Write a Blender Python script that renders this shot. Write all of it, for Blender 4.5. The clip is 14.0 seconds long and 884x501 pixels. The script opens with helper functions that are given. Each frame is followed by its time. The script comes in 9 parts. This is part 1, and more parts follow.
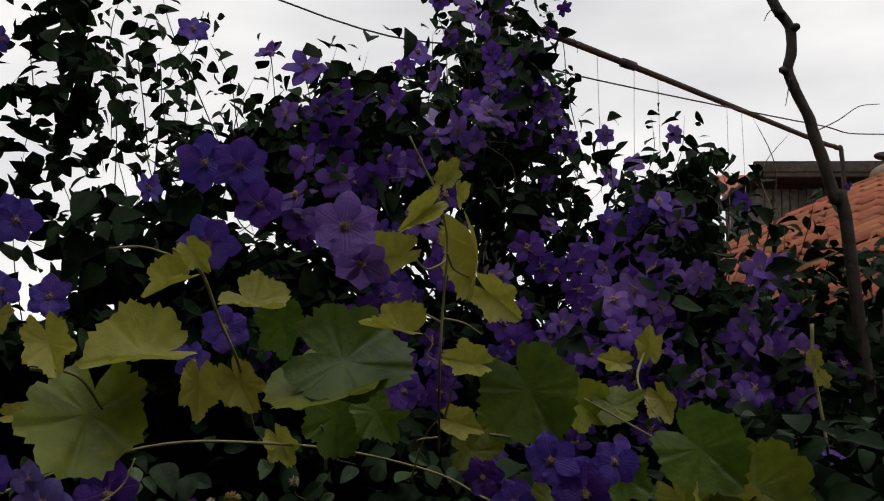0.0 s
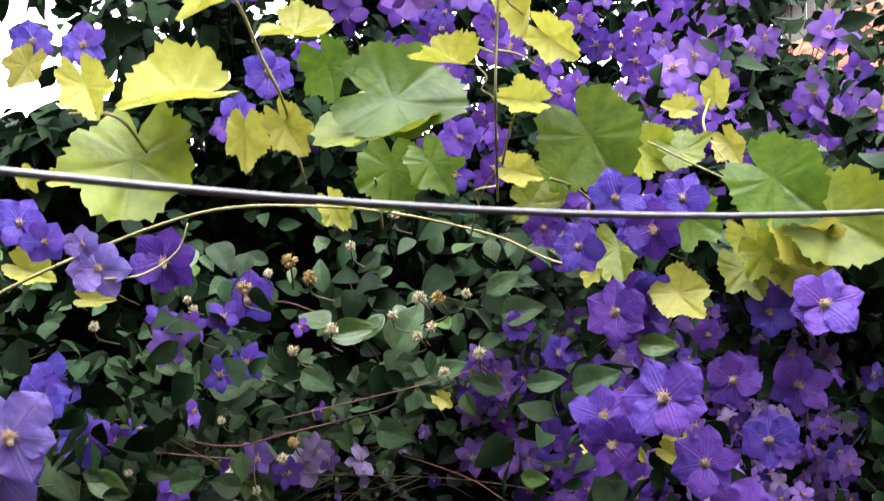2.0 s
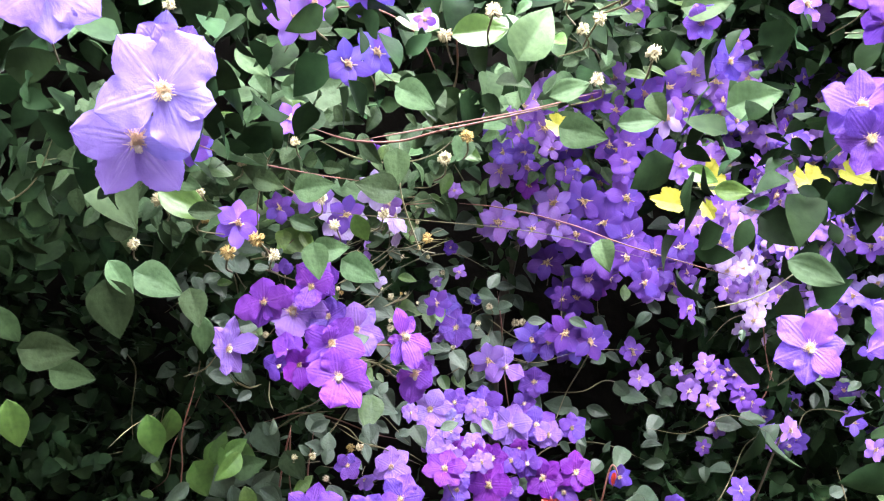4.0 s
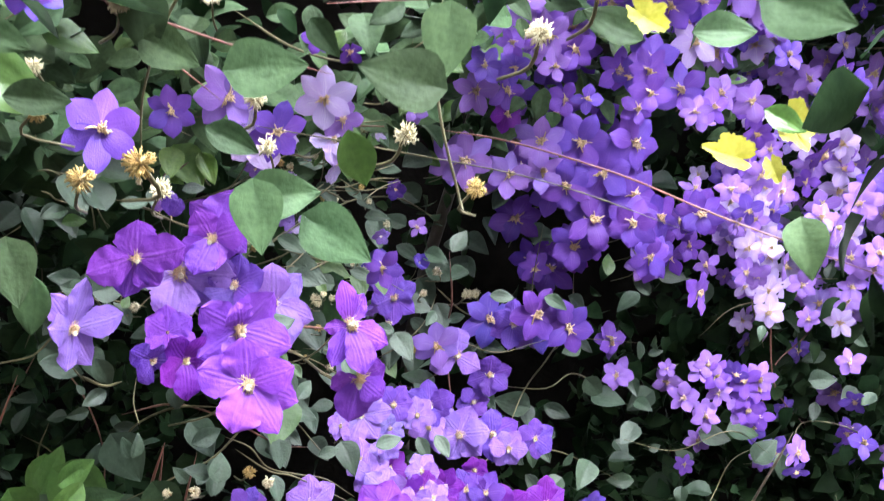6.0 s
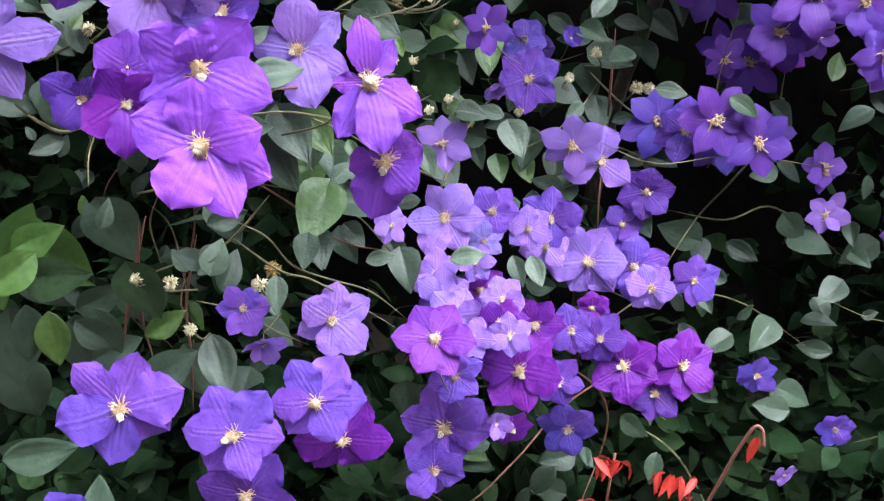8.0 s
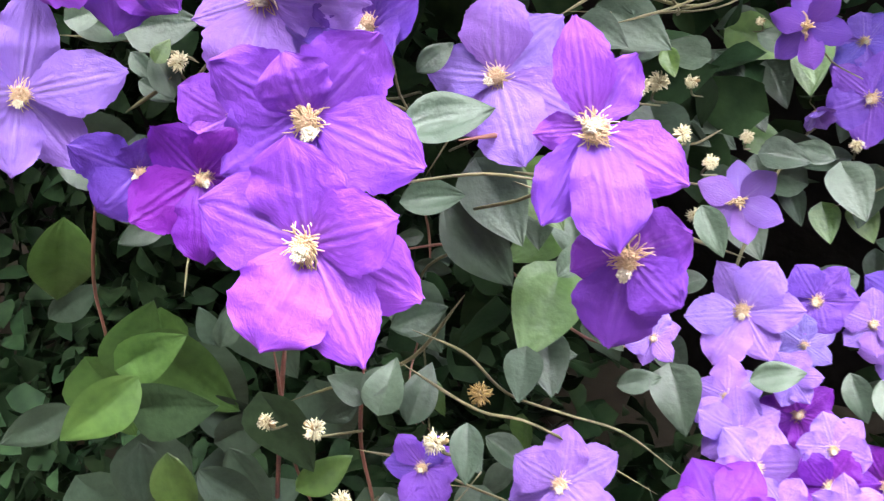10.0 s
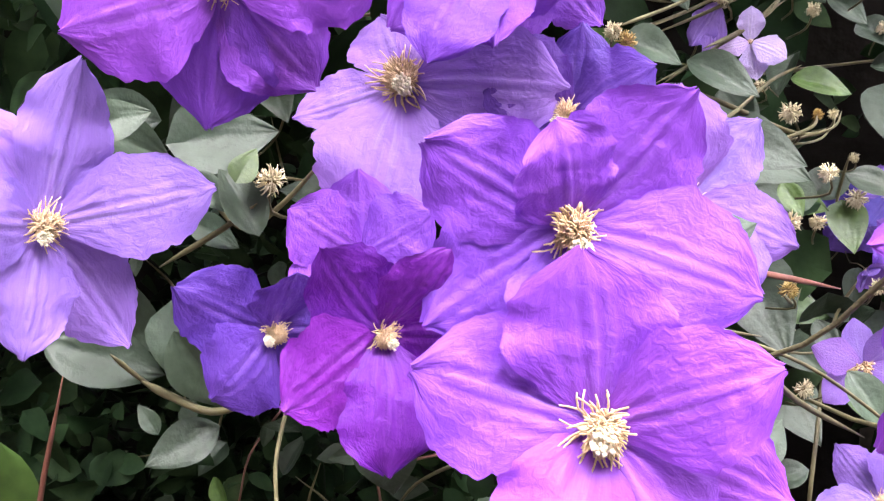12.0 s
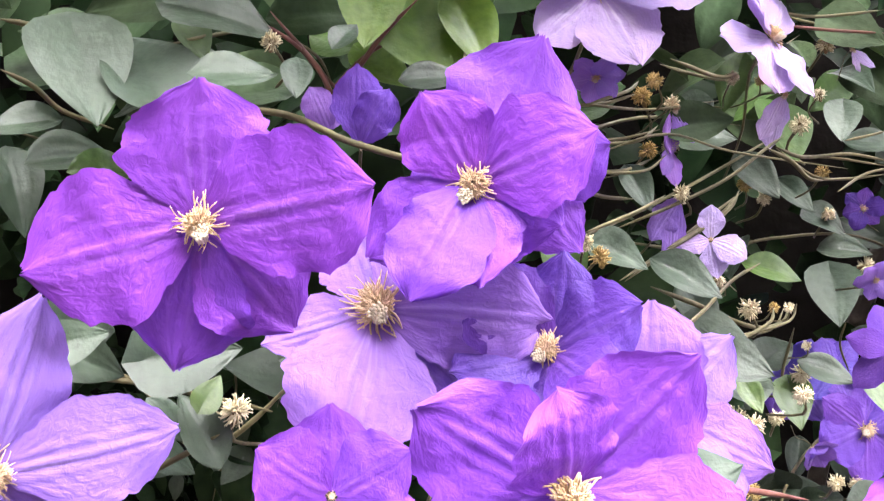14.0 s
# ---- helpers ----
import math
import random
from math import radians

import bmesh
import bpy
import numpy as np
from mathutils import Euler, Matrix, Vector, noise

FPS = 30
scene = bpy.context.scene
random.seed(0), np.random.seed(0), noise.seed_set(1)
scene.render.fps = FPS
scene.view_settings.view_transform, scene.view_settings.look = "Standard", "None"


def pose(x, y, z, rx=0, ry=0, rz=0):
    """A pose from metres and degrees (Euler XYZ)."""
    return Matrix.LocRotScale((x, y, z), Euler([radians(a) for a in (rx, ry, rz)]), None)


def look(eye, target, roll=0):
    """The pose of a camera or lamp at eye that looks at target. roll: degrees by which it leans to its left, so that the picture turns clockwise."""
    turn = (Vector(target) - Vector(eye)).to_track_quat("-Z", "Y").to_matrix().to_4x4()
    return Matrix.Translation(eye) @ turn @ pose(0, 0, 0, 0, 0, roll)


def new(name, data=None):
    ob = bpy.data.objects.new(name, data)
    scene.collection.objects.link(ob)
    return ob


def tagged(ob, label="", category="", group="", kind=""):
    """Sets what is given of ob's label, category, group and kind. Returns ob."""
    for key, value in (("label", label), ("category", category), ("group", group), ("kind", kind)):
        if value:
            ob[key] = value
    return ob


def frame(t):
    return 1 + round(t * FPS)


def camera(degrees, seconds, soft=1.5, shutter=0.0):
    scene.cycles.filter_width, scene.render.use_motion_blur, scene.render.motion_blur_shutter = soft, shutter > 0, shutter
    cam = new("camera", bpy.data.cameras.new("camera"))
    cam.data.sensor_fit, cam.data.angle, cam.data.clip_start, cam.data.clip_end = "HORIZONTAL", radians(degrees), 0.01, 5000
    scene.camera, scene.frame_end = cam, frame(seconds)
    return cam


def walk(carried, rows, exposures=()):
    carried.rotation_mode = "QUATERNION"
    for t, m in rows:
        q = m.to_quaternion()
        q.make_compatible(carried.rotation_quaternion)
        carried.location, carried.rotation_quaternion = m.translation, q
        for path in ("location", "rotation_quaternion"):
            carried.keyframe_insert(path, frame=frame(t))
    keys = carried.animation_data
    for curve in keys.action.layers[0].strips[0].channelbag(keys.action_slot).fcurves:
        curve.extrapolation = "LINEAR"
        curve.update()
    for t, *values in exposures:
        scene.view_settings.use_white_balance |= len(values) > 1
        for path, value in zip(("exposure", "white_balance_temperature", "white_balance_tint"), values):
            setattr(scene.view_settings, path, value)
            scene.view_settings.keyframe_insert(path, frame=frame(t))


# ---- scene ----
cam = camera(45.4, 14.0, soft=1.15, shutter=0.2)
PATH = [
    (0, look((0.109, 0.606, 1.725), (0.034, 2.588, 1.987), 0.3)),
    (0.5, look((0.102, 0.621, 1.724), (0.008, 2.605, 1.963), -0.2)),
    (1, look((0.105, 0.636, 1.696), (-0.017, 2.622, 1.896), -1.2)),
    (1.5, look((0.106, 0.65, 1.656), (-0.047, 2.641, 1.757), -2.0)),
    (2, look((0.097, 0.671, 1.622), (-0.076, 2.663, 1.575), -2.1)),
    (2.5, look((0.068, 0.683, 1.559), (-0.103, 2.67, 1.409), -1.3)),
    (3, look((-0.014, 0.712, 1.517), (-0.133, 2.693, 1.269), -0.7)),
    (3.5, look((-0.208, 0.767, 1.472), (-0.166, 2.742, 1.162), -0.3)),
    (3.7, look((-0.288, 0.806, 1.456), (-0.184, 2.775, 1.122), -0.2)),
    (5.8, look((-0.363, 1.378, 1.366), (-0.014, 3.301, 0.942), 6.6)),
    (6, look((-0.38, 1.435, 1.347), (0.019, 3.34, 0.885), 6.9)),
    (6.5, look((-0.329, 1.512, 1.291), (0.032, 3.365, 0.63), 6.3)),
    (7, look((-0.218, 1.579, 1.274), (-0.013, 3.4, 0.474), 8.3)),
    (7.2, look((-0.167, 1.607, 1.27), (-0.045, 3.422, 0.44), 8.9)),
    (9.3, look((-0.142, 1.944, 1.172), (-0.463, 3.724, 0.319), 4.7)),
    (9.5, look((-0.147, 1.976, 1.17), (-0.549, 3.734, 0.305), 4.0)),
    (10, look((-0.158, 2.05, 1.156), (-0.8, 3.735, 0.292), 0.8)),
    (10.5, look((-0.212, 2.106, 1.13), (-0.893, 3.809, 0.333), -0.5)),
    (11, look((-0.277, 2.136, 1.109), (-0.864, 3.914, 0.404), -0.3)),
    (11.5, look((-0.327, 2.15, 1.086), (-0.75, 4.019, 0.516), 1.0)),
    (12, look((-0.351, 2.147, 1.072), (-0.668, 4.067, 0.611), 1.6)),
    (12.5, look((-0.379, 2.16, 1.072), (-0.56, 4.112, 0.674), 2.1)),
    (13, look((-0.388, 2.161, 1.076), (-0.514, 4.131, 0.754), 2.5)),
    (13.5, look((-0.385, 2.159, 1.092), (-0.51, 4.135, 0.806), 4.0)),
    (14, look((-0.373, 2.166, 1.105), (-0.561, 4.143, 0.869), 3.4)),
]
EXPOSURES = [(0.0, -0.62, 6600, 10), (0.5, -0.62, 6600, 10), (1.0, 0.22, 6500, 10), (1.5, 1.5, 6300, 10), (2.0, 2.7, 6150, 10), (2.5, 3.6, 6150, 10), (3.0, 4.2, 6150, 9), (3.5, 4.7, 6200, 8), (6.0, 4.6, 6000, 4), (6.5, 4.55, 5900, 3), (7.0, 4.22, 5900, 4), (9.5, 4.65, 6100, 5), (10.5, 4.75, 6450, 12), (11.5, 4.85, 6500, 13), (13.0, 4.88, 6550, 15), (14.0, 5.17, 6550, 14)]
walk(cam, PATH, EXPOSURES)

# ---- sky and light ----
world = bpy.data.worlds.new("overcast")
scene.world = world
world.use_nodes = True
wn, wl = world.node_tree.nodes, world.node_tree.links
wn.clear()
SUN_EL, SUN_AZ = radians(73), radians(180)
sky = wn.new("ShaderNodeTexSky")
sky.sky_type, sky.sun_disc = "NISHITA", False
sky.sun_elevation, sky.sun_rotation = SUN_EL, SUN_AZ
grey = wn.new("ShaderNodeHueSaturation")
grey.inputs["Saturation"].default_value = 0.12
wl.new(sky.outputs[0], grey.inputs["Color"])
wtc = wn.new("ShaderNodeTexCoord")
wmap = wn.new("ShaderNodeMapping")
wmap.inputs["Scale"].default_value = (1.6, 1.6, 4.5)
wl.new(wtc.outputs["Generated"], wmap.inputs[0])
wnoise = wn.new("ShaderNodeTexNoise")
wnoise.inputs["Scale"].default_value, wnoise.inputs["Detail"].default_value = 1.7, 5
wl.new(wmap.outputs[0], wnoise.inputs["Vector"])
wramp = wn.new("ShaderNodeValToRGB")
wramp.color_ramp.elements[0].position, wramp.color_ramp.elements[0].color = 0.3, (0.64, 0.645, 0.67, 1)
wramp.color_ramp.elements[1].position, wramp.color_ramp.elements[1].color = 0.68, (1, 0.99, 0.97, 1)
wl.new(wnoise.outputs["Fac"], wramp.inputs[0])
cloud = wn.new("ShaderNodeMix")
cloud.data_type, cloud.inputs["Factor"].default_value = "RGBA", 0.75
cloud.inputs["B"].default_value = (9.1, 9.1, 9.2, 1)
wl.new(grey.outputs[0], cloud.inputs["A"])
veil = wn.new("ShaderNodeMix")
veil.data_type, veil.blend_type, veil.inputs["Factor"].default_value = "RGBA", "MULTIPLY", 1.0
wl.new(cloud.outputs["Result"], veil.inputs["A"])
wl.new(wramp.outputs[0], veil.inputs["B"])
wbg = wn.new("ShaderNodeBackground")
wbg.inputs["Strength"].default_value = 0.20
wl.new(veil.outputs["Result"], wbg.inputs[0])
wout = wn.new("ShaderNodeOutputWorld")
wl.new(wbg.outputs[0], wout.inputs[0])

sun_data = bpy.data.lights.new("sun", "SUN")
sun_data.energy, sun_data.angle, sun_data.color = 0.80, radians(60), (1.0, 0.985, 0.96)
sun = new("sun", sun_data)
sun.matrix_world = look((0, 0, 0), (-math.sin(SUN_AZ) * math.cos(SUN_EL), -math.cos(SUN_AZ) * math.cos(SUN_EL), -math.sin(SUN_EL)))


# ---- materials ----
def material(name, dark, light, rough=0.6, scale=40.0, bump=0.15, metal=0.0, through_light=0.0, glow=None, vary=0.0, islands=False, big=None, spec=0.5):
    """A surface between two colours, by noise at two scales, with fine relief; thin things may let light through."""
    m = bpy.data.materials.new(name)
    m.use_nodes = True
    n, l = m.node_tree.nodes, m.node_tree.links
    n.clear()
    out = n.new("ShaderNodeOutputMaterial")
    p = n.new("ShaderNodeBsdfPrincipled")
    p.inputs["Roughness"].default_value, p.inputs["Metallic"].default_value = rough, metal
    p.inputs["Specular IOR Level"].default_value = spec
    tc = n.new("ShaderNodeTexCoord")
    fine = n.new("ShaderNodeTexNoise")
    fine.inputs["Scale"].default_value, fine.inputs["Detail"].default_value = scale, 4
    l.new(tc.outputs["Object"], fine.inputs["Vector"])
    wide = n.new("ShaderNodeTexNoise")
    wide.inputs["Scale"].default_value, wide.inputs["Detail"].default_value = big or scale * 0.14, 3
    l.new(tc.outputs["Object"], wide.inputs["Vector"])
    both = n.new("ShaderNodeMath")
    both.operation = "ADD"
    l.new(fine.outputs["Fac"], both.inputs[0])
    l.new(wide.outputs["Fac"], both.inputs[1])
    ramp = n.new("ShaderNodeMapRange")
    ramp.inputs["From Min"].default_value, ramp.inputs["From Max"].default_value = 0.7, 1.3
    l.new(both.outputs[0], ramp.inputs["Value"])
    mix = n.new("ShaderNodeMix")
    mix.data_type = "RGBA"
    mix.inputs["A"].default_value, mix.inputs["B"].default_value = (*dark, 1), (*light, 1)
    l.new(ramp.outputs[0], mix.inputs["Factor"])
    colour = mix.outputs["Result"]
    if vary:
        if islands:
            rnd = n.new("ShaderNodeNewGeometry").outputs["Random Per Island"]
        else:
            rnd = n.new("ShaderNodeObjectInfo").outputs["Random"]
        hsv = n.new("ShaderNodeHueSaturation")
        spread = n.new("ShaderNodeMapRange")
        spread.inputs["To Min"].default_value, spread.inputs["To Max"].default_value = 1 - vary, 1 + vary
        l.new(rnd, spread.inputs["Value"])
        l.new(spread.outputs[0], hsv.inputs["Value"])
        shift = n.new("ShaderNodeMapRange")
        shift.inputs["To Min"].default_value, shift.inputs["To Max"].default_value = 0.5 - vary * 0.04, 0.5 + vary * 0.04
        wild = n.new("ShaderNodeTexWhiteNoise")
        wild.noise_dimensions = "1D"
        l.new(rnd, wild.inputs["W"])
        l.new(wild.outputs["Value"], shift.inputs["Value"])
        l.new(shift.outputs[0], hsv.inputs["Hue"])
        l.new(colour, hsv.inputs["Color"])
        colour = hsv.outputs[0]
    l.new(colour, p.inputs["Base Color"])
    if bump:
        b = n.new("ShaderNodeBump")
        b.inputs["Strength"].default_value, b.inputs["Distance"].default_value = bump, 0.01
        l.new(fine.outputs["Fac"], b.inputs["Height"])
        l.new(b.outputs[0], p.inputs["Normal"])
    if through_light:
        t = n.new("ShaderNodeBsdfTranslucent")
        l.new(colour, t.inputs[0])
        s = n.new("ShaderNodeMixShader")
        s.inputs[0].default_value = through_light
        l.new(p.outputs[0], s.inputs[1])
        l.new(t.outputs[0], s.inputs[2])
        l.new(s.outputs[0], out.inputs[0])
    else:
        l.new(p.outputs[0], out.inputs[0])
    return m


def petal_material(name, blade, bar, edge, rough=0.55):
    """Velvety petal: streaked blade, paler ribbed bar down the middle, fine veins along its length (UV: along, across)."""
    m = bpy.data.materials.new(name)
    m.use_nodes = True
    n, l = m.node_tree.nodes, m.node_tree.links
    n.clear()
    out = n.new("ShaderNodeOutputMaterial")
    p = n.new("ShaderNodeBsdfPrincipled")
    p.inputs["Roughness"].default_value = rough
    p.inputs["Specular IOR Level"].default_value = 0.35
    p.inputs["Sheen Weight"].default_value = 0.06
    p.inputs["Sheen Roughness"].default_value = 0.4
    p.inputs["Sheen Tint"].default_value = (0.75, 0.6, 1.0, 1)
    uv = n.new("ShaderNodeUVMap")
    uv.uv_map = "UVMap"
    st = n.new("ShaderNodeMapping")
    st.inputs["Scale"].default_value = (1.6, 13.0, 1.0)
    l.new(uv.outputs[0], st.inputs[0])
    info = n.new("ShaderNodeObjectInfo")
    off = n.new("ShaderNodeVectorMath")
    off.operation = "SCALE"
    off.inputs[0].default_value = (7.0, 5.0, 3.0)
    l.new(info.outputs["Random"], off.inputs["Scale"])
    l.new(off.outputs[0], st.inputs["Location"])
    vein = n.new("ShaderNodeTexNoise")
    vein.inputs["Scale"].default_value, vein.inputs["Detail"].default_value = 1.6, 5
    l.new(st.outputs[0], vein.inputs["Vector"])
    sep = n.new("ShaderNodeSeparateXYZ")
    l.new(uv.outputs[0], sep.inputs[0])
    across = n.new("ShaderNodeMath")
    across.operation = "SUBTRACT"
    across.inputs[1].default_value = 0.5
    l.new(sep.outputs["Y"], across.inputs[0])
    dist = n.new("ShaderNodeMath")
    dist.operation = "ABSOLUTE"
    l.new(across.outputs[0], dist.inputs[0])
    mid = n.new("ShaderNodeMapRange")
    mid.interpolation_type = "SMOOTHSTEP"
    mid.inputs["From Min"].default_value, mid.inputs["From Max"].default_value = 0.26, 0.03
    l.new(dist.outputs[0], mid.inputs["Value"])
    along = n.new("ShaderNodeMapRange")
    along.inputs["From Min"].default_value, along.inputs["From Max"].default_value = 1.0, 0.15
    along.inputs["To Min"].default_value = 0.12
    l.new(sep.outputs["X"], along.inputs["Value"])
    streak = n.new("ShaderNodeMapRange")
    streak.inputs["From Min"].default_value, streak.inputs["From Max"].default_value = 0.46, 0.66
    l.new(vein.outputs["Fac"], streak.inputs["Value"])
    f1 = n.new("ShaderNodeMath")
    f1.operation = "MULTIPLY"
    l.new(mid.outputs[0], f1.inputs[0])
    l.new(along.outputs[0], f1.inputs[1])
    f2 = n.new("ShaderNodeMath")
    f2.operation = "MULTIPLY"
    l.new(f1.outputs[0], f2.inputs[0])
    l.new(streak.outputs[0], f2.inputs[1])
    rim = n.new("ShaderNodeMapRange")
    rim.inputs["From Min"].default_value, rim.inputs["From Max"].default_value = 0.22, 0.5
    l.new(dist.outputs[0], rim.inputs["Value"])
    c1 = n.new("ShaderNodeMix")
    c1.data_type = "RGBA"
    c1.inputs["A"].default_value, c1.inputs["B"].default_value = (*blade, 1), (*edge, 1)
    l.new(rim.outputs[0], c1.inputs["Factor"])
    c2 = n.new("ShaderNodeMix")
    c2.data_type = "RGBA"
    c2.inputs["B"].default_value = (*bar, 1)
    l.new(c1.outputs["Result"], c2.inputs["A"])
    l.new(f2.outputs[0], c2.inputs["Factor"])
    mott = n.new("ShaderNodeTexNoise")
    mott.inputs["Scale"].default_value, mott.inputs["Detail"].default_value = 5.0, 3
    l.new(st.outputs[0], mott.inputs["Vector"])
    hsv = n.new("ShaderNodeHueSaturation")
    val = n.new("ShaderNodeMath")
    val.operation = "MULTIPLY_ADD"
    val.inputs[1].default_value, val.inputs[2].default_value = 0.18, 0.91
    l.new(mott.outputs["Fac"], val.inputs[0])
    hue = n.new("ShaderNodeMapRange")
    hue.inputs["To Min"].default_value, hue.inputs["To Max"].default_value = 0.488, 0.512
    l.new(info.outputs["Random"], hue.inputs["Value"])
    l.new(hue.outputs[0], hsv.inputs["Hue"])
    l.new(val.outputs[0], hsv.inputs["Value"])
    l.new(c2.outputs["Result"], hsv.inputs["Color"])
    l.new(hsv.outputs[0], p.inputs["Base Color"])
    crk_map = n.new("ShaderNodeMapping")
    crk_map.inputs["Scale"].default_value = (16.0, 15.0, 1.0)
    l.new(uv.outputs[0], crk_map.inputs[0])
    l.new(off.outputs[0], crk_map.inputs["Location"])
    crk = n.new("ShaderNodeTexNoise")
    crk.inputs["Scale"].default_value, crk.inputs["Detail"].default_value, crk.inputs["Distortion"].default_value = 1.0, 6, 0.8
    l.new(crk_map.outputs[0], crk.inputs["Vector"])
    relief = n.new("ShaderNodeMath")
    relief.operation = "MULTIPLY_ADD"
    relief.inputs[1].default_value = 0.8
    l.new(crk.outputs["Fac"], relief.inputs[0])
    fine_vein = n.new("ShaderNodeMath")
    fine_vein.operation = "MULTIPLY"
    fine_vein.inputs[1].default_value = 0.4
    l.new(vein.outputs["Fac"], fine_vein.inputs[0])
    l.new(fine_vein.outputs[0], relief.inputs[2])
    b = n.new("ShaderNodeBump")
    b.inputs["Strength"].default_value, b.inputs["Distance"].default_value = 0.34, 0.0025
    l.new(relief.outputs[0], b.inputs["Height"])
    l.new(b.outputs[0], p.inputs["Normal"])
    t = n.new("ShaderNodeBsdfTranslucent")
    l.new(hsv.outputs[0], t.inputs[0])
    s = n.new("ShaderNodeMixShader")
    s.inputs[0].default_value = 0.30
    l.new(p.outputs[0], s.inputs[1])
    l.new(t.outputs[0], s.inputs[2])
    l.new(s.outputs[0], out.inputs[0])
    return m


PETAL = {
    "V": petal_material("violet_petal", (0.150, 0.058, 0.410), (0.205, 0.098, 0.470), (0.140, 0.053, 0.400)),
    "D": petal_material("deep_purple_petal", (0.098, 0.030, 0.280), (0.155, 0.065, 0.340), (0.088, 0.027, 0.265)),
    "L": petal_material("lilac_petal", (0.258, 0.134, 0.510), (0.330, 0.205, 0.565), (0.243, 0.124, 0.500)),
    "M": petal_material("magenta_petal", (0.130, 0.010, 0.265), (0.175, 0.035, 0.320), (0.118, 0.009, 0.250)),
    "B": petal_material("blue_violet_petal", (0.118, 0.060, 0.420), (0.200, 0.135, 0.510), (0.106, 0.053, 0.400)),
    "P": petal_material("periwinkle_petal", (0.195, 0.130, 0.430), (0.290, 0.220, 0.520), (0.182, 0.120, 0.420)),
    "R": petal_material("royal_violet_petal", (0.197, 0.047, 0.440), (0.255, 0.092, 0.500), (0.184, 0.044, 0.430)),
    # truly pale flowers, and lilac ones whose strong light is whitened in
    "W": petal_material("pale_overlit_lilac_petal", (0.50, 0.37, 0.70), (0.68, 0.58, 0.78), (0.47, 0.35, 0.68)),
}
TINT_WORDS = {"V": "violet", "D": "deep purple", "L": "pale lilac", "M": "magenta purple", "B": "blue violet", "P": "periwinkle", "R": "reddish violet", "W": "whitish lilac"}
mat_stamen = material("cream_stamen", (0.52, 0.33, 0.17), (0.76, 0.57, 0.40), 0.7, 300, 0.1, through_light=0.3)
mat_anther = material("pale_anther", (0.66, 0.56, 0.42), (0.86, 0.78, 0.64), 0.7, 300, 0.1, through_light=0.3)
mat_leaf = material("clematis_leaf", (0.026, 0.042, 0.026), (0.042, 0.064, 0.041), 0.43, 9, 0.10, through_light=0.10, vary=0.35, big=2.5, spec=0.40)
mat_leaf_bank = material("bank_leaf", (0.027, 0.050, 0.020), (0.050, 0.083, 0.036), 0.62, 9, 0.10, through_light=0.14, vary=0.4, big=2.5, spec=0.22)
# massed leaves: the hedge's inner shade is darkened into their colour
mat_leaf_shade_dark = material("shade_darkened_foliage", (0.007, 0.015, 0.007), (0.022, 0.042, 0.017), 0.55, 50, 0.1, through_light=0.06, vary=0.5, islands=True, big=9, spec=0.05)
mat_leaf_fresh = material("fresh_green_leaf", (0.040, 0.080, 0.016), (0.066, 0.118, 0.026), 0.4, 8, 0.1, through_light=0.16, vary=0.3, big=2)
mat_leaf_young = material("young_green_leaf", (0.075, 0.150, 0.014), (0.130, 0.225, 0.030), 0.42, 8, 0.1, through_light=0.32, vary=0.25, big=2)
mat_grape = material("grape_leaf", (0.14, 0.175, 0.012), (0.28, 0.305, 0.026), 0.5, 7, 0.25, through_light=0.38, vary=0.3, big=1.6)
mat_grape_pale = material("young_grape_leaf", (0.33, 0.32, 0.036), (0.48, 0.44, 0.078), 0.5, 7, 0.25, through_light=0.4, vary=0.22, big=1.6)
mat_grape_dark = material("old_grape_leaf", (0.06, 0.11, 0.010), (0.12, 0.185, 0.018), 0.45, 7, 0.25, through_light=0.35, vary=0.2, big=1.6)
mat_shoot = material("grape_shoot", (0.20, 0.17, 0.06), (0.38, 0.34, 0.14), 0.6, 60, 0.2)
mat_stem = material("clematis_stem", (0.06, 0.05, 0.025), (0.14, 0.12, 0.055), 0.65, 80, 0.2)
mat_stem_red = material("reddish_stem", (0.09, 0.03, 0.025), (0.19, 0.07, 0.05), 0.55, 80, 0.2)
mat_bark = material("vine_bark", (0.025, 0.018, 0.014), (0.075, 0.056, 0.044), 0.85, 35, 0.8)
mat_post = material("weathered_post", (0.05, 0.045, 0.04), (0.13, 0.12, 0.11), 0.85, 30, 0.5)
mat_pipe = material("rusty_pipe", (0.011, 0.007, 0.006), (0.032, 0.017, 0.012), 0.75, 60, 0.3)
mat_cable = material("black_cable", (0.02, 0.02, 0.022), (0.05, 0.05, 0.055), 0.45, 80, 0.1)
mat_grey_wire = material("grey_wire", (0.12, 0.11, 0.12), (0.24, 0.22, 0.23), 0.35, 80, 0.1, metal=0.5)
mat_string = material("pale_string", (0.35, 0.33, 0.3), (0.55, 0.53, 0.5), 0.8, 80, 0.1)
mat_tile = material("clay_roof_tile", (0.22, 0.055, 0.024), (0.42, 0.13, 0.06), 0.8, 25, 0.4, vary=0.35)
mat_ridge = material("mossy_ridge_tile", (0.16, 0.12, 0.09), (0.30, 0.22, 0.17), 0.9, 20, 0.5, vary=0.2)
mat_board = material("grey_board", (0.10, 0.085, 0.07), (0.24, 0.20, 0.17), 0.85, 22, 0.5, vary=0.2)
mat_eave = material("dark_eave", (0.03, 0.024, 0.02), (0.08, 0.06, 0.05), 0.8, 25, 0.3)
mat_plaster = material("grey_plaster", (0.22, 0.20, 0.17), (0.36, 0.33, 0.29), 0.9, 12, 0.3)
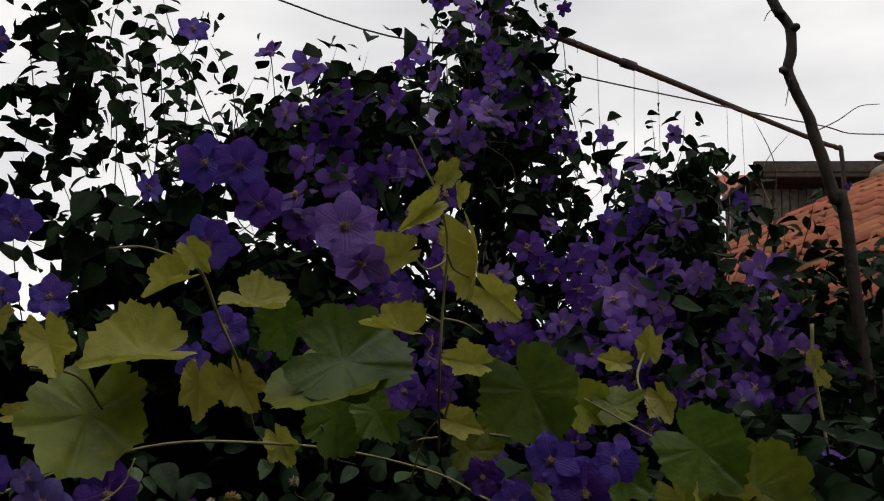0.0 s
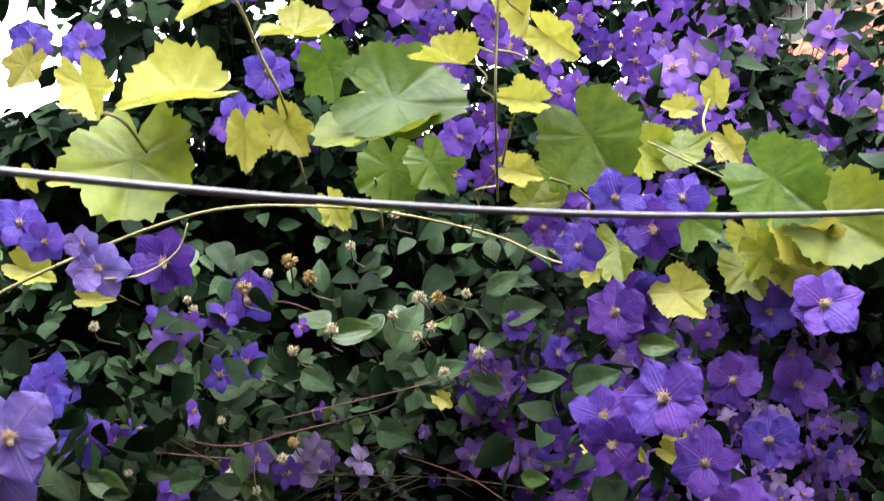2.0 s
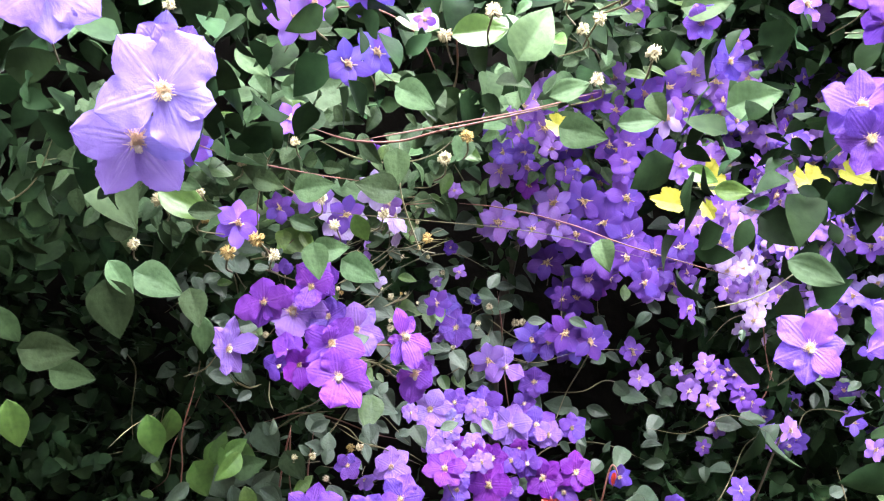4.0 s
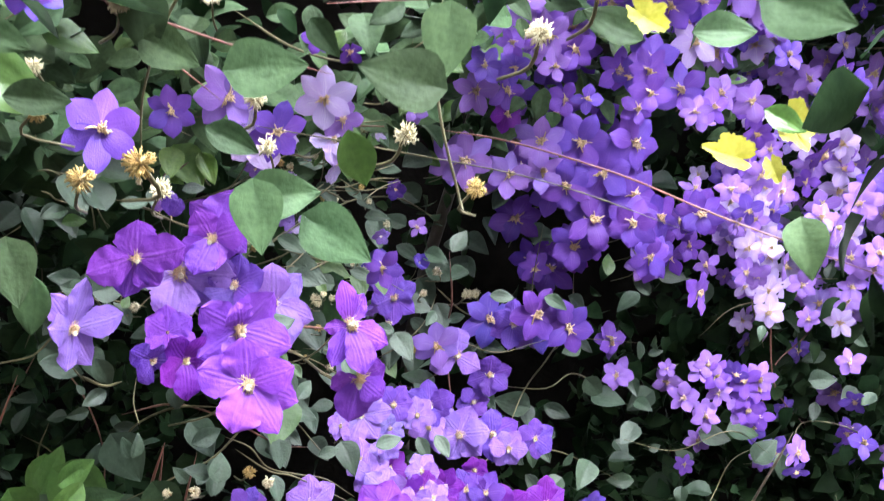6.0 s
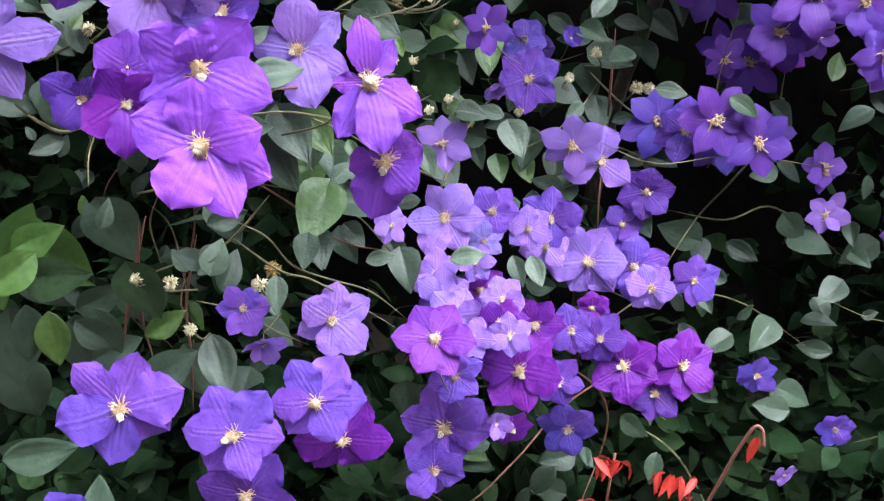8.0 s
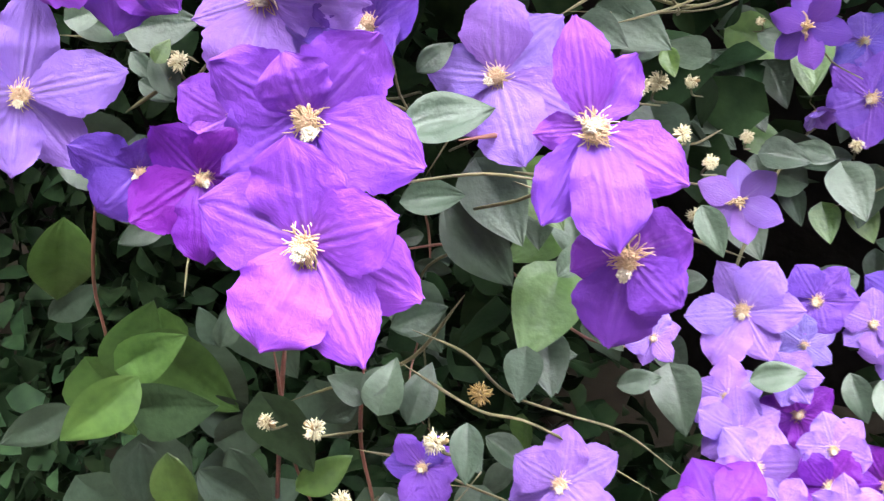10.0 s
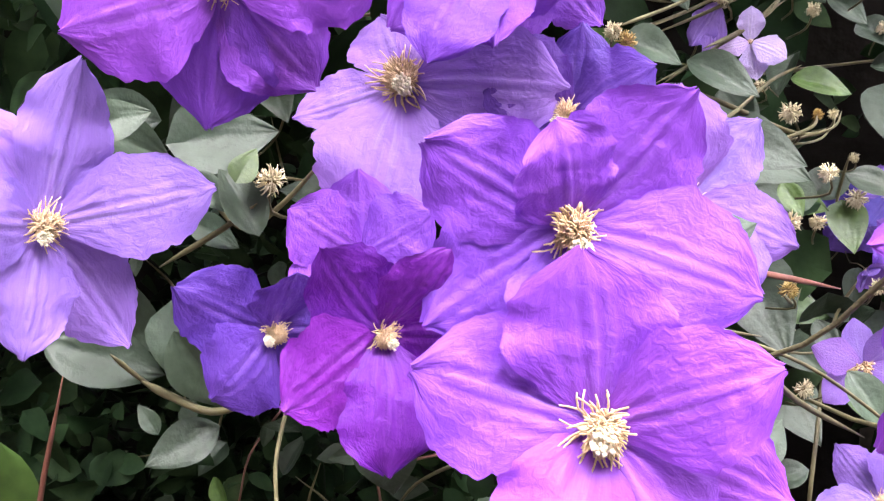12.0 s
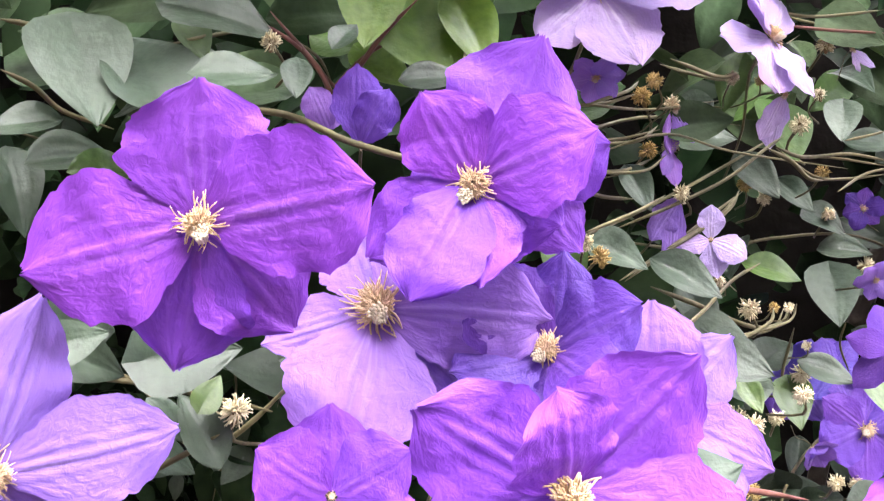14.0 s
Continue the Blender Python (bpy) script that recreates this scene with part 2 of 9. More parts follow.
# for the added light-blocking walls, kept dark so they bounce little
mat_blocker = material("dark_light_blocking_wall", (0.035, 0.032, 0.030), (0.08, 0.073, 0.066), 0.9, 12, 0.3)
mat_soil = material("garden_soil", (0.012, 0.010, 0.008), (0.034, 0.026, 0.019), 0.95, 14, 0.7, big=1.1, spec=0.05)
# far below brick's own tone: deep shade is put into this colour
mat_wall = material("shade_dark_brick_wall", (0.006, 0.0055, 0.005), (0.015, 0.013, 0.012), 0.95, 14, 0.7, spec=0.0)
mat_twig = material("dead_twig", (0.03, 0.022, 0.016), (0.085, 0.06, 0.04), 0.85, 60, 0.3)
mat_seed = material("buff_seed_fluff", (0.48, 0.40, 0.24), (0.78, 0.70, 0.50), 0.9, 200, 0.1)
mat_calyx = material("brown_calyx", (0.16, 0.10, 0.045), (0.32, 0.22, 0.10), 0.7, 120, 0.2)
mat_seed_dry = material("tan_seed_fluff", (0.30, 0.19, 0.06), (0.52, 0.36, 0.14), 0.9, 200, 0.1)
mat_red = material("scarlet_petal", (0.22, 0.010, 0.007), (0.36, 0.025, 0.016), 0.5, 60, 0.1, through_light=0.2)
mat_salmon = material("salmon_leaf", (0.105, 0.048, 0.042), (0.19, 0.100, 0.086), 0.55, 50, 0.25, through_light=0.2, vary=0.15)
mat_silver = material("silver_leaf", (0.075, 0.092, 0.094), (0.14, 0.165, 0.165), 0.6, 60, 0.2, vary=0.1)


# ---- shapes ----
def mesh_of(name, verts, faces, mat, uvs=None, smooth=True):
    me = bpy.data.meshes.new(name)
    me.from_pydata([tuple(v) for v in verts], [], faces)
    me.materials.append(mat)
    if smooth:
        me.shade_smooth()
    if uvs is not None:
        layer = me.uv_layers.new(name="UVMap")
        idx = np.empty(len(me.loops), dtype=np.int32)
        me.loops.foreach_get("vertex_index", idx)
        layer.data.foreach_set("uv", np.asarray(uvs, dtype=np.float32)[idx].ravel())
    me.update()
    return me


def part(name, bm, mat, parent, label=""):
    me = bpy.data.meshes.new(name)
    bm.to_mesh(me)
    bm.free()
    me.materials.append(mat)
    ob = new(name, me)
    ob.parent = parent
    return tagged(ob, label)


def child(name, me, parent, m, label=""):
    ob = new(name, me)
    ob.parent = parent
    ob.matrix_basis = m
    return tagged(ob, label)


def curve_points(points, steps=6):
    """A smooth line through the points."""
    p = [Vector(q) for q in points]
    if len(p) < 3:
        return p
    p = [2 * p[0] - p[1]] + p + [2 * p[-1] - p[-2]]
    out = []
    for i in range(1, len(p) - 2):
        for k in range(steps):
            t = k / steps
            out.append(0.5 * (2 * p[i] + (p[i + 1] - p[i - 1]) * t + (2 * p[i - 1] - 5 * p[i] + 4 * p[i + 1] - p[i + 2]) * t * t
                              + (3 * p[i] - p[i - 1] - 3 * p[i + 1] + p[i + 2]) * t ** 3))
    out.append(p[-2])
    return out


def tube_data(points, r0, r1, sides=6, steps=6, rough=0.0, base=0, fade=False):
    """Verts and faces of a tapered, slightly uneven tube along a smooth line."""
    line = curve_points(points, steps)
    verts, faces = [], []
    n = len(line)
    prev = None
    for i, q in enumerate(line):
        d = (line[min(i + 1, n - 1)] - line[max(i - 1, 0)]).normalized()
        a = d.orthogonal().normalized() if prev is None else (prev - d * prev.dot(d)).normalized()
        prev = a
        b = d.cross(a)
        r = r0 + (r1 - r0) * i / max(n - 1, 1)
        if fade:
            r *= min(1.0, 0.2 + 5 * i / n, 0.2 + 5 * (n - 1 - i) / n)
        for k in range(sides):
            w = 2 * math.pi * k / sides
            rr = r * (1 + rough * noise.noise(q * 23 + Vector((k, 0, 0))))
            verts.append(q + (a * math.cos(w) + b * math.sin(w)) * rr)
    for i in range(n - 1):
        for k in range(sides):
            k2 = (k + 1) % sides
            faces.append((base + i * sides + k, base + i * sides + k2, base + (i + 1) * sides + k2, base + (i + 1) * sides + k))
    faces.append(tuple(base + k for k in reversed(range(sides))))
    faces.append(tuple(base + (n - 1) * sides + k for k in range(sides)))
    return verts, faces


def tube(name, points, r0, r1, mat, parent=None, sides=6, steps=6, rough=0.0, label="", fade=False):
    v, f = tube_data(points, r0, r1, sides, steps, rough, 0, fade)
    ob = new(name, mesh_of(name, v, f, mat))
    if parent is not None:
        ob.parent = parent
    return tagged(ob, label)


def empty(name, x, y, z, label, category, group="", kind=""):
    ob = new(name)
    ob.empty_display_size = 0.05
    ob.location = (x, y, z)
    return tagged(ob, label, category, group, kind)


def axes(n, up=Vector((0, 0, 1))):
    """Turn that takes local z to n and keeps local y upwards."""
    n = Vector(n).normalized()
    x = up.cross(n)
    x = x.normalized() if x.length > 1e-4 else Vector((1, 0, 0))
    return Matrix((x, n.cross(x), n)).transposed().to_4x4()


def facing(az, el):
    a, e = radians(az), radians(el)
    return Vector((math.sin(a) * math.cos(e), -math.cos(a) * math.cos(e), math.sin(e)))


# ---- petals and stamens ----
def petal_mesh(name, mat, seed, nu, nv, cup):
    """Broad pointed petal along +x, half a flower long, with a ribbed middle and a wavy rim."""
    rnd = random.Random(seed)
    width = rnd.uniform(0.172, 0.212)
    ph, ph2 = rnd.uniform(0, 6), rnd.uniform(0, 6)
    bend, ruffle, skew = rnd.uniform(-0.05, 0.03) - cup * 0.02, rnd.uniform(0.010, 0.024), rnd.uniform(-0.03, 0.03)
    side = rnd.uniform(-0.03, 0.03)
    rnd_tip = rnd.uniform(2.1, 3.1)
    verts, uvs, faces = [], [], []
    for i in range(nu + 1):
        u = i / nu
        if u < 0.5:
            w = width * (0.20 + 0.80 * math.sin(math.pi * u) ** 0.85)
        else:
            k = (u - 0.5) / 0.5
            w = width * (1 - k ** rnd_tip) * (1 + 0.05 * math.sin(7 * k + ph))
        w = max(w, 0.012)
        calm = min(1.0, w / width * 1.6)
        for j in range(nv + 1):
            v = 2 * j / nv - 1
            wave = noise.noise(Vector((u * 4 + ph, v * 1.5, ph2)))
            x = 0.03 + 0.47 * u + 0.01 * wave
            y = v * w * (1 + 0.07 * math.sin(9 * u + ph)) + skew * u * u
            z = 0.10 * cup * math.sin(u * 1.5) + bend * u * u
            z += calm * ruffle * (v * v) * (math.sin(8.5 * u + ph + (2 if v > 0 else 0)) + 0.5 * math.sin(19 * u + ph2 + v)) * min(1, 2 * u)
            z += side * v * u * 0.6
            z -= 0.012 * abs(v) ** 1.5 * u
            z += 0.0048 * math.cos(v * w / width * 26) * math.exp(-(v * w / width / 0.30) ** 2) * min(1, (1 - u) * 2.2) * min(1, u * 5)
            z += 0.010 * wave * u + 0.004 * calm * noise.noise(Vector((u * 11 + ph, v * 5, ph2 + 4)))
            if nu > 12:
                z += 0.0024 * calm * noise.noise(Vector((u * 26 + ph, v * 13, ph2 + 8))) * min(1, 3 * u)
                rag = 0.012 * noise.noise(Vector((u * 17 + ph2, 5 if v > 0 else 9, ph))) + 0.006 * noise.noise(Vector((u * 43, ph, v)))
                y += rag * v ** 5
                x += 0.012 * noise.noise(Vector((v * 6, ph, 2))) * u ** 4
            verts.append((x, y, z))
            uvs.append((u, j / nv))
    for i in range(nu):
        for j in range(nv):
            a = i * (nv + 1) + j
            faces.append((a, a + nv + 1, a + nv + 2, a + 1))
    return mesh_of(name, verts, faces, mat, uvs)


def stamen_mesh(name, seed, count, sides, spread, thick=0.0040):
    """A dense tuft of curved filaments that leans a little to one side, with a few that stick out."""
    rnd = random.Random(seed)
    lean = rnd.uniform(0, 6.283)
    verts, faces = [], []
    for k in range(count):
        a = rnd.uniform(0, 6.283)
        far = rnd.random()
        r = spread * (0.06 + 0.52 * far ** 0.7) if k % 7 else spread * rnd.uniform(0.6, 1.15)
        h = 0.085 * (1 - 0.75 * (r / spread) ** 1.4) + rnd.uniform(-0.012, 0.014)
        ox, oy = 0.014 * math.cos(lean), 0.014 * math.sin(lean)
        bx, by = 0.014 * math.cos(a), 0.014 * math.sin(a)
        w = a + rnd.uniform(-0.35, 0.35)
        pts = [(bx, by, 0.0), (r * 0.6 * math.cos(a) + ox * 0.5, r * 0.6 * math.sin(a) + oy * 0.5, h * 0.8), (r * math.cos(w) + ox, r * math.sin(w) + oy, h)]
        v, f = tube_data(pts, thick, thick * 0.6, sides, 2, base=len(verts))
        verts += v
        faces += f
    return mesh_of(name, verts, faces, mat_stamen)


def knob_mesh(name, seed, count):
    rnd = random.Random(seed)
    verts, faces = [], []
    for k in range(count):
        a, r = k * 2.4, 0.030 * math.sqrt(k / count)
        pts = [(r * 0.6 * math.cos(a), r * 0.6 * math.sin(a), 0.02), (r * math.cos(a), r * math.sin(a), 0.085 + rnd.uniform(0, 0.025))]
        v, f = tube_data(pts, 0.007, 0.0055, 4, 1, base=len(verts))
        verts += v
        faces += f
    return mesh_of(name, verts, faces, mat_anther)


FINE = {k: [petal_mesh("petal", m, 10 + i, 32, 28, (i % 3) - 0.6) for i in range(7)] for k, m in PETAL.items()}
PLAIN = {k: [petal_mesh("petal", m, 40 + i, 7, 4, (i % 3) - 0.5) for i in range(5)] for k, m in PETAL.items()}
STAMEN_FINE = [stamen_mesh("stamen_tuft", 70 + i, 300, 4, 0.105, 0.0040) for i in range(3)]
STAMEN_PLAIN = [stamen_mesh("stamen_tuft", 80 + i, 34, 3, 0.120, 0.012) for i in range(3)]
STALK = []
for i in range(4):
    sv, sf = tube_data([(0, 0, 0.01), (0.02 * (i - 1.5), -0.1, -0.25), (0.12 * (i - 1.5), -0.35, -0.55), (0.3 * (i - 1.5), -0.5, -1.0)], 0.012, 0.009, 5, 3)
    STALK.append(mesh_of("stalk", sv, sf, mat_stem))
KNOB = [knob_mesh("pistil", 90 + i, 26) for i in range(2)]


def bloom(x, y, z, size, az, el, spin, tint, petals=6, fine=False, closed=0.0, angles=None, lengths=None, wide=1.0, tuft=1.0, widths=None):
    """One clematis flower: its petals and its tuft, facing az degrees to +x and el degrees up."""
    rnd = random.Random(int(abs(x) * 9973 + abs(z) * 7919 + y * 1013))
    words = TINT_WORDS[tint]
    how = "half closed " if closed > 25 else "open "
    top = empty("clematis_flower", x, y, z, how + words + " clematis flower with cream stamens on its vine", "flower", "clematis flowers")
    top.matrix_basis = Matrix.Translation((x, y, z)) @ axes(facing(az, el)) @ Matrix.Scale(size, 4)
    turns = angles or [spin + 360 / petals * k + rnd.uniform(-7, 7) for k in range(petals)]
    pool = (FINE if fine else PLAIN)[tint]
    first = rnd.randrange(len(pool))
    for k, a in enumerate(turns):
        lift = 0.012 * (k % 2) + rnd.uniform(0, 0.006)
        m = Matrix.Translation((0, 0, lift)) @ pose(0, 0, 0, 0, -closed + rnd.uniform(-8, 6), 0)
        m = pose(0, 0, 0, 0, 0, a) @ m @ pose(0, 0, 0, rnd.uniform(-8, 8)) @ Matrix.Diagonal((lengths[k] if lengths else rnd.uniform(0.88, 1.06), widths[k] * 1.12 if widths else wide * (1.0 if fine else 0.84) * rnd.uniform(0.88, 1.16) * 6 / max(5.4, len(turns)), 1, 1))
        child("petal", pool[(first + k) % len(pool)], top, m)
    child("stamen_tuft", rnd.choice(STAMEN_FINE if fine else STAMEN_PLAIN), top, pose(0, 0, 0.012, 0, 0, rnd.uniform(0, 360)) @ Matrix.Scale(tuft * (1.0 if fine else 1.35), 4), "cream yellow stamens")
    child("stalk", rnd.choice(STALK), top, Matrix.Identity(4), "thin brown stalk")
    if fine:
        child("pistil", rnd.choice(KNOB), top, pose(rnd.uniform(-0.03, 0.03), rnd.uniform(-0.045, 0.0), 0.012, rnd.uniform(0, 30), 0, rnd.uniform(0, 360)) @ Matrix.Scale(tuft, 4), "pale cream pistil")
    return top


# ---- leaves ----
def leaf_template(nu, nv, heart, fold, droop, seed):
    """Pointed oval or heart-shaped leaflet of length 1 along +x, folded on its midrib; numpy verts and faces."""
    rnd = random.Random(seed)
    ph = rnd.uniform(0, 6)
    verts, faces = [], []
    for i in range(nu + 1):
        u = i / nu
        w = (0.36 if heart else 0.27) * math.sin(math.pi * min(1, u ** (0.60 if heart else 0.8))) ** 0.95 + (0.01 if 0 < i < nu else 0)
        back = 0.10 * heart * (1 - u) ** 3
        for j in range(nv + 1):
            v = 2 * j / nv - 1
            z = fold * abs(v) * w - droop * u * u + 0.03 * math.sin(6 * u + ph) * abs(v) + (0.003 if nv > 8 else 0.012) * math.cos(v * 9)
            if nv > 8:
                z -= 0.006 * math.exp(-(v / 0.09) ** 2) + 0.002 * (math.exp(-((abs(v) - 0.42) / 0.09) ** 2))
                z += 0.012 * noise.noise(Vector((u * 5 + ph, v * 3, seed)))
            verts.append((u - back * abs(v) * 2.2, v * (w + 0.10 * heart * (1 - u) ** 2 * min(1, u * 6)), z))
    for i in range(nu):
        for j in range(nv):
            a = i * (nv + 1) + j
            faces.append((a, a + nv + 1, a + nv + 2, a + 1))
    return np.array(verts), faces


LEAF_FAR = [leaf_template(6, 2, k % 2, 0.25 + 0.1 * k, 0.1 * k, k) for k in range(4)]
LEAF_NEAR = [leaf_template(12, 14, k % 2, 0.18 + 0.06 * k, 0.06 * k, 20 + k) for k in range(5)]
LEAF_MESH = [mesh_of("leaf", v, f, mat_leaf) for v, f in LEAF_NEAR]
LEAF_MESH_YOUNG = [mesh_of("leaf", v, f, mat_leaf_young) for v, f in LEAF_NEAR[1:4]]
LEAF_MESH_BANK = [mesh_of("leaf", v, f, mat_leaf_bank) for v, f in LEAF_NEAR]
LEAF_MESH_FRESH = [mesh_of("leaf", v, f, mat_leaf_fresh) for v, f in LEAF_NEAR[:3]]


def leaf_turn(rnd, out, loose=0.75, hang=0.45):
    """A leaf's turn: its face looks out and up, its tip hangs outwards and down."""
    n = Vector(out) + Vector((rnd.gauss(0, loose), rnd.gauss(0, loose), rnd.gauss(0.55, loose)))
    n.normalize()
    tip = Vector((rnd.gauss(0, 1), rnd.gauss(-0.2, 0.7), rnd.gauss(-hang, 0.6)))
    tip = (tip - n * tip.dot(n)).normalized()
    return Matrix((tip, n.cross(tip), n)).transposed()


clematis = empty("clematis_vine", 0.2, 3.3, 0.0, "dense dark green clematis vine climbing a fence and post", "climbing plant")
def spread_leaves(x0, x1, z0, z1, ys, count, size, seed, fresh=0.06, pool=LEAF_MESH):
    """Single leaves over a stretch of the plant's face; ys(x, z) is how far back the face stands."""
    rnd = random.Random(seed)
    for k in range(count):
        x, z = rnd.uniform(x0, x1), rnd.uniform(z0, z1)
        y = ys(x, z) + rnd.gauss(0, 0.03)
        t = leaf_turn(rnd, Vector((0, -1, 0.3)), 0.5)
        me = rnd.choice(LEAF_MESH_FRESH if rnd.random() < fresh else pool)
        s = size * rnd.uniform(0.65, 1.3)
        child("leaf", me, clematis, Matrix.Translation((x - 0.2, y - 3.3, z)) @ t.to_4x4() @ Matrix.Scale(s, 4))


def one_leaf(x, y, z, size, az, el, spin, fresh=False, kind=0):
    """A leaf in its place: its middle, facing, and the way its tip points as one sees it from the front."""
    m = Matrix.Translation((x - 0.2, y - 3.3, z)) @ axes(facing(az, el)) @ pose(0, 0, 0, 0, 0, spin) @ Matrix.Translation((-0.5 * size, 0, 0)) @ Matrix.Scale(size, 4)
    pool = LEAF_MESH_BANK if fresh == 3 else LEAF_MESH_YOUNG if fresh == 2 else LEAF_MESH_FRESH if fresh else LEAF_MESH
    return child("leaf", pool[kind % len(pool)], clematis, m)


def vine_stem(points, r0=0.0022, r1=0.0012, mat=None, name="stem"):
    off = Vector((0.2, 3.3, 0))
    return tube(name, [Vector(p) - off for p in points], r0, r1, mat or mat_stem, clematis, 5, 5, fade=True)


def seed_head_mesh(name, seed, mat):
    """A round, dense puff of fine curved hairs, ragged at its rim."""
    rnd = random.Random(seed)
    verts, faces = [], []
    for k in range(120):
        d = Vector((rnd.gauss(0, 0.9), rnd.gauss(0, 0.9), rnd.gauss(0.55, 0.8))).normalized()
        e = (d + Vector((rnd.gauss(0, 0.5), rnd.gauss(0, 0.5), rnd.gauss(0, 0.5)))).normalized()
        far = rnd.uniform(0.24, 0.40)
        v, f = tube_data([d * 0.05, d * far, d * far + e * 0.10], 0.030, 0.018, 3, 1, base=len(verts))
        verts += v
        faces += f
    return mesh_of(name, verts, faces, mat)


SEED = [seed_head_mesh("seed_head", 5, mat_seed), seed_head_mesh("seed_head", 6, mat_seed), seed_head_mesh("seed_head", 7, mat_seed_dry)]
cup_v, cup_f = tube_data([(0, 0, -0.42), (0, 0, -0.28), (0, 0, -0.05), (0.02, 0, 0.12)], 0.07, 0.19, 7, 3, 0.2)
CALYX = mesh_of("calyx", cup_v, cup_f, mat_calyx)
seed_count = 0


def seed_head(x, y, z, size, dry=False):
    global seed_count
    seed_count += 1
    rnd = random.Random(seed_count)
    top = empty("clematis_seed_head", x, y, z, "small fluffy buff clematis seed head on a stalk", "seed head", "clematis seed heads")
    top.scale = (size, size, size)
    turn = axes(Vector((rnd.uniform(-1, 1), rnd.uniform(-1, -0.1), rnd.uniform(-0.3, 0.8))))
    child("calyx", CALYX, top, turn, "small brown calyx")
    tagged(child("fluff", SEED[2] if dry else SEED[seed_count % 2], top, turn), kind="stuff")
    tube("stalk", [(0, 0, 0), (rnd.uniform(-0.6, 0.6), 0.8, -1.0), (rnd.uniform(-1, 1), 2.6, -1.6)], 0.07, 0.06, mat_stem, top, 4, 3)
    return top


# ---- ground, walls and what stands behind ----
g = 60
gv, gf = [], []
for i in range(g + 1):
    for j in range(g + 1):
        a, b = (i / g - 0.5) * 2, (j / g - 0.5) * 2
        gx, gy = math.copysign(abs(a) ** 3, a) * 400, math.copysign(abs(b) ** 3, b) * 400 + 3
        gv.append((gx, gy, 0.03 * noise.noise(Vector((gx, gy, 0)) * 0.9)))
for i in range(g):
    for j in range(g):
        k = i * (g + 1) + j
        gf.append((k, k + g + 1, k + g + 2, k + 1))
tagged(new("ground", mesh_of("ground", gv, gf, mat_soil)), "bare dark garden soil under the plants", "ground", kind="structure")


def box_bm(x0, x1, y0, y1, z0, z1, bevel=0.0):
    bm = bmesh.new()
    bmesh.ops.create_cube(bm, size=1, matrix=Matrix.LocRotScale(((x0 + x1) / 2, (y0 + y1) / 2, (z0 + z1) / 2), None, (x1 - x0, y1 - y0, z1 - z0)))
    if bevel:
        bmesh.ops.bevel(bm, geom=bm.edges, offset=bevel, segments=2, affect="EDGES")
    return bm


def solid(name, bm, mat, label, category, kind=""):
    me = bpy.data.meshes.new(name)
    bm.to_mesh(me)
    bm.free()
    me.materials.append(mat)
    return tagged(new(name, me), label, category, kind=kind)


solid("wall_back", box_bm(-5.0, 1.5, 3.95, 4.15, -0.05, 1.75, 0.01), mat_wall, "old garden wall behind the clematis, near-black to stand for shade", "wall", "structure")

# post and pipes that carry the vines
post = empty("wooden_post", 0.155, 4.512, 0.0, "grey weathered square wooden post overgrown with clematis", "post")
part("shaft", box_bm(-0.04, 0.04, -0.04, 0.04, -0.1, 3.6, 0.006), mat_post, post)
pipe = empty("pipe_frame", 0.85, 5.1, 0.0, "rusty dark metal pipe frame of a pergola", "pergola")
off = Vector((0.85, 5.1, 0))
tube("rail", [Vector(p) - off for p in [(-1.697, 2.523, 3.122), (-0.017, 4.256, 3.131), (0.771, 5.197, 3.165), (2.122, 6.951, 3.243), (2.324, 7.161, 3.242), (2.366, 7.182, 3.165), (2.379, 7.177, 2.387), (2.411, 7.159, -0.103)]], 0.0155, 0.0145, mat_pipe, pipe, 8, 8)
tube("prop", [Vector(p) - off for p in [(-1.6, 2.55, 3.12), (-1.6, 2.55, -0.05)]], 0.016, 0.016, mat_pipe, pipe, 8, 2)
tube("coupling", [Vector(p) - off for p in [(0.731, 5.150, 3.163), (0.791, 5.218, 3.167)]], 0.022, 0.022, mat_pipe, pipe, 8, 2)
tagged(tube("overhead_cable", [(-2.524, 1.633, 3.227), (-0.586, 4.035, 3.041), (0.104, 4.360, 2.965), (0.585, 4.782, 2.972), (1.707, 5.631, 3.003), (2.250, 6.158, 3.081), (4.378, 7.855, 3.542)], 0.0036, 0.0036, mat_cable, None, 6, 8), "thin black cable strung under the pergola pipe", "cable")
wire_line = []
for k in range(25):
    wx = -2.41 + 5.42 * k / 24
    u = wx - 0.05
    rise = u * u if abs(u) < 1.1 else 2.2 * abs(u) - 1.21
    wire_line.append((wx, 1.083 + 0.64 * u, 1.630 - 0.092 * u + 0.225 * rise))
tagged(tube("slack_wire", wire_line, 0.0016, 0.0016, mat_grey_wire, None, 6, 6), "grey wire stretched in front of the plants", "wire")
for k, (sx, sy, z0, z1, d) in enumerate([(0.601, 4.988, 3.140, 2.548, 0.010), (0.791, 5.218, 3.150, 2.620, -0.008), (0.922, 5.375, 3.160, 2.662, 0.004), (1.372, 5.960, 3.189, 2.494, 0.000), (1.482, 6.106, 3.199, 2.493, 0.012)]):
    tagged(tube("hanging_string", [(sx, sy, z0), (sx + d * 0.6, sy, (z0 + z1) / 2), (sx + d, sy, z1)], 0.0016, 0.0015, mat_string, None, 4, 3), "pale string hanging from the pergola pipe", "string", "strings on the pipe")

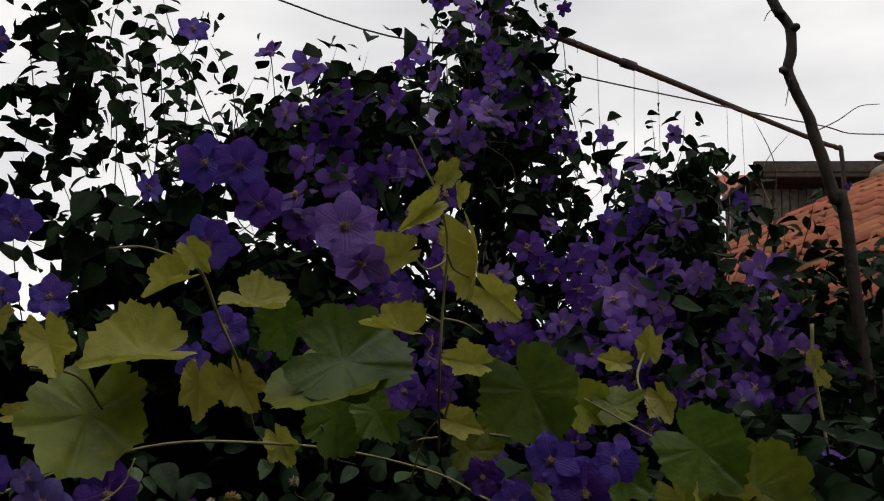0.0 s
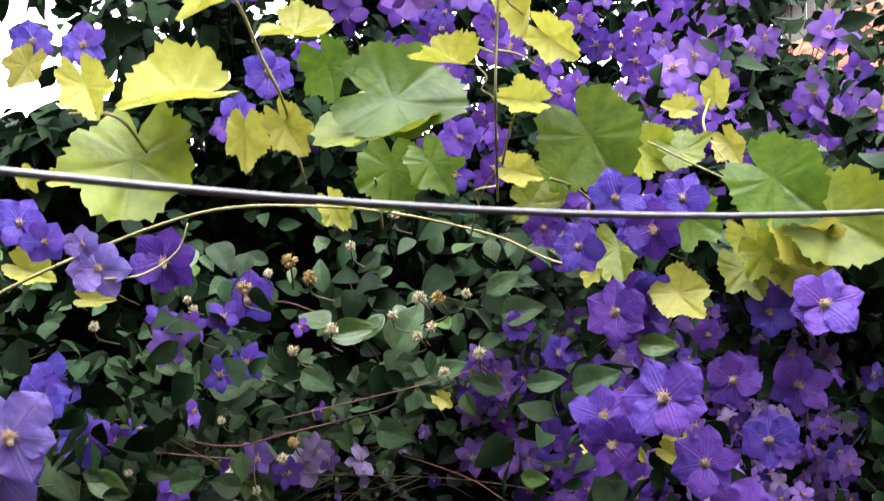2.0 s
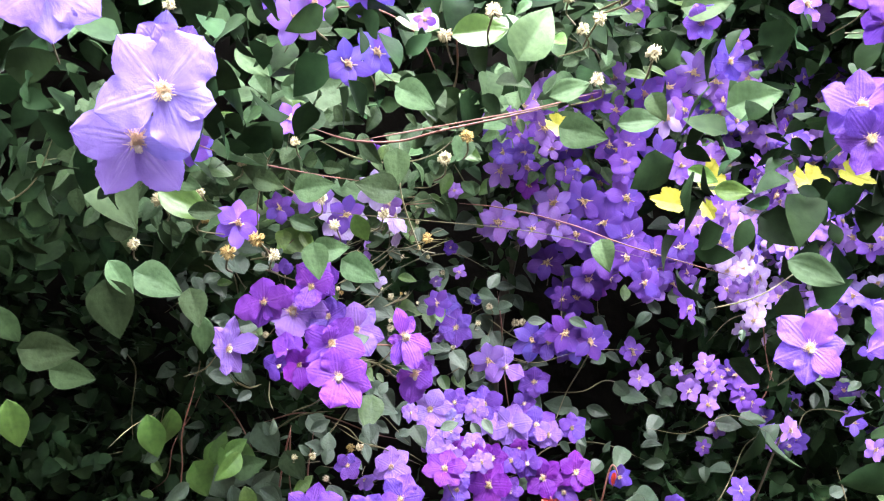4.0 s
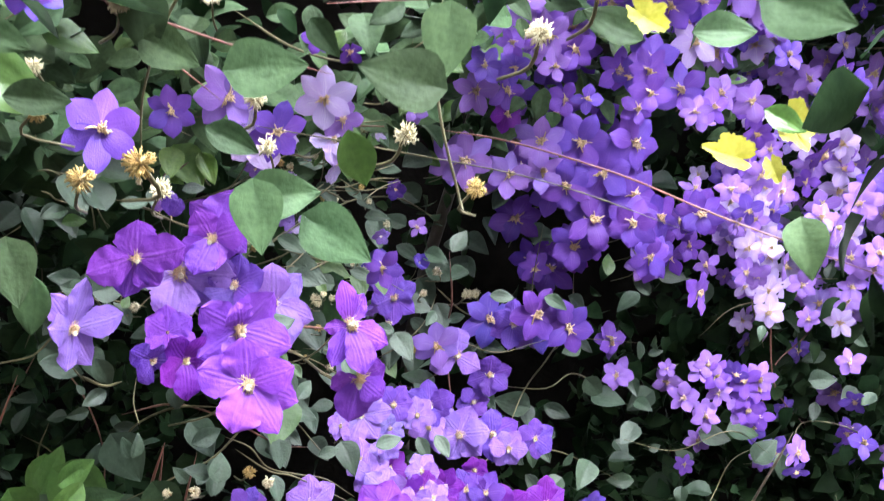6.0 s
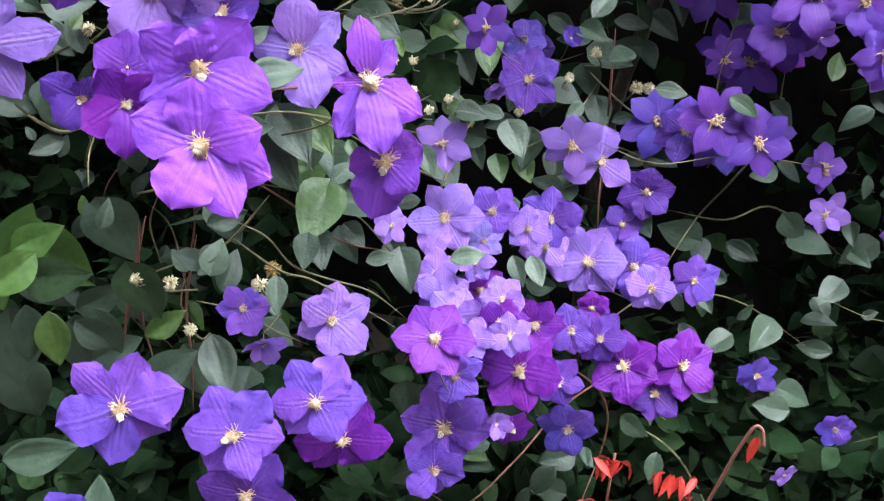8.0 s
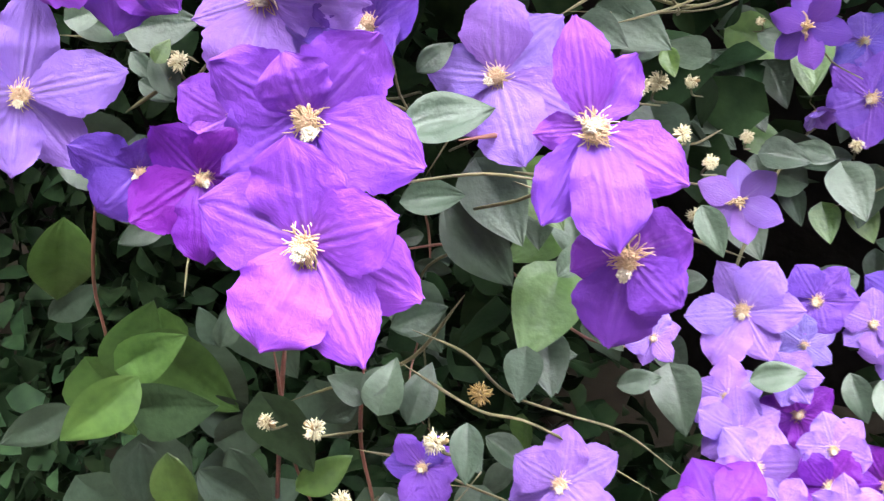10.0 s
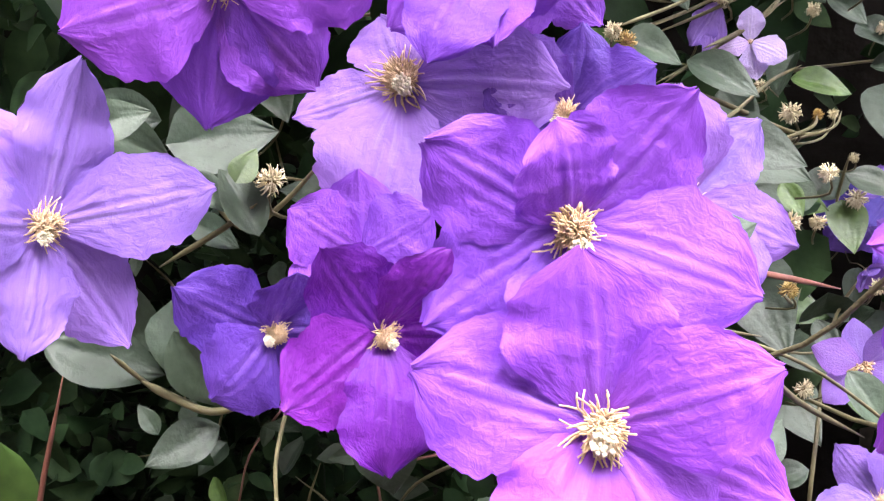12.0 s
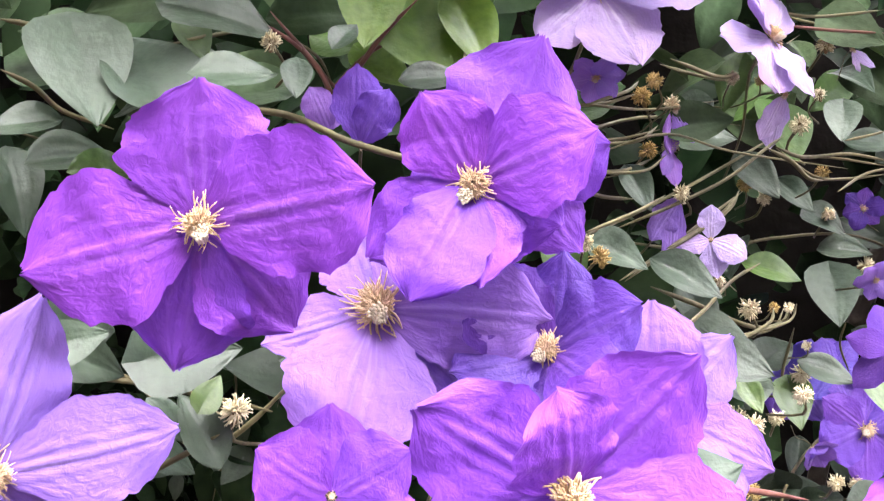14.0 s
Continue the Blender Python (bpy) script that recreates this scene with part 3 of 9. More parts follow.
# old grape trunk that climbs out of the bed
trunk = empty("old_grapevine", 0.88, 2.7, 0.0, "dark gnarled bare old grapevine with knots", "grapevine")
off = Vector((0.88, 2.7, 0))
tube("stem", [Vector(p) - off for p in [(0.988, 2.780, -0.050), (0.947, 2.756, 0.866), (0.848, 2.741, 2.015), (0.826, 2.741, 2.107), (0.807, 2.741, 2.177), (0.790, 2.741, 2.236), (0.777, 2.741, 2.283), (0.758, 2.741, 2.328), (0.740, 2.741, 2.381), (0.748, 2.741, 2.421), (0.748, 2.742, 2.470), (0.731, 2.741, 2.500), (0.711, 2.741, 2.537), (0.581, 2.842, 2.884), (0.255, 3.243, 3.167), (-0.020, 4.154, 3.153)]], 0.0135, 0.009, mat_bark, trunk, 10, 8, 0.3)
for kx, kz, kr, ang in ((0.749, 2.468, 0.009, 20), (0.734, 2.381, 0.009, 190)):
    c, s = math.cos(radians(ang)), math.sin(radians(ang))
    tube("knot", [Vector((kx, 2.742, kz)) - off, Vector((kx + 0.008 * c, 2.732, kz + 0.008 * s)) - off, Vector((kx + 0.015 * c, 2.732, kz + 0.014 * s)) - off], kr * 1.2, kr * 0.6, mat_bark, trunk, 7, 3, 0.3)
for pts_ in ([(0.791, 2.731, 2.252), (0.836, 2.733, 2.275), (0.878, 2.734, 2.303), (0.920, 2.735, 2.308)], [(0.713, 2.731, 2.513), (0.699, 2.730, 2.499), (0.692, 2.730, 2.484)], [(0.740, 2.730, 2.363), (0.735, 2.730, 2.334), (0.729, 2.730, 2.304)]):
    tube("twig", [Vector(p) - off for p in pts_], 0.0013, 0.0008, mat_bark, trunk, 5, 4)

# ---- neighbouring house ----
house = empty("house", 3.275, 8.77, 0.0, "low house with an orange clay tile roof and grey boarded dormer", "house")
H0 = Vector((3.4, 8.5, 0))
row_dir, up_dir = Vector((0.2, -0.98, 0)), Vector((0.888, 0.181, 0.423))
up_dir = (up_dir - row_dir * up_dir.dot(row_dir)).normalized()
n_dir = row_dir.cross(up_dir).normalized()
if n_dir.z < 0:
    n_dir = -n_dir
corner = Vector((2.188, 9.5, 2.856)) - up_dir * 2.1
turn_roof = Matrix((row_dir, up_dir, n_dir)).transposed().to_4x4()


def tile_mesh():
    """A pan tile with a raised roll on one side and a thick lower lip."""
    verts, faces = [], []
    prof = [(-0.115, 0.0), (-0.07, 0.0), (-0.02, 0.004), (0.02, 0.02), (0.05, 0.04), (0.08, 0.045), (0.11, 0.03), (0.125, 0.012)]
    for v, lift in ((-0.2, 0.028), (0.2, 0.0)):
        for x, z in prof:
            verts.append((x, v, z + lift))
    for x, z in prof:
        verts.append((x, -0.2, z + 0.008))
    n = len(prof)
    for i in range(n - 1):
        faces.append((i, i + 1, n + i + 1, n + i))
        faces.append((2 * n + i, 2 * n + i + 1, i + 1, i))
    return mesh_of("roof_tile", verts, faces, mat_tile)


roof = part("roof", box_bm(-0.1, 5.6, -0.05, 3.95, -0.12, -0.01), mat_eave, house, "orange clay pan tile roof")
roof.matrix_basis = Matrix.Translation(corner - H0) @ turn_roof
TILE = tile_mesh()
rnd = random.Random(4)
for i in range(24):
    for j in range(12):
        child("roof_tile", TILE, roof, pose(0.08 + 0.232 * i, 0.15 + 0.325 * j, rnd.uniform(0, 0.012), rnd.uniform(-1.5, 1.5), rnd.uniform(-2, 2), rnd.uniform(-2, 2)))
for i in range(15):
    t_, f_ = tube_data([(0, 0, 0), (0.2, 0, 0.005), (0.42, 0, 0.012)], 0.085, 0.1, 10, 2)
    ob = part("ridge_tile", bmesh.new(), mat_ridge, roof)
    ob.data = mesh_of("ridge_tile", t_, f_, mat_ridge)
    ob.matrix_basis = pose(-0.1 + 0.38 * i, 3.95, 0.02, rnd.uniform(-3, 3), 0, 0)
part("wall", box_bm(0.6, 2.9, -1.9, 3.2, 0, 1.95, 0.01), mat_plaster, house, "grey rendered wall").matrix_basis = Matrix.Translation((corner.x - 3.4 + 0.9, corner.y - 8.5 - 2.6, 0)) @ pose(0, 0, 0, 0, 0, -11.5)
dormer = part("dormer", box_bm(2.84 - 3.4, 3.9 - 3.4, 10.25 - 8.5, 11.6 - 8.5, 2.0, 3.66), mat_eave, house, "grey boarded dormer with a dark eave")
for k in range(16):
    part("board", box_bm(2.82 - 3.4 + 0.078 * k, 2.82 - 3.4 + 0.078 * k + 0.07, 10.225 - 8.5, 10.247 - 8.5, 2.3, 3.62 - 0.004 * (k % 3), 0.004), mat_board, dormer)
part("eave", box_bm(2.7 - 3.4, 4.05 - 3.4, 9.85 - 8.5, 11.7 - 8.5, 3.655, 3.70, 0.008), mat_eave, dormer, "dark sagging eave board")
part("fascia", box_bm(2.7 - 3.4, 4.05 - 3.4, 9.83 - 8.5, 9.86 - 8.5, 3.70, 3.80, 0.006), mat_bark, dormer)
far_roof = part("far_roof", box_bm(-0.1, 4.6, -0.05, 2.2, -0.1, 0.0), mat_tile, house, "mossy far roof slope")
far_roof.matrix_basis = Matrix.Translation((3.35 - 3.4, 12.6 - 8.5, 3.75)) @ pose(0, 0, 0, 24, 0, -4)
for i in range(12):
    t_, f_ = tube_data([(0, 0, 0), (0.2, 0, 0.005), (0.42, 0, 0.012)], 0.10, 0.12, 10, 2)
    ob = new("ridge_tile", mesh_of("ridge_tile", t_, f_, mat_ridge))
    ob.parent = far_roof
    ob.matrix_basis = pose(0.45 + 0.38 * i, 2.05, 0.03, rnd.uniform(-3, 3), 0, 0)
dish = part("dish", bmesh.new(), mat_cable, house, "small dark satellite dish")
t_, f_ = tube_data([(0, 0, 0), (0, -0.03, 0), (0, -0.05, 0)], 0.04, 0.14, 16, 2)
dish.data = mesh_of("dish", t_, f_, mat_cable)
dish.matrix_basis = pose(5.15 - 3.4, 13.2 - 8.5, 4.60, 20, 0, 0) @ Matrix.Diagonal((1, 1, 0.4, 1))
tube("mast", [(5.15 - 3.4, 13.2 - 8.5, 4.0), (5.15 - 3.4, 13.2 - 8.5, 4.60)], 0.02, 0.02, mat_cable, house, 6, 2)

# unseen walls added behind and beside the path to block low sky light
solid("wall_house", box_bm(-2.6, 3.2, -1.25, -1.0, -0.05, 5.2, 0.01), mat_blocker, "unseen plain wall added behind to block low sky light", "wall", "structure")
solid("wall_left", box_bm(-2.6, -2.4, -0.997, 3.94, -0.05, 6.0, 0.01), mat_blocker, "unseen plain wall added beside to block low sky light", "wall", "structure")
solid("wall_right", box_bm(3.0, 3.2, -0.997, 3.2, -0.05, 4.0, 0.01), mat_blocker, "unseen plain wall added beside to block low sky light", "wall", "structure")


# ---- grape vine ----
def grape_mesh(name, mat, seed, curl, fold, lobed=1.0):
    """A lobed and toothed leaf of width 1 round its stalk, tip along +x, cupped and creased along five veins."""
    rnd = random.Random(seed)
    lobes = [(0, 0.60, 0.50), (62, 0.54, 0.48), (-62, 0.54, 0.48), (122, 0.46, 0.50), (-122, 0.46, 0.50)]
    n, rings = 72, (0.0, 0.3, 0.6, 0.85, 1.0)
    ph = rnd.uniform(0, 6)
    verts, faces = [(0, 0, 0)], []
    for ri in range(1, len(rings)):
        for k in range(n):
            a = 360 * k / n - 180
            r = 0.445 + 0.06 * (1 - lobed)
            vein = 0
            for la, lr, lw in lobes:
                d = abs((a - la + 180) % 360 - 180) / 57.3
                r = max(r, lr * (1 - 0.24 * lobed * (d / lw) ** 1.8) if d < lw * 1.3 else 0)
                vein = max(vein, math.exp(-(d / 0.09) ** 2))
            if abs(a) > 160:
                r *= 0.45 + 0.55 * (180 - abs(a)) / 20
            if ri == len(rings) - 1:
                r *= 1 + 0.028 * (1 if k % 2 else -1) + 0.03 * math.sin(k * 2.3 + ph) + 0.05 * math.sin(k * 0.7 + 2 * ph)
            q = r * rings[ri]
            x, y = q * math.cos(a / 57.3), q * math.sin(a / 57.3)
            z = curl * (0.55 * q * q * math.cos(2 * a / 57.3 + ph) + 0.5 * q * q) - 0.035 * vein * q * 2 + 0.05 * q * math.sin(4 * a / 57.3 + ph) * rings[ri]
            verts.append((x, y * (1 - 0.62 * fold), z + abs(y) * fold * 0.9))
    for k in range(n):
        faces.append((0, 1 + k, 1 + (k + 1) % n))
    for ri in range(len(rings) - 2):
        for k in range(n):
            a, b = 1 + ri * n + k, 1 + ri * n + (k + 1) % n
            faces.append((a, a + n, b + n, b))
    return mesh_of(name, verts, faces, mat)


grape = empty("grape_vine", 0.3, 1.75, 0.0, "young grape vine with yellow-green lobed leaves on arching canes", "climbing plant")
G0 = Vector((0.3, 1.75, 0))
grape_cache = {}
grape_count = 0


def grape_leaf(x, y, z, size, az, el, spin, mat, curl=0.2, fold=0.1):
    global grape_count
    grape_count += 1
    lobed = 0.35 if size > 0.09 else 1.25
    key = (mat.name, round(curl, 1), fold, lobed, grape_count % 3)
    if key not in grape_cache:
        grape_cache[key] = grape_mesh("leaf", mat, grape_count, curl * 2.0, fold, lobed)
    m = Matrix.Translation(Vector((x, y, z)) - G0) @ axes(facing(az, el)) @ pose(0, 0, 0, 0, 0, spin) @ Matrix.Scale(size, 4)
    leaf = child("leaf", grape_cache[key], grape, m)
    return leaf


def shoot(points, r):
    return tube("cane", [Vector(p) - G0 for p in points], r, r * 0.75, mat_shoot, grape, 6, 6, 0.1)


# ---- foliage masses ----
def sig(v):
    return 1 / (1 + math.exp(-max(-40, min(40, v))))


def face_y(x, z):
    """How far back the plant's face stands: a bank that leans forward at the top and on one side, and a hollow beside it."""
    front = 2.68 - 0.40 * sig((z - 1.30) / 0.10) - 0.04 * sig((0.6 - z) / 0.1)
    front += 0.5 * sig((-0.55 - x) / 0.05) * sig((1.08 - z) / 0.06) + 0.12 * sig((0.70 - z) / 0.06)
    edge = -0.29 + 0.42 * sig((z - 1.33) / 0.06) + 0.26 * sig((0.78 - z) / 0.07)
    back = 3.06 + 0.06 * max(0, x) - 0.1 * sig((0.7 - z) / 0.1)
    return front + (back - front) * sig((x - edge) / 0.075) + 0.05 * noise.noise(Vector((x * 4, z * 4, 3)))


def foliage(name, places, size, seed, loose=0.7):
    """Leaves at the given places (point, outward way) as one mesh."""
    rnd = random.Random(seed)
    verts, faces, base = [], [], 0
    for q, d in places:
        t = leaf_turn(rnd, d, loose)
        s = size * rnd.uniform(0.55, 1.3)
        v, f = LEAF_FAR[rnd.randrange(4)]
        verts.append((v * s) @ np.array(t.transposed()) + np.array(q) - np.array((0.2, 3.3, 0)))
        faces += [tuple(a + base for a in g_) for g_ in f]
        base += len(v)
    ob = new(name, mesh_of(name, np.concatenate(verts), faces, mat_leaf_shade_dark))
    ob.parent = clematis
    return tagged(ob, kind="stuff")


def face_places(count, back, seed, x0=-1.5, x1=1.9, z1=1.66, gap=-0.25):
    rnd = random.Random(seed)
    out = []
    while len(out) < count:
        x, z = rnd.uniform(x0, x1), rnd.uniform(0.02, z1)
        if noise.noise(Vector((x * 5.5, z * 5.5, back * 0.8 + 7))) < gap + 0.26 * sig((x + 0.28) / 0.05) * sig((0.5 - x) / 0.08) * sig((1.2 - z) / 0.08) + 0.3 * sig((-0.5 - x) / 0.05) * sig((0.75 - z) / 0.06):
            continue
        if rnd.random() < 0.85 * sig((x + 0.05) / 0.04) * sig((0.42 - x) / 0.05) * sig((z - 0.50) / 0.04) * sig((1.02 - z) / 0.04):
            continue
        if z > 1.25 and 0.1 < back < 0.25 and rnd.random() < 0.65:
            continue
        if z > 1.25 and back > 0.25 and rnd.random() < 0.9:
            continue
        y = face_y(x, z) + back + rnd.gauss(0, 0.03 + back * 0.15)
        out.append((Vector((x, y, z)), Vector((0, -1, 0.6 * sig((z - 1.2) / 0.1) - 0.95 * sig((1.0 - z) / 0.1)))))
    return out


def mass_places(cx, cy, cz, rx, ry, rz, count, seed):
    rnd = random.Random(seed)
    out = []
    for k in range(count):
        d = Vector((rnd.gauss(0, 1), rnd.gauss(0, 1), rnd.gauss(0, 1))).normalized()
        r = rnd.random() ** 0.42
        q = Vector((cx + d.x * rx * r, cy + d.y * ry * r, cz + d.z * rz * r))
        q += 0.10 * noise.noise_vector(q * 2.6) + 0.06 * noise.noise_vector(q * 6)
        out.append((q, d))
    return out


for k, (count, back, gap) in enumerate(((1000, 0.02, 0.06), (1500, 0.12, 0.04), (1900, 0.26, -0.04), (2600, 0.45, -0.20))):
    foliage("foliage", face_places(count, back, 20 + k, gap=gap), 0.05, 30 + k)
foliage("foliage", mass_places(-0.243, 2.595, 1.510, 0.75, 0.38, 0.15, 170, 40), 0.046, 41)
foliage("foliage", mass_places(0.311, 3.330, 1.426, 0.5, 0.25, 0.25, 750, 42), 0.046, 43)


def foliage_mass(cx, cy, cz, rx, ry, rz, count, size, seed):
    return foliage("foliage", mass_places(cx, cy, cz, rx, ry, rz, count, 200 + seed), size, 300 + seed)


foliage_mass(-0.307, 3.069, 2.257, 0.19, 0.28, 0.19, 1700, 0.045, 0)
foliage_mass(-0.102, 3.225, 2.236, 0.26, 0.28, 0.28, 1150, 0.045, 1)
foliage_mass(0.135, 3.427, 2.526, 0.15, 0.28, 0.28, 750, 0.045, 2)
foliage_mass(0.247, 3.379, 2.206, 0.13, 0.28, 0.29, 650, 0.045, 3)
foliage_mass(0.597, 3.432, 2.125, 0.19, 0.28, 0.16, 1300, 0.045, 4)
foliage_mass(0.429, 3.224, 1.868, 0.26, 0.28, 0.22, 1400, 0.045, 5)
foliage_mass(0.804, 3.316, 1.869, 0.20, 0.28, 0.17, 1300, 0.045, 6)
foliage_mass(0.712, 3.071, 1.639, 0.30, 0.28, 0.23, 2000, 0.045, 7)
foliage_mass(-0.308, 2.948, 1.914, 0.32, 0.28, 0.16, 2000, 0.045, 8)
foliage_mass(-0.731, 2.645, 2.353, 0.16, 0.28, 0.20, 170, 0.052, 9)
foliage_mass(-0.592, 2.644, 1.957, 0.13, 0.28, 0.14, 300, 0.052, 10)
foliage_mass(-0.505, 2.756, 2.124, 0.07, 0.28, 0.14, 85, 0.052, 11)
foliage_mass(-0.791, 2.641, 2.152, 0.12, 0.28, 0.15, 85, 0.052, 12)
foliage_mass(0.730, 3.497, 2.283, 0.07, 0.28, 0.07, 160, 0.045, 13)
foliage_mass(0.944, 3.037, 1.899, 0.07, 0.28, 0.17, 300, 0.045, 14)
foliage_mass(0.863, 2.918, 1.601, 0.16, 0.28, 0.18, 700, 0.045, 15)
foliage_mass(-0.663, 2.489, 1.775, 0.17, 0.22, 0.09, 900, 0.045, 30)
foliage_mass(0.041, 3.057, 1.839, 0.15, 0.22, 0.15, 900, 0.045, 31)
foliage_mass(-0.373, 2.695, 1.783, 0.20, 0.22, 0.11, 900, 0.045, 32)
# leafy hedge top, packed dense to keep daylight out of the hollow
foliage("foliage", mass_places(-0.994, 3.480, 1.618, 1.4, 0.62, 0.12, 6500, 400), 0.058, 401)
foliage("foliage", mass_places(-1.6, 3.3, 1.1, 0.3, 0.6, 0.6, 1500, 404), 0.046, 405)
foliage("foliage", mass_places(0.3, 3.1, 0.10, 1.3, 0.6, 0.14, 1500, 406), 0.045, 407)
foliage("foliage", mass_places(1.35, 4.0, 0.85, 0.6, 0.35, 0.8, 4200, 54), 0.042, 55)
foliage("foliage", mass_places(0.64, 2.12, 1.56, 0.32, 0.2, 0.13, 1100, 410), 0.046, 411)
# more hedge top, added as a cover that darkens the wall behind
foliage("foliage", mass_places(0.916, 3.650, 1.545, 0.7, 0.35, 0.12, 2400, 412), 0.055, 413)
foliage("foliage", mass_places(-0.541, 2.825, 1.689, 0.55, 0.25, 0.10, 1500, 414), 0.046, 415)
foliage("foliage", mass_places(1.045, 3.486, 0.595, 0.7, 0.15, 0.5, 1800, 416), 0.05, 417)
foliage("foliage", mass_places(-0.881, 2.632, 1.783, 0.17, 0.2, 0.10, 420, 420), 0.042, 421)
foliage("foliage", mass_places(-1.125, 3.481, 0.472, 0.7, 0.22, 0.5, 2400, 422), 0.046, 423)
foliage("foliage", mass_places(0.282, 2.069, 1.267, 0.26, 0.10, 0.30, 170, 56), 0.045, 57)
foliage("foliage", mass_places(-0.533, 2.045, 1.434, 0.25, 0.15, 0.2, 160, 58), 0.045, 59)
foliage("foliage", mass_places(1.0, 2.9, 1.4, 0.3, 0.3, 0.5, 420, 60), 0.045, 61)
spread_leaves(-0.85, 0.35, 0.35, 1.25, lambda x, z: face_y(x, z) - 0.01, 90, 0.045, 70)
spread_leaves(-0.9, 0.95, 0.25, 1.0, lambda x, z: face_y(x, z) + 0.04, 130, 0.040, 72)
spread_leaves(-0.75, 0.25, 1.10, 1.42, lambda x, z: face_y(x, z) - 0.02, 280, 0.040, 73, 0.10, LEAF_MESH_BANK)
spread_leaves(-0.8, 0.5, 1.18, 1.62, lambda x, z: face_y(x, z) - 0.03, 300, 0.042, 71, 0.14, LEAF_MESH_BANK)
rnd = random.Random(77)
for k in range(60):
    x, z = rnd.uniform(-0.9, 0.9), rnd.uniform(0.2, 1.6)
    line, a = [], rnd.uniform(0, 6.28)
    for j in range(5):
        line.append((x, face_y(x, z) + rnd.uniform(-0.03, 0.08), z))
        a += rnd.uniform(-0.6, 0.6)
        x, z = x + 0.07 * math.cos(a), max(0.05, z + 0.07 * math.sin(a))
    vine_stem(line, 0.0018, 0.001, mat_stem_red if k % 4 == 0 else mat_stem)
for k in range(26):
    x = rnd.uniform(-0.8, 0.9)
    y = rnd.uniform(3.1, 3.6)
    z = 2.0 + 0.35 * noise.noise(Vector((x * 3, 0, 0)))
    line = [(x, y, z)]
    for j in range(3):
        x, z = x + rnd.uniform(-0.12, 0.1), z + rnd.uniform(0.04, 0.16)
        line.append((x, y + rnd.uniform(-0.05, 0.05), z))
    vine_stem(line, 0.002, 0.001)
tube("woody_stem", [Vector(p) - Vector((0.2, 3.3, 0)) for p in [(0.1, 3.75, -0.05), (0.05, 3.72, 0.6), (0.15, 3.7, 1.3), (0.1, 3.65, 2.0), (0.2, 3.7, 2.6)]], 0.018, 0.008, mat_bark, clematis, 7, 5, 0.3)


for k, (fx, fy, fz, rx, rz, count) in enumerate(((-0.12, 2.50, 2.22, 0.22, 0.18, 70), (0.22, 2.80, 2.42, 0.14, 0.26, 60), (0.50, 2.80, 2.05, 0.26, 0.20, 80), (0.40, 2.66, 1.80, 0.28, 0.14, 70), (0.72, 2.66, 1.82, 0.14, 0.18, 60))):
    foliage("foliage", mass_places(fx, fy, fz, rx, 0.10, rz, count, 430 + k), 0.042, 440 + k, 0.9)
foliage("foliage", mass_places(-1.0, 3.35, 0.12, 0.75, 0.45, 0.16, 1800, 454), 0.05, 455)
foliage("foliage", mass_places(-0.55, 3.10, 0.20, 0.75, 0.30, 0.26, 2000, 450), 0.05, 451)
foliage("foliage", mass_places(0.45, 3.30, 0.22, 0.6, 0.16, 0.26, 1500, 452), 0.05, 453)


def sprig(x, y, z, seed):
    """A thin shoot that rises out of the mass, with pairs of small leaves and a bud."""
    rnd = random.Random(900 + seed)
    a = rnd.uniform(-0.6, 0.6)
    line = [Vector((x - a * 0.12 + rnd.uniform(-0.02, 0.02), y + 0.12, z - 0.26)), Vector((x - a * 0.05, y + 0.06, z - 0.14)), Vector((x + rnd.uniform(-0.02, 0.02), y, z - 0.04)), Vector((x + a * 0.06, y - 0.01, z + 0.05))]
    vine_stem(line, 0.0016, 0.0008)
    places = []
    for q in curve_points(line, 4)[2:]:
        for side in (-1, 1):
            if rnd.random() < 0.8:
                places.append((q + Vector((side * rnd.uniform(0.005, 0.035), rnd.uniform(-0.02, 0.02), rnd.uniform(-0.015, 0.02))), Vector((side * 0.5, -0.6, 0.3))))
    if places:
        foliage("foliage", places, 0.032, 950 + seed, 0.8)


def plain_bloom_data(rnd, tint):
    """Verts, faces and UVs of one flower's petals and tuft, for the strewn flowers."""
    n = rnd.choice((5, 6, 6, 4))
    spin = rnd.uniform(0, 360)
    pieces = []
    for k in range(n):
        m = pose(0, 0, 0.012 * (k % 2), 0, 0, spin + 360 / n * k + rnd.uniform(-7, 7)) @ pose(0, 0, 0, rnd.uniform(-13, 13), rnd.uniform(-12, 10), 0)
        pieces.append((rnd.choice(PLAIN[tint]), m @ Matrix.Diagonal((rnd.uniform(0.88, 1.06), rnd.uniform(0.70, 0.96) * 6 / max(5.4, n), 1, 1)), tint))
    pieces.append((rnd.choice(STAMEN_PLAIN), pose(0, 0, 0.02, 0, 0, spin) @ Matrix.Scale(1.4, 4), "tuft"))
    return pieces


strewn_v, strewn_f, strewn_m, strewn_uv = [], [], [], []
STREWN = list(PETAL) + ["tuft"]


def strew(m, rnd, tint):
    """Adds one flower at m to the strewn ones."""
    for me, turn, what in plain_bloom_data(rnd, tint):
        base, w = len(strewn_v), m @ turn
        layer = me.uv_layers[0].data if me.uv_layers else None
        uv = [(0.5, 0.5)] * len(me.vertices)
        for loop in me.loops:
            if layer:
                uv[loop.vertex_index] = tuple(layer[loop.index].uv)
        strewn_v.extend(w @ v.co for v in me.vertices)
        strewn_uv.extend(uv)
        for p in me.polygons:
            strewn_f.append(tuple(a + base for a in p.vertices))
            strewn_m.append(STREWN.index(what))


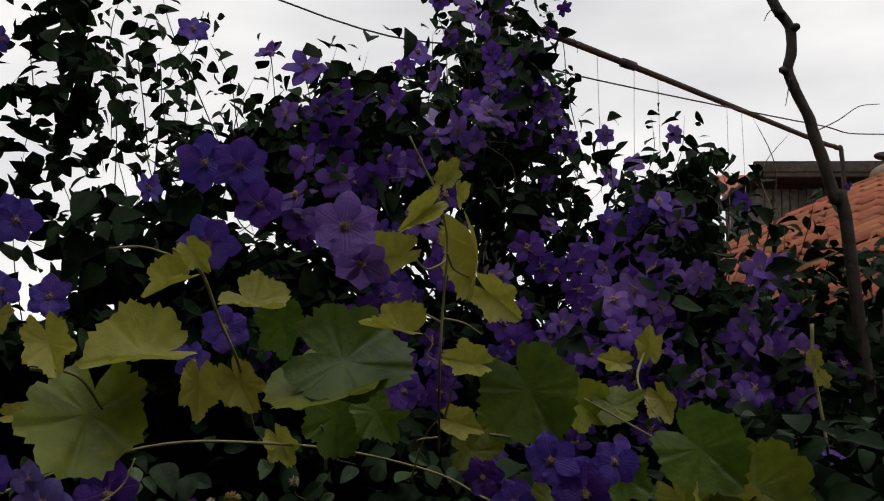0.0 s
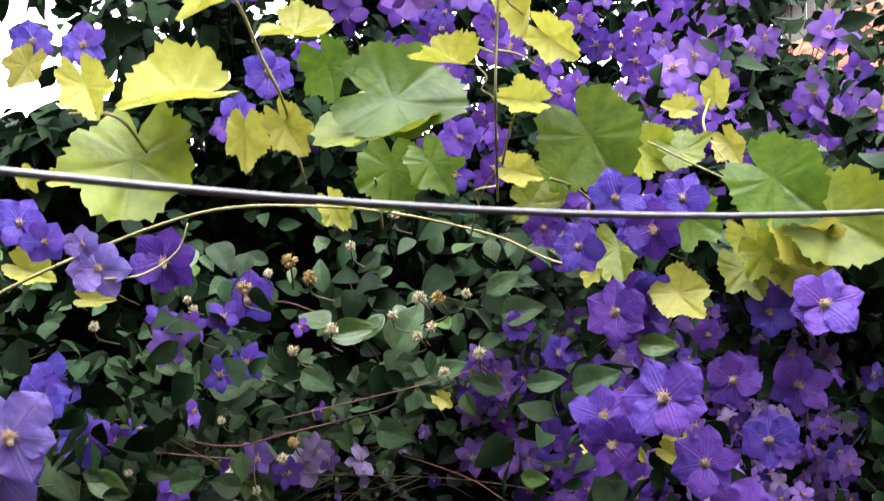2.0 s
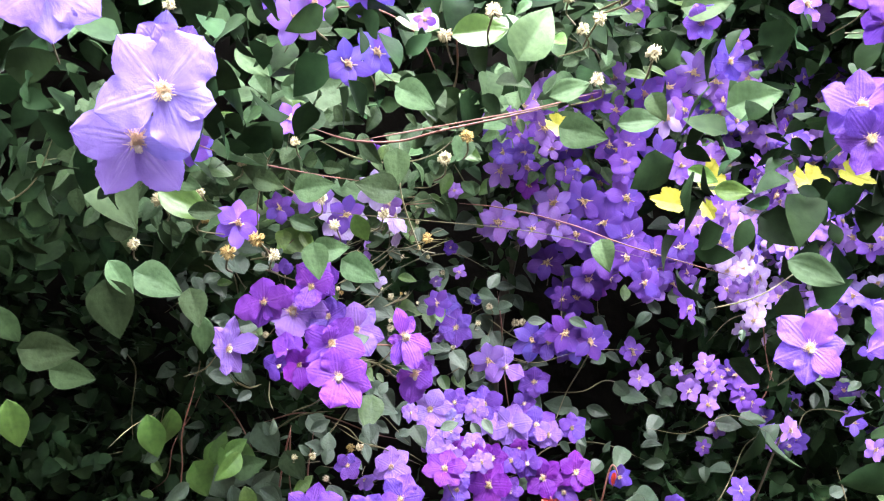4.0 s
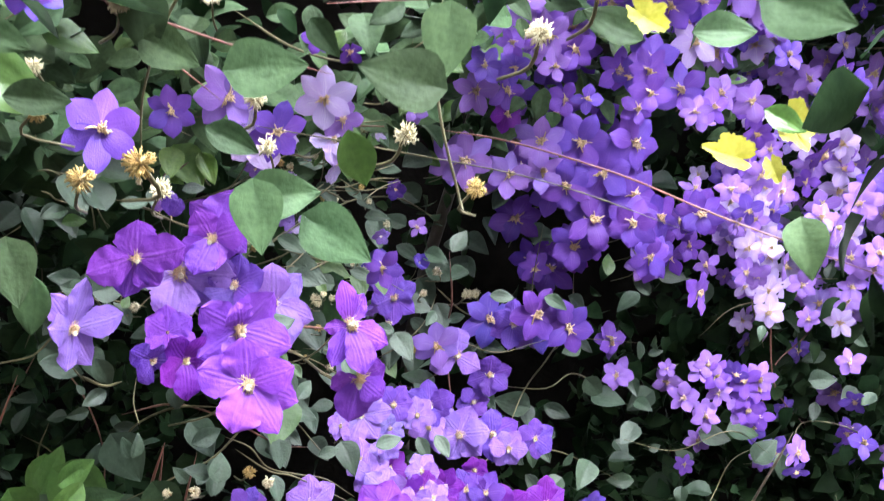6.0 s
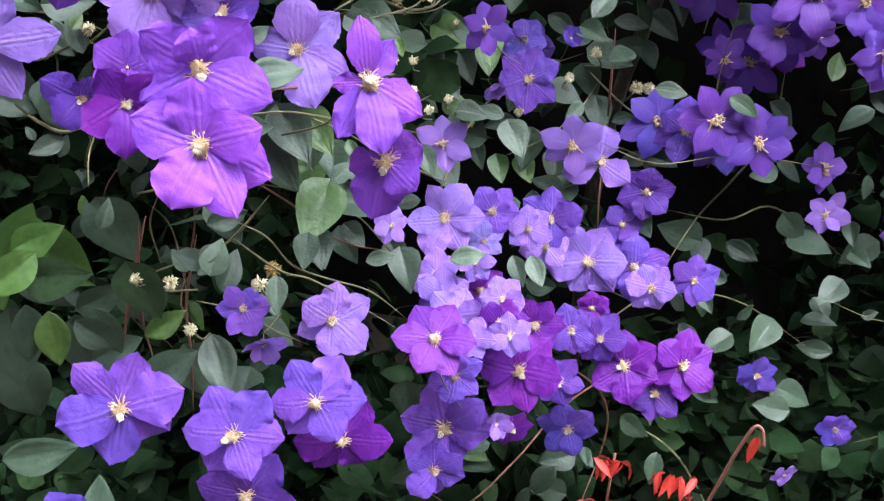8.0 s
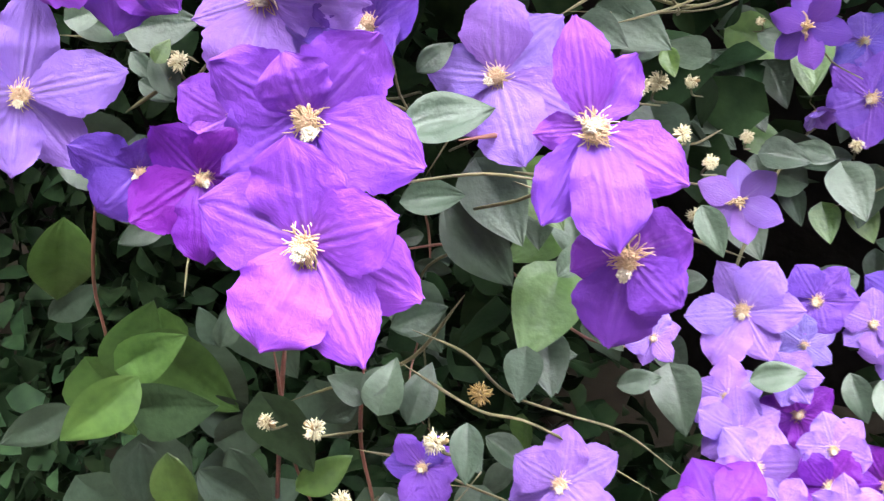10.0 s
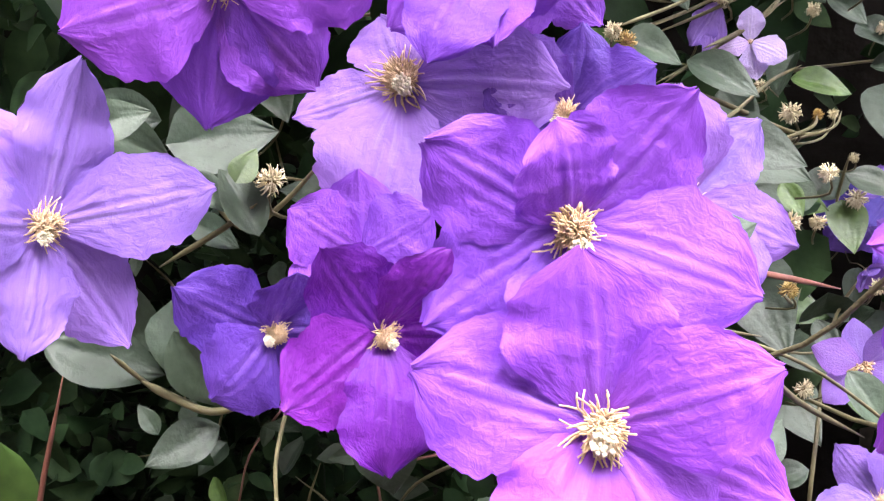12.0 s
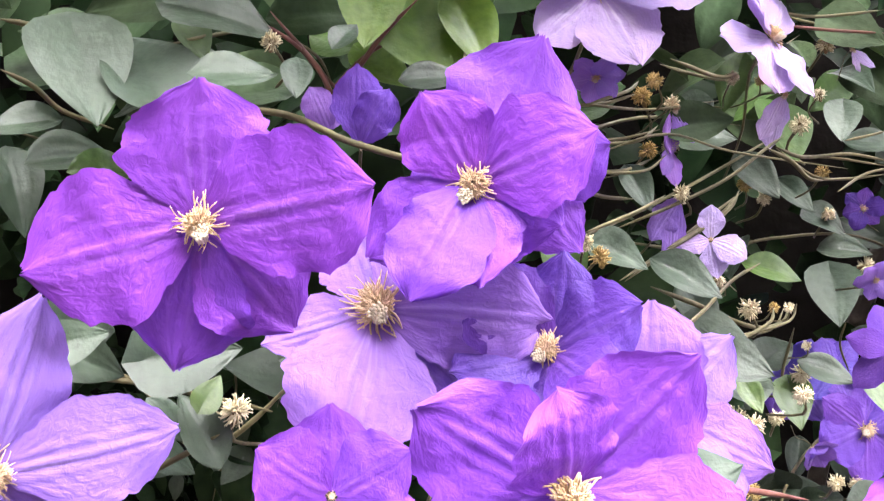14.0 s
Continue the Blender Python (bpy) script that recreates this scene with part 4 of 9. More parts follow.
def scatter_blooms(count, x0, x1, y0, y1, z0, z1, tints, seed, size=0.075):
    """Further flowers strewn over a stretch of the plant, gathered into one mesh."""
    rnd = random.Random(seed)
    for k in range(count):
        q = Vector((rnd.uniform(x0, x1), rnd.uniform(y0, y1), rnd.uniform(z0, z1)))
        s = size * rnd.uniform(0.8, 1.2)
        m = Matrix.Translation(q) @ axes(facing(rnd.gauss(0, 25), rnd.gauss(12, 18))) @ Matrix.Scale(s, 4)
        strew(m, rnd, rnd.choice(tints))


def far_bloom(x, y, z, size, az, el, spin, tint):
    """A small far flower, in its place, among the strewn ones."""
    rnd = random.Random(int(abs(x) * 9973 + abs(z) * 7919 + y * 1013))
    strew(Matrix.Translation((x, y, z)) @ axes(facing(az, el)) @ pose(0, 0, 0, 0, 0, spin) @ Matrix.Scale(size, 4), rnd, tint)


scatter_blooms(46, 0.385, 1.135, 2.837, 3.187, 0.579, 1.149, "BLVLB", 1, 0.056)
scatter_blooms(34, 0.287, 0.777, 2.818, 3.018, 0.949, 1.299, "BLLVL", 6, 0.06)
scatter_blooms(10, -0.525, 0.175, 2.512, 2.662, 1.626, 1.866, "DVVDB", 7, 0.08)
scatter_blooms(30, -0.031, 0.329, 2.916, 3.166, 2.020, 2.770, "DVLDVD", 8, 0.06)
scatter_blooms(14, 0.280, 0.540, 2.888, 3.018, 1.111, 1.421, "DVDBV", 9, 0.062)
scatter_blooms(22, 0.474, 1.174, 3.044, 3.444, 1.034, 1.434, "LLVLB", 5, 0.078)
scatter_blooms(34, 0.303, 0.953, 2.697, 2.997, 1.441, 1.991, "VVLDL", 2, 0.085)
scatter_blooms(16, -0.384, 0.166, 2.627, 2.827, 1.910, 2.260, "DDVDV", 3, 0.085)
scatter_blooms(14, 0.106, 0.506, 2.659, 2.859, 1.503, 1.853, "DVDL", 4, 0.08)


# ---- clematis flowers ----
# large flowers of the near cluster
bloom(-0.363, 2.429, 1.013, 0.1078, 20, 8, 0, "R", fine=True, angles=(52, 111, 150, -149, -95, -20), lengths=(0.91, 0.59, 0.86, 0.86, 0.73, 1.00), widths=(0.89, 0.63, 0.77, 0.81, 0.74, 0.85), closed=8)
bloom(-0.352, 2.402, 0.968, 0.1125, 15, 14, 0, "R", fine=True, angles=(97, 22, -21, -60, -108, 161), lengths=(0.82, 0.84, 0.95, 1.00, 0.86, 0.87), widths=(0.90, 0.74, 0.85, 0.79, 0.85, 0.88), closed=8)
bloom(-0.412, 2.418, 0.983, 0.0771, 36, -4, 0, "M", fine=True, angles=(61, 128, -156, -91, -8), lengths=(0.79, 0.85, 0.96, 1.00, 0.62), widths=(0.79, 0.79, 1.05, 0.79, 0.79), closed=8, tuft=0.7)
bloom(-0.442, 2.414, 0.982, 0.0675, 36, -4, 0, "D", fine=True, angles=(147, -146, -102, 83, -1), lengths=(1.00, 0.75, 0.54, 0.63, 0.75), widths=(0.84, 1.02, 0.78, 0.72, 0.72), closed=10, tuft=0.75)
bloom(-0.518, 2.429, 1.004, 0.1027, 42, 6, 0, "L", fine=True, angles=(74, 10, -58, -103, 171, 117), lengths=(0.98, 1.00, 0.94, 0.77, 0.64, 0.80), widths=(0.63, 0.70, 0.70, 0.63, 0.63, 0.63), tuft=0.75)
bloom(-0.425, 2.504, 1.044, 0.1108, 8, 16, 0, "L", fine=True, angles=(-99, -38, -158, 2, 108, 53), lengths=(0.92, 0.84, 0.70, 1.00, 0.51, 0.64), widths=(1.00, 0.78, 0.48, 0.74, 0.65, 0.65))
bloom(-0.464, 2.438, 1.075, 0.0935, 14, 0, 0, "R", fine=True, angles=(94, 20, -49, -101, -163), lengths=(0.82, 1.00, 0.86, 0.94, 0.99), widths=(1.06, 0.96, 0.83, 0.90, 1.04), tuft=0.8)
bloom(-0.395, 2.489, 1.088, 0.0981, -5, 8, 0, "R", fine=True, angles=(68, 123, 24, -20, -77, -107, -140), lengths=(1.00, 0.64, 0.86, 0.62, 0.71, 0.85, 0.81), widths=(1.01, 0.73, 0.87, 0.78, 0.69, 0.69, 0.69), closed=8, tuft=0.8)
bloom(-0.325, 2.569, 0.997, 0.0974, 8, 16, 0, "L", fine=True, angles=(95, 50, -19, -64, -122, 177), lengths=(0.94, 0.95, 0.98, 1.00, 0.76, 0.82), widths=(0.90, 0.83, 0.80, 0.90, 0.83, 0.69), tuft=0.85)
bloom(-0.251, 2.470, 1.010, 0.1045, 20, 14, 0, "R", fine=True, angles=(103, 64, -28, -75, -116, -176), lengths=(0.91, 0.69, 0.89, 1.00, 0.87, 0.47), widths=(0.57, 0.54, 0.74, 0.69, 0.59, 0.35))
bloom(-0.233, 2.486, 0.947, 0.1041, 8, -8, 0, "R", fine=True, angles=(26, -150, -97, -33), lengths=(0.57, 0.60, 1.00, 0.62), widths=(0.81, 0.70, 0.92, 0.70), closed=6)
bloom(-0.432, 2.475, 0.990, 0.0620, 20, 12, 0, "R", fine=True, angles=(90, 30, -30, -90, 210, 150), closed=5, tuft=0.3)
bloom(-0.368, 2.505, 1.034, 0.0740, -15, 25, 0, "D", fine=True, angles=(90, 30, -30, -90, 210, 150), closed=12)
bloom(-0.387, 2.530, 1.091, 0.0780, 0, 10, 20, "R", fine=True)
# rows of flowers below and beside them
bloom(-0.191, 2.728, 0.803, 0.0820, -12, 24, 17, "L", fine=True)
bloom(-0.145, 2.754, 0.809, 0.0631, 1, 14, 3, "V", fine=True)
bloom(-0.103, 2.790, 0.780, 0.0561, 6, 18, 42, "L", fine=True)
bloom(-0.079, 2.830, 0.780, 0.0732, -2, 13, 36, "V", fine=True)
bloom(-0.078, 2.820, 0.749, 0.0598, -4, 24, 24, "L", fine=True)
bloom(-0.027, 2.840, 0.731, 0.0919, -16, 15, 18, "L", fine=True)
bloom(0.031, 2.865, 0.722, 0.0798, -15, 24, 39, "V", fine=True)
bloom(0.050, 2.840, 0.712, 0.0642, -3, 17, 56, "L", fine=True)
bloom(0.110, 2.900, 0.703, 0.0620, -22, 19, 39, "V", fine=True)
bloom(0.037, 2.950, 0.785, 0.0716, -14, 20, 32, "D", fine=True)
bloom(0.017, 2.950, 0.739, 0.0591, -9, 22, 20, "V", fine=True)
bloom(-0.148, 2.740, 0.780, 0.0444, 0, 24, 39, "P", fine=True)
bloom(-0.153, 2.720, 0.763, 0.0439, -14, 24, 22, "L", fine=True)
bloom(-0.190, 2.680, 0.762, 0.0536, -14, 19, 51, "L", fine=True)
bloom(-0.144, 2.740, 0.721, 0.0601, 12, 25, 50, "M", fine=True)
bloom(-0.179, 2.660, 0.749, 0.0615, 14, 27, 39, "L", fine=True)
bloom(-0.164, 2.640, 0.739, 0.0647, 0, 27, 15, "L", fine=True)
bloom(-0.120, 2.620, 0.751, 0.0560, -13, 24, 17, "M", fine=True)
bloom(-0.085, 2.660, 0.734, 0.0652, 8, 15, 7, "M", fine=True)
bloom(-0.044, 2.700, 0.713, 0.0569, 12, 21, 42, "D", fine=True)
bloom(-0.011, 2.720, 0.699, 0.0628, 10, 16, 5, "D", fine=True)
bloom(0.022, 2.723, 0.669, 0.0823, -24, 25, 56, "M", fine=True)
bloom(0.086, 2.743, 0.672, 0.0829, 7, 28, 30, "M", fine=True)
bloom(0.064, 2.740, 0.632, 0.0652, 0, 26, 31, "D", fine=True)
bloom(-0.093, 2.634, 0.695, 0.0886, 10, 17, 55, "M", fine=True)
bloom(-0.154, 2.580, 0.710, 0.0551, 10, 17, 32, "V", fine=True)
bloom(-0.122, 2.630, 0.773, 0.0498, 0, 21, 0, "L", fine=True)
bloom(-0.109, 2.600, 0.751, 0.0445, -13, 18, 47, "L", fine=True)
bloom(-0.144, 2.600, 0.741, 0.0451, -12, 25, 17, "L", fine=True)
bloom(-0.049, 2.680, 0.663, 0.0572, 4, 19, 59, "D", fine=True)
bloom(-0.021, 2.750, 0.718, 0.0428, -11, 15, 47, "M", fine=True)
bloom(-0.177, 2.560, 0.756, 0.0761, 0, 48, 10, "M", fine=True)
bloom(-0.268, 2.539, 0.770, 0.0731, 10, 15, 90, "L", fine=True)
bloom(-0.339, 2.500, 0.788, 0.0479, 10, 20, 8, "V", fine=True)
bloom(-0.313, 2.470, 0.779, 0.0425, 20, -25, 0, "L", fine=True, closed=30)
bloom(-0.234, 2.600, 0.842, 0.0375, 21, 15, 16, "L", fine=True)
bloom(-0.129, 2.946, 0.903, 0.0804, 0, 10, 90, "V", fine=True)
bloom(-0.141, 3.000, 0.934, 0.0611, 5, 40, 52, "B", fine=True)
bloom(-0.169, 2.930, 0.891, 0.0374, 30, -30, 0, "L", fine=True, closed=40)
bloom(-0.032, 2.903, 0.831, 0.0864, 10, 20, 0, "L", fine=True, angles=(95, 205, -30))
bloom(0.065, 2.955, 0.869, 0.0770, -10, 10, 90, "V", fine=True)
bloom(-0.086, 3.000, 0.944, 0.0384, 10, 30, 0, "B", fine=True, closed=45)
# low flowers
bloom(-0.389, 2.357, 0.772, 0.0932, 10, 9, 80, "V", fine=True)
bloom(-0.256, 2.415, 0.767, 0.0775, 8, 12, 6, "V", fine=True)
bloom(-0.309, 2.375, 0.753, 0.0843, 8, 9, 0, "V", fine=True)
bloom(-0.306, 2.420, 0.662, 0.0812, 5, 9, 57, "D", fine=True)
bloom(-0.238, 2.460, 0.704, 0.0831, 15, 4, 4, "M", fine=True)
bloom(-0.156, 2.620, 0.625, 0.1046, 5, 4, 56, "V", fine=True)
bloom(-0.159, 2.600, 0.585, 0.0696, 5, 5, 48, "V", fine=True)
bloom(-0.090, 2.620, 0.635, 0.0475, 20, -6, 18, "M", fine=True)
bloom(-0.108, 2.600, 0.652, 0.0372, 30, 4, 0, "L", fine=True, closed=35)
bloom(-0.021, 2.737, 0.570, 0.0707, 0, -1, 59, "B", fine=True)
bloom(0.199, 2.850, 0.617, 0.0569, 0, -1, 33, "B", fine=True)
bloom(0.322, 2.880, 0.544, 0.0516, 0, -4, 12, "B", fine=True)
bloom(-0.430, 2.360, 0.659, 0.0590, 5, -6, 8, "B", fine=True)
bloom(0.249, 2.800, 0.518, 0.0341, 30, -6, 29, "L", fine=True)
bloom(0.283, 2.800, 0.444, 0.0388, 10, 5, 49, "B", fine=True)
# flowers beside the near cluster
# W on the first two paints in the strong light on lilac petals
bloom(-0.357, 2.654, 1.169, 0.0900, 4, 40, 0, "W", fine=True, angles=(-66, -4, 44, 108, 165, 228), lengths=(1.0, 1.1, 0.9, 0.9, 0.95, 0.85), widths=(1.0, 0.85, 0.8, 0.8, 0.8, 0.7))
bloom(-0.261, 2.748, 1.160, 0.0800, 48, 34, 0, "W", fine=True, angles=(96, 140, 172, -118, -78, 50), lengths=(1.0, 0.95, 0.9, 0.9, 0.95, 0.8), widths=(0.7, 0.6, 0.6, 0.85, 0.85, 0.6), tuft=0.9)
bloom(-0.253, 2.742, 1.132, 0.0560, 30, -20, 0, "W", fine=True, angles=(-82, -110), lengths=(1.15, 0.95), widths=(0.8, 0.7), tuft=0.5)
bloom(-0.438, 2.530, 1.096, 0.0560, 12, 30, 0, "V", fine=True, angles=(98, 66), lengths=(1.0, 0.75), widths=(0.85, 0.6), closed=20, tuft=0.25)
bloom(-0.450, 2.534, 1.100, 0.0340, 10, 30, 0, "L", fine=True, angles=(122, 84), lengths=(1.0, 0.8), widths=(0.8, 0.7), closed=15, tuft=0.3)
bloom(-0.309, 2.742, 1.121, 0.0460, 25, 0, 0, "L", fine=True, angles=(-96, -60), lengths=(1.1, 0.9), widths=(0.6, 0.7), closed=20, tuft=0.8)
bloom(-0.310, 2.742, 1.100, 0.0400, 25, 0, 0, "L", fine=True, angles=(-86, -118), lengths=(1.1, 0.9), widths=(0.7, 0.6), closed=15, tuft=0.8)
bloom(-0.305, 2.722, 1.075, 0.0680, 20, 5, 0, "L", fine=True, angles=(-98, -126), lengths=(1.1, 0.8), widths=(0.5, 0.55), closed=10, tuft=0.5)
bloom(-0.290, 2.700, 1.056, 0.0390, -5, 15, 0, "W", fine=True, angles=(92, -25, -75, 200), lengths=(0.9, 1.0, 1.0, 0.8), widths=(0.8, 0.9, 0.9, 0.7), tuft=0.4)
bloom(-0.197, 2.831, 1.164, 0.0260, 27, 10, 0, "W", fine=True, angles=(-25, -60), lengths=(1.6, 1.1), widths=(0.7, 0.6), tuft=0.9)
bloom(-0.138, 3.117, 0.895, 0.0780, 5, 20, 85, "B", fine=True, petals=5)
bloom(-0.354, 2.662, 1.131, 0.0285, 10, -33, 20, "L", fine=True)
bloom(-0.283, 2.879, 1.119, 0.0335, -4, -1, 20, "D", fine=True)
bloom(-0.139, 2.975, 1.062, 0.0333, -12, 3, 20, "D", fine=True)
bloom(-0.180, 2.794, 1.031, 0.0261, 6, -13, 20, "L", fine=True)
# middle of the face
bloom(-0.066, 2.889, 0.850, 0.0775, -5, 7, 100, "L")
bloom(0.039, 3.008, 0.858, 0.0966, -9, 20, 90, "B")
bloom(0.130, 3.032, 0.844, 0.0896, 8, 15, 40, "B")
far_bloom(0.191, 3.057, 0.856, 0.0635, 16, 15, 0, "B")
bloom(0.137, 2.941, 1.002, 0.0807, -2, 10, 30, "D")
bloom(0.199, 2.865, 1.061, 0.0770, -16, 9, 20, "D")
bloom(0.238, 2.882, 1.010, 0.0740, 12, 1, 20, "V")
bloom(0.306, 2.880, 1.081, 0.0744, -20, 8, 50, "D")
far_bloom(0.096, 2.985, 0.954, 0.0586, -10, -7, 0, "V")
far_bloom(0.266, 3.047, 0.816, 0.0595, 24, 16, 0, "V")
far_bloom(0.280, 3.034, 0.763, 0.0510, -16, 18, 0, "L")
bloom(-0.044, 3.037, 1.104, 0.0822, -13, 8, 30, "L")
bloom(0.022, 3.040, 1.088, 0.0758, 4, 6, 20, "V")
bloom(0.068, 3.032, 1.102, 0.0821, -17, 2, 50, "V")
bloom(0.063, 3.072, 1.138, 0.0821, -21, 11, 10, "L")
bloom(0.117, 3.019, 1.069, 0.0825, -20, 2, 30, "V")
bloom(0.178, 3.046, 1.127, 0.0819, -14, 6, 0, "V")
far_bloom(0.179, 3.025, 1.087, 0.0712, 1, 23, 0, "V")
bloom(0.134, 3.045, 1.292, 0.0895, -13, 16, 10, "D")
bloom(0.106, 3.064, 1.261, 0.0860, -15, 0, 40, "V")
bloom(0.048, 3.043, 1.297, 0.0785, -26, 10, 40, "V")
bloom(0.126, 3.066, 1.194, 0.0863, -10, 2, 25, "D")
bloom(0.179, 3.048, 1.187, 0.0864, -10, 3, 45, "D")
bloom(0.057, 3.039, 1.357, 0.0787, -12, 18, 10, "V")
bloom(0.129, 3.034, 1.370, 0.0839, -8, 16, 40, "V")
bloom(0.048, 3.077, 1.217, 0.0857, -14, 11, 0, "V")
bloom(0.221, 2.957, 1.294, 0.0906, -6, 6, 20, "V")
bloom(0.279, 2.959, 1.253, 0.0873, -21, 16, 45, "V")
bloom(0.213, 2.904, 1.055, 0.0906, -4, 16, 30, "D")
bloom(0.313, 2.899, 1.081, 0.0816, -23, 8, 70, "D")
bloom(0.254, 2.906, 1.002, 0.0815, 12, 2, 10, "V")
bloom(0.074, 3.053, 1.017, 0.0923, -21, 14, 20, "D")
bloom(0.132, 3.022, 0.945, 0.0923, -20, 10, 30, "D")
bloom(0.158, 2.995, 0.988, 0.0853, -13, 6, 0, "D")
bloom(0.105, 3.033, 0.955, 0.0820, -18, -5, 0, "D")
bloom(0.192, 2.962, 1.077, 0.0734, 8, 1, 0, "V")
bloom(0.218, 2.995, 1.139, 0.0843, -9, 1, 20, "V")
bloom(0.157, 2.981, 1.379, 0.0764, -17, 9, 20, "V")
bloom(0.289, 3.003, 1.352, 0.0782, -22, 4, 10, "V")
bloom(0.367, 3.053, 1.312, 0.0823, -25, 23, 40, "L")
# far end of the face
bloom(-0.048, 2.930, 1.123, 0.0935, 0, 1, 41, "L")
bloom(0.020, 2.930, 1.107, 0.0743, -5, 10, 23, "L")
bloom(0.060, 2.930, 1.159, 0.0835, -18, 6, 32, "L")
bloom(0.068, 2.930, 1.117, 0.0718, 11, 6, 25, "L")
bloom(0.110, 2.930, 1.098, 0.0837, -12, 5, 40, "V")
bloom(0.122, 2.930, 1.165, 0.0953, -9, 0, 6, "V")
bloom(0.163, 2.930, 1.122, 0.0954, -12, 4, 18, "V")
bloom(0.204, 2.930, 1.171, 0.0951, 3, 7, 49, "V")
bloom(0.217, 2.930, 1.092, 0.0954, 6, 4, 56, "D")
bloom(0.264, 2.930, 1.062, 0.0835, 8, 7, 45, "D")
bloom(0.158, 2.930, 1.050, 0.0958, -3, 11, 44, "D")
bloom(0.092, 2.930, 0.896, 0.0968, 15, 15, 3, "D")
bloom(0.146, 2.930, 0.877, 0.0847, -13, 17, 51, "D")
far_bloom(0.655, 3.136, 0.938, 0.0709, -10, 3, 45, "L")
# W from here on whitens lilac flowers for the bright light there
bloom(0.440, 3.062, 1.036, 0.0693, -10, 11, 1, "W")
far_bloom(0.448, 3.036, 1.040, 0.0501, -4, -1, 30, "L")
far_bloom(0.451, 2.946, 0.977, 0.0522, -10, 1, 38, "L")
far_bloom(0.493, 3.054, 0.929, 0.0490, -14, 8, 14, "W")
far_bloom(0.521, 3.093, 0.857, 0.0471, 0, 13, 1, "W")
far_bloom(0.618, 3.035, 1.112, 0.0690, -7, -2, 46, "W")
far_bloom(0.559, 3.141, 0.846, 0.0542, -34, 14, 23, "L")
far_bloom(0.432, 2.936, 1.092, 0.0447, -17, 4, 21, "W")
far_bloom(0.535, 3.049, 0.926, 0.0613, -17, 13, 46, "W")
far_bloom(0.448, 3.074, 1.070, 0.0524, -12, 7, 40, "W")
far_bloom(0.619, 3.144, 0.947, 0.0496, -17, 7, 54, "W")
far_bloom(0.644, 3.037, 1.091, 0.0548, -3, 4, 0, "L")
far_bloom(0.448, 2.912, 1.032, 0.0408, -10, 13, 36, "W")
far_bloom(0.567, 2.962, 0.906, 0.0466, -13, 10, 38, "L")
far_bloom(0.527, 3.094, 1.073, 0.0593, -1, 12, 42, "W")
far_bloom(0.552, 2.974, 0.960, 0.0528, -35, 10, 27, "L")
far_bloom(0.630, 3.053, 1.174, 0.0527, -11, 0, 50, "W")
far_bloom(0.505, 2.978, 0.908, 0.0579, -31, 12, 28, "W")
far_bloom(0.544, 3.080, 0.925, 0.0636, -31, 11, 17, "W")
far_bloom(0.709, 3.147, 1.145, 0.0480, -30, -3, 44, "L")
far_bloom(0.579, 2.986, 1.196, 0.0601, -25, 0, 8, "W")
far_bloom(0.580, 3.129, 1.048, 0.0480, -2, 9, 24, "W")
far_bloom(0.672, 3.145, 1.082, 0.0529, -16, 1, 37, "L")
far_bloom(0.596, 2.927, 1.023, 0.0615, -19, 1, 5, "L")
far_bloom(0.427, 2.935, 1.181, 0.0498, -16, -4, 14, "L")
far_bloom(0.665, 3.022, 0.886, 0.0581, -15, 6, 2, "W")
far_bloom(0.467, 2.937, 1.116, 0.0504, -4, 4, 12, "L")
far_bloom(0.688, 3.134, 1.016, 0.0525, -30, -2, 58, "W")
far_bloom(0.466, 3.037, 1.034, 0.0573, -16, 13, 12, "L")
far_bloom(0.554, 3.074, 0.932, 0.0674, -33, 13, 11, "W")
far_bloom(0.557, 2.970, 1.095, 0.0598, -21, 5, 38, "L")
far_bloom(0.582, 3.139, 0.844, 0.0694, -11, 5, 50, "W")
far_bloom(0.588, 3.037, 1.013, 0.0449, -27, 11, 0, "W")
far_bloom(0.479, 3.025, 1.108, 0.0503, -6, 8, 48, "W")
far_bloom(0.558, 3.107, 0.973, 0.0671, -7, 13, 14, "W")
far_bloom(0.606, 3.012, 1.152, 0.0651, -24, 3, 5, "W")
far_bloom(0.598, 2.942, 1.055, 0.0552, -36, 10, 31, "W")
far_bloom(0.679, 3.080, 1.046, 0.0648, -11, 2, 27, "L")
far_bloom(0.501, 3.066, 0.932, 0.0615, -33, 11, 22, "L")
far_bloom(0.463, 2.968, 1.029, 0.0640, -27, 11, 48, "W")
far_bloom(0.428, 2.945, 1.021, 0.0570, -28, 4, 51, "W")
far_bloom(0.495, 2.957, 1.190, 0.0520, -2, 0, 41, "W")
far_bloom(0.599, 3.021, 1.169, 0.0677, -35, 0, 20, "L")
far_bloom(0.437, 3.053, 1.037, 0.0541, -17, 6, 36, "L")
far_bloom(0.462, 2.988, 0.971, 0.0528, -9, 0, 7, "W")
far_bloom(0.468, 2.920, 0.758, 0.0583, -24, 10, 23, "V")
far_bloom(0.479, 2.920, 0.794, 0.0496, -15, 19, 35, "V")
far_bloom(0.401, 2.920, 0.814, 0.0549, 0, 12, 17, "V")
far_bloom(0.450, 2.920, 0.807, 0.0602, -18, 14, 4, "V")
far_bloom(0.384, 2.920, 0.832, 0.0504, -16, 9, 27, "L")
far_bloom(0.488, 2.920, 0.748, 0.0568, -28, 9, 14, "V")
far_bloom(0.457, 2.920, 0.781, 0.0513, -2, 12, 55, "V")
far_bloom(0.411, 2.920, 0.784, 0.0458, -20, 9, 17, "L")
far_bloom(0.396, 2.920, 0.743, 0.0538, -24, 12, 39, "L")
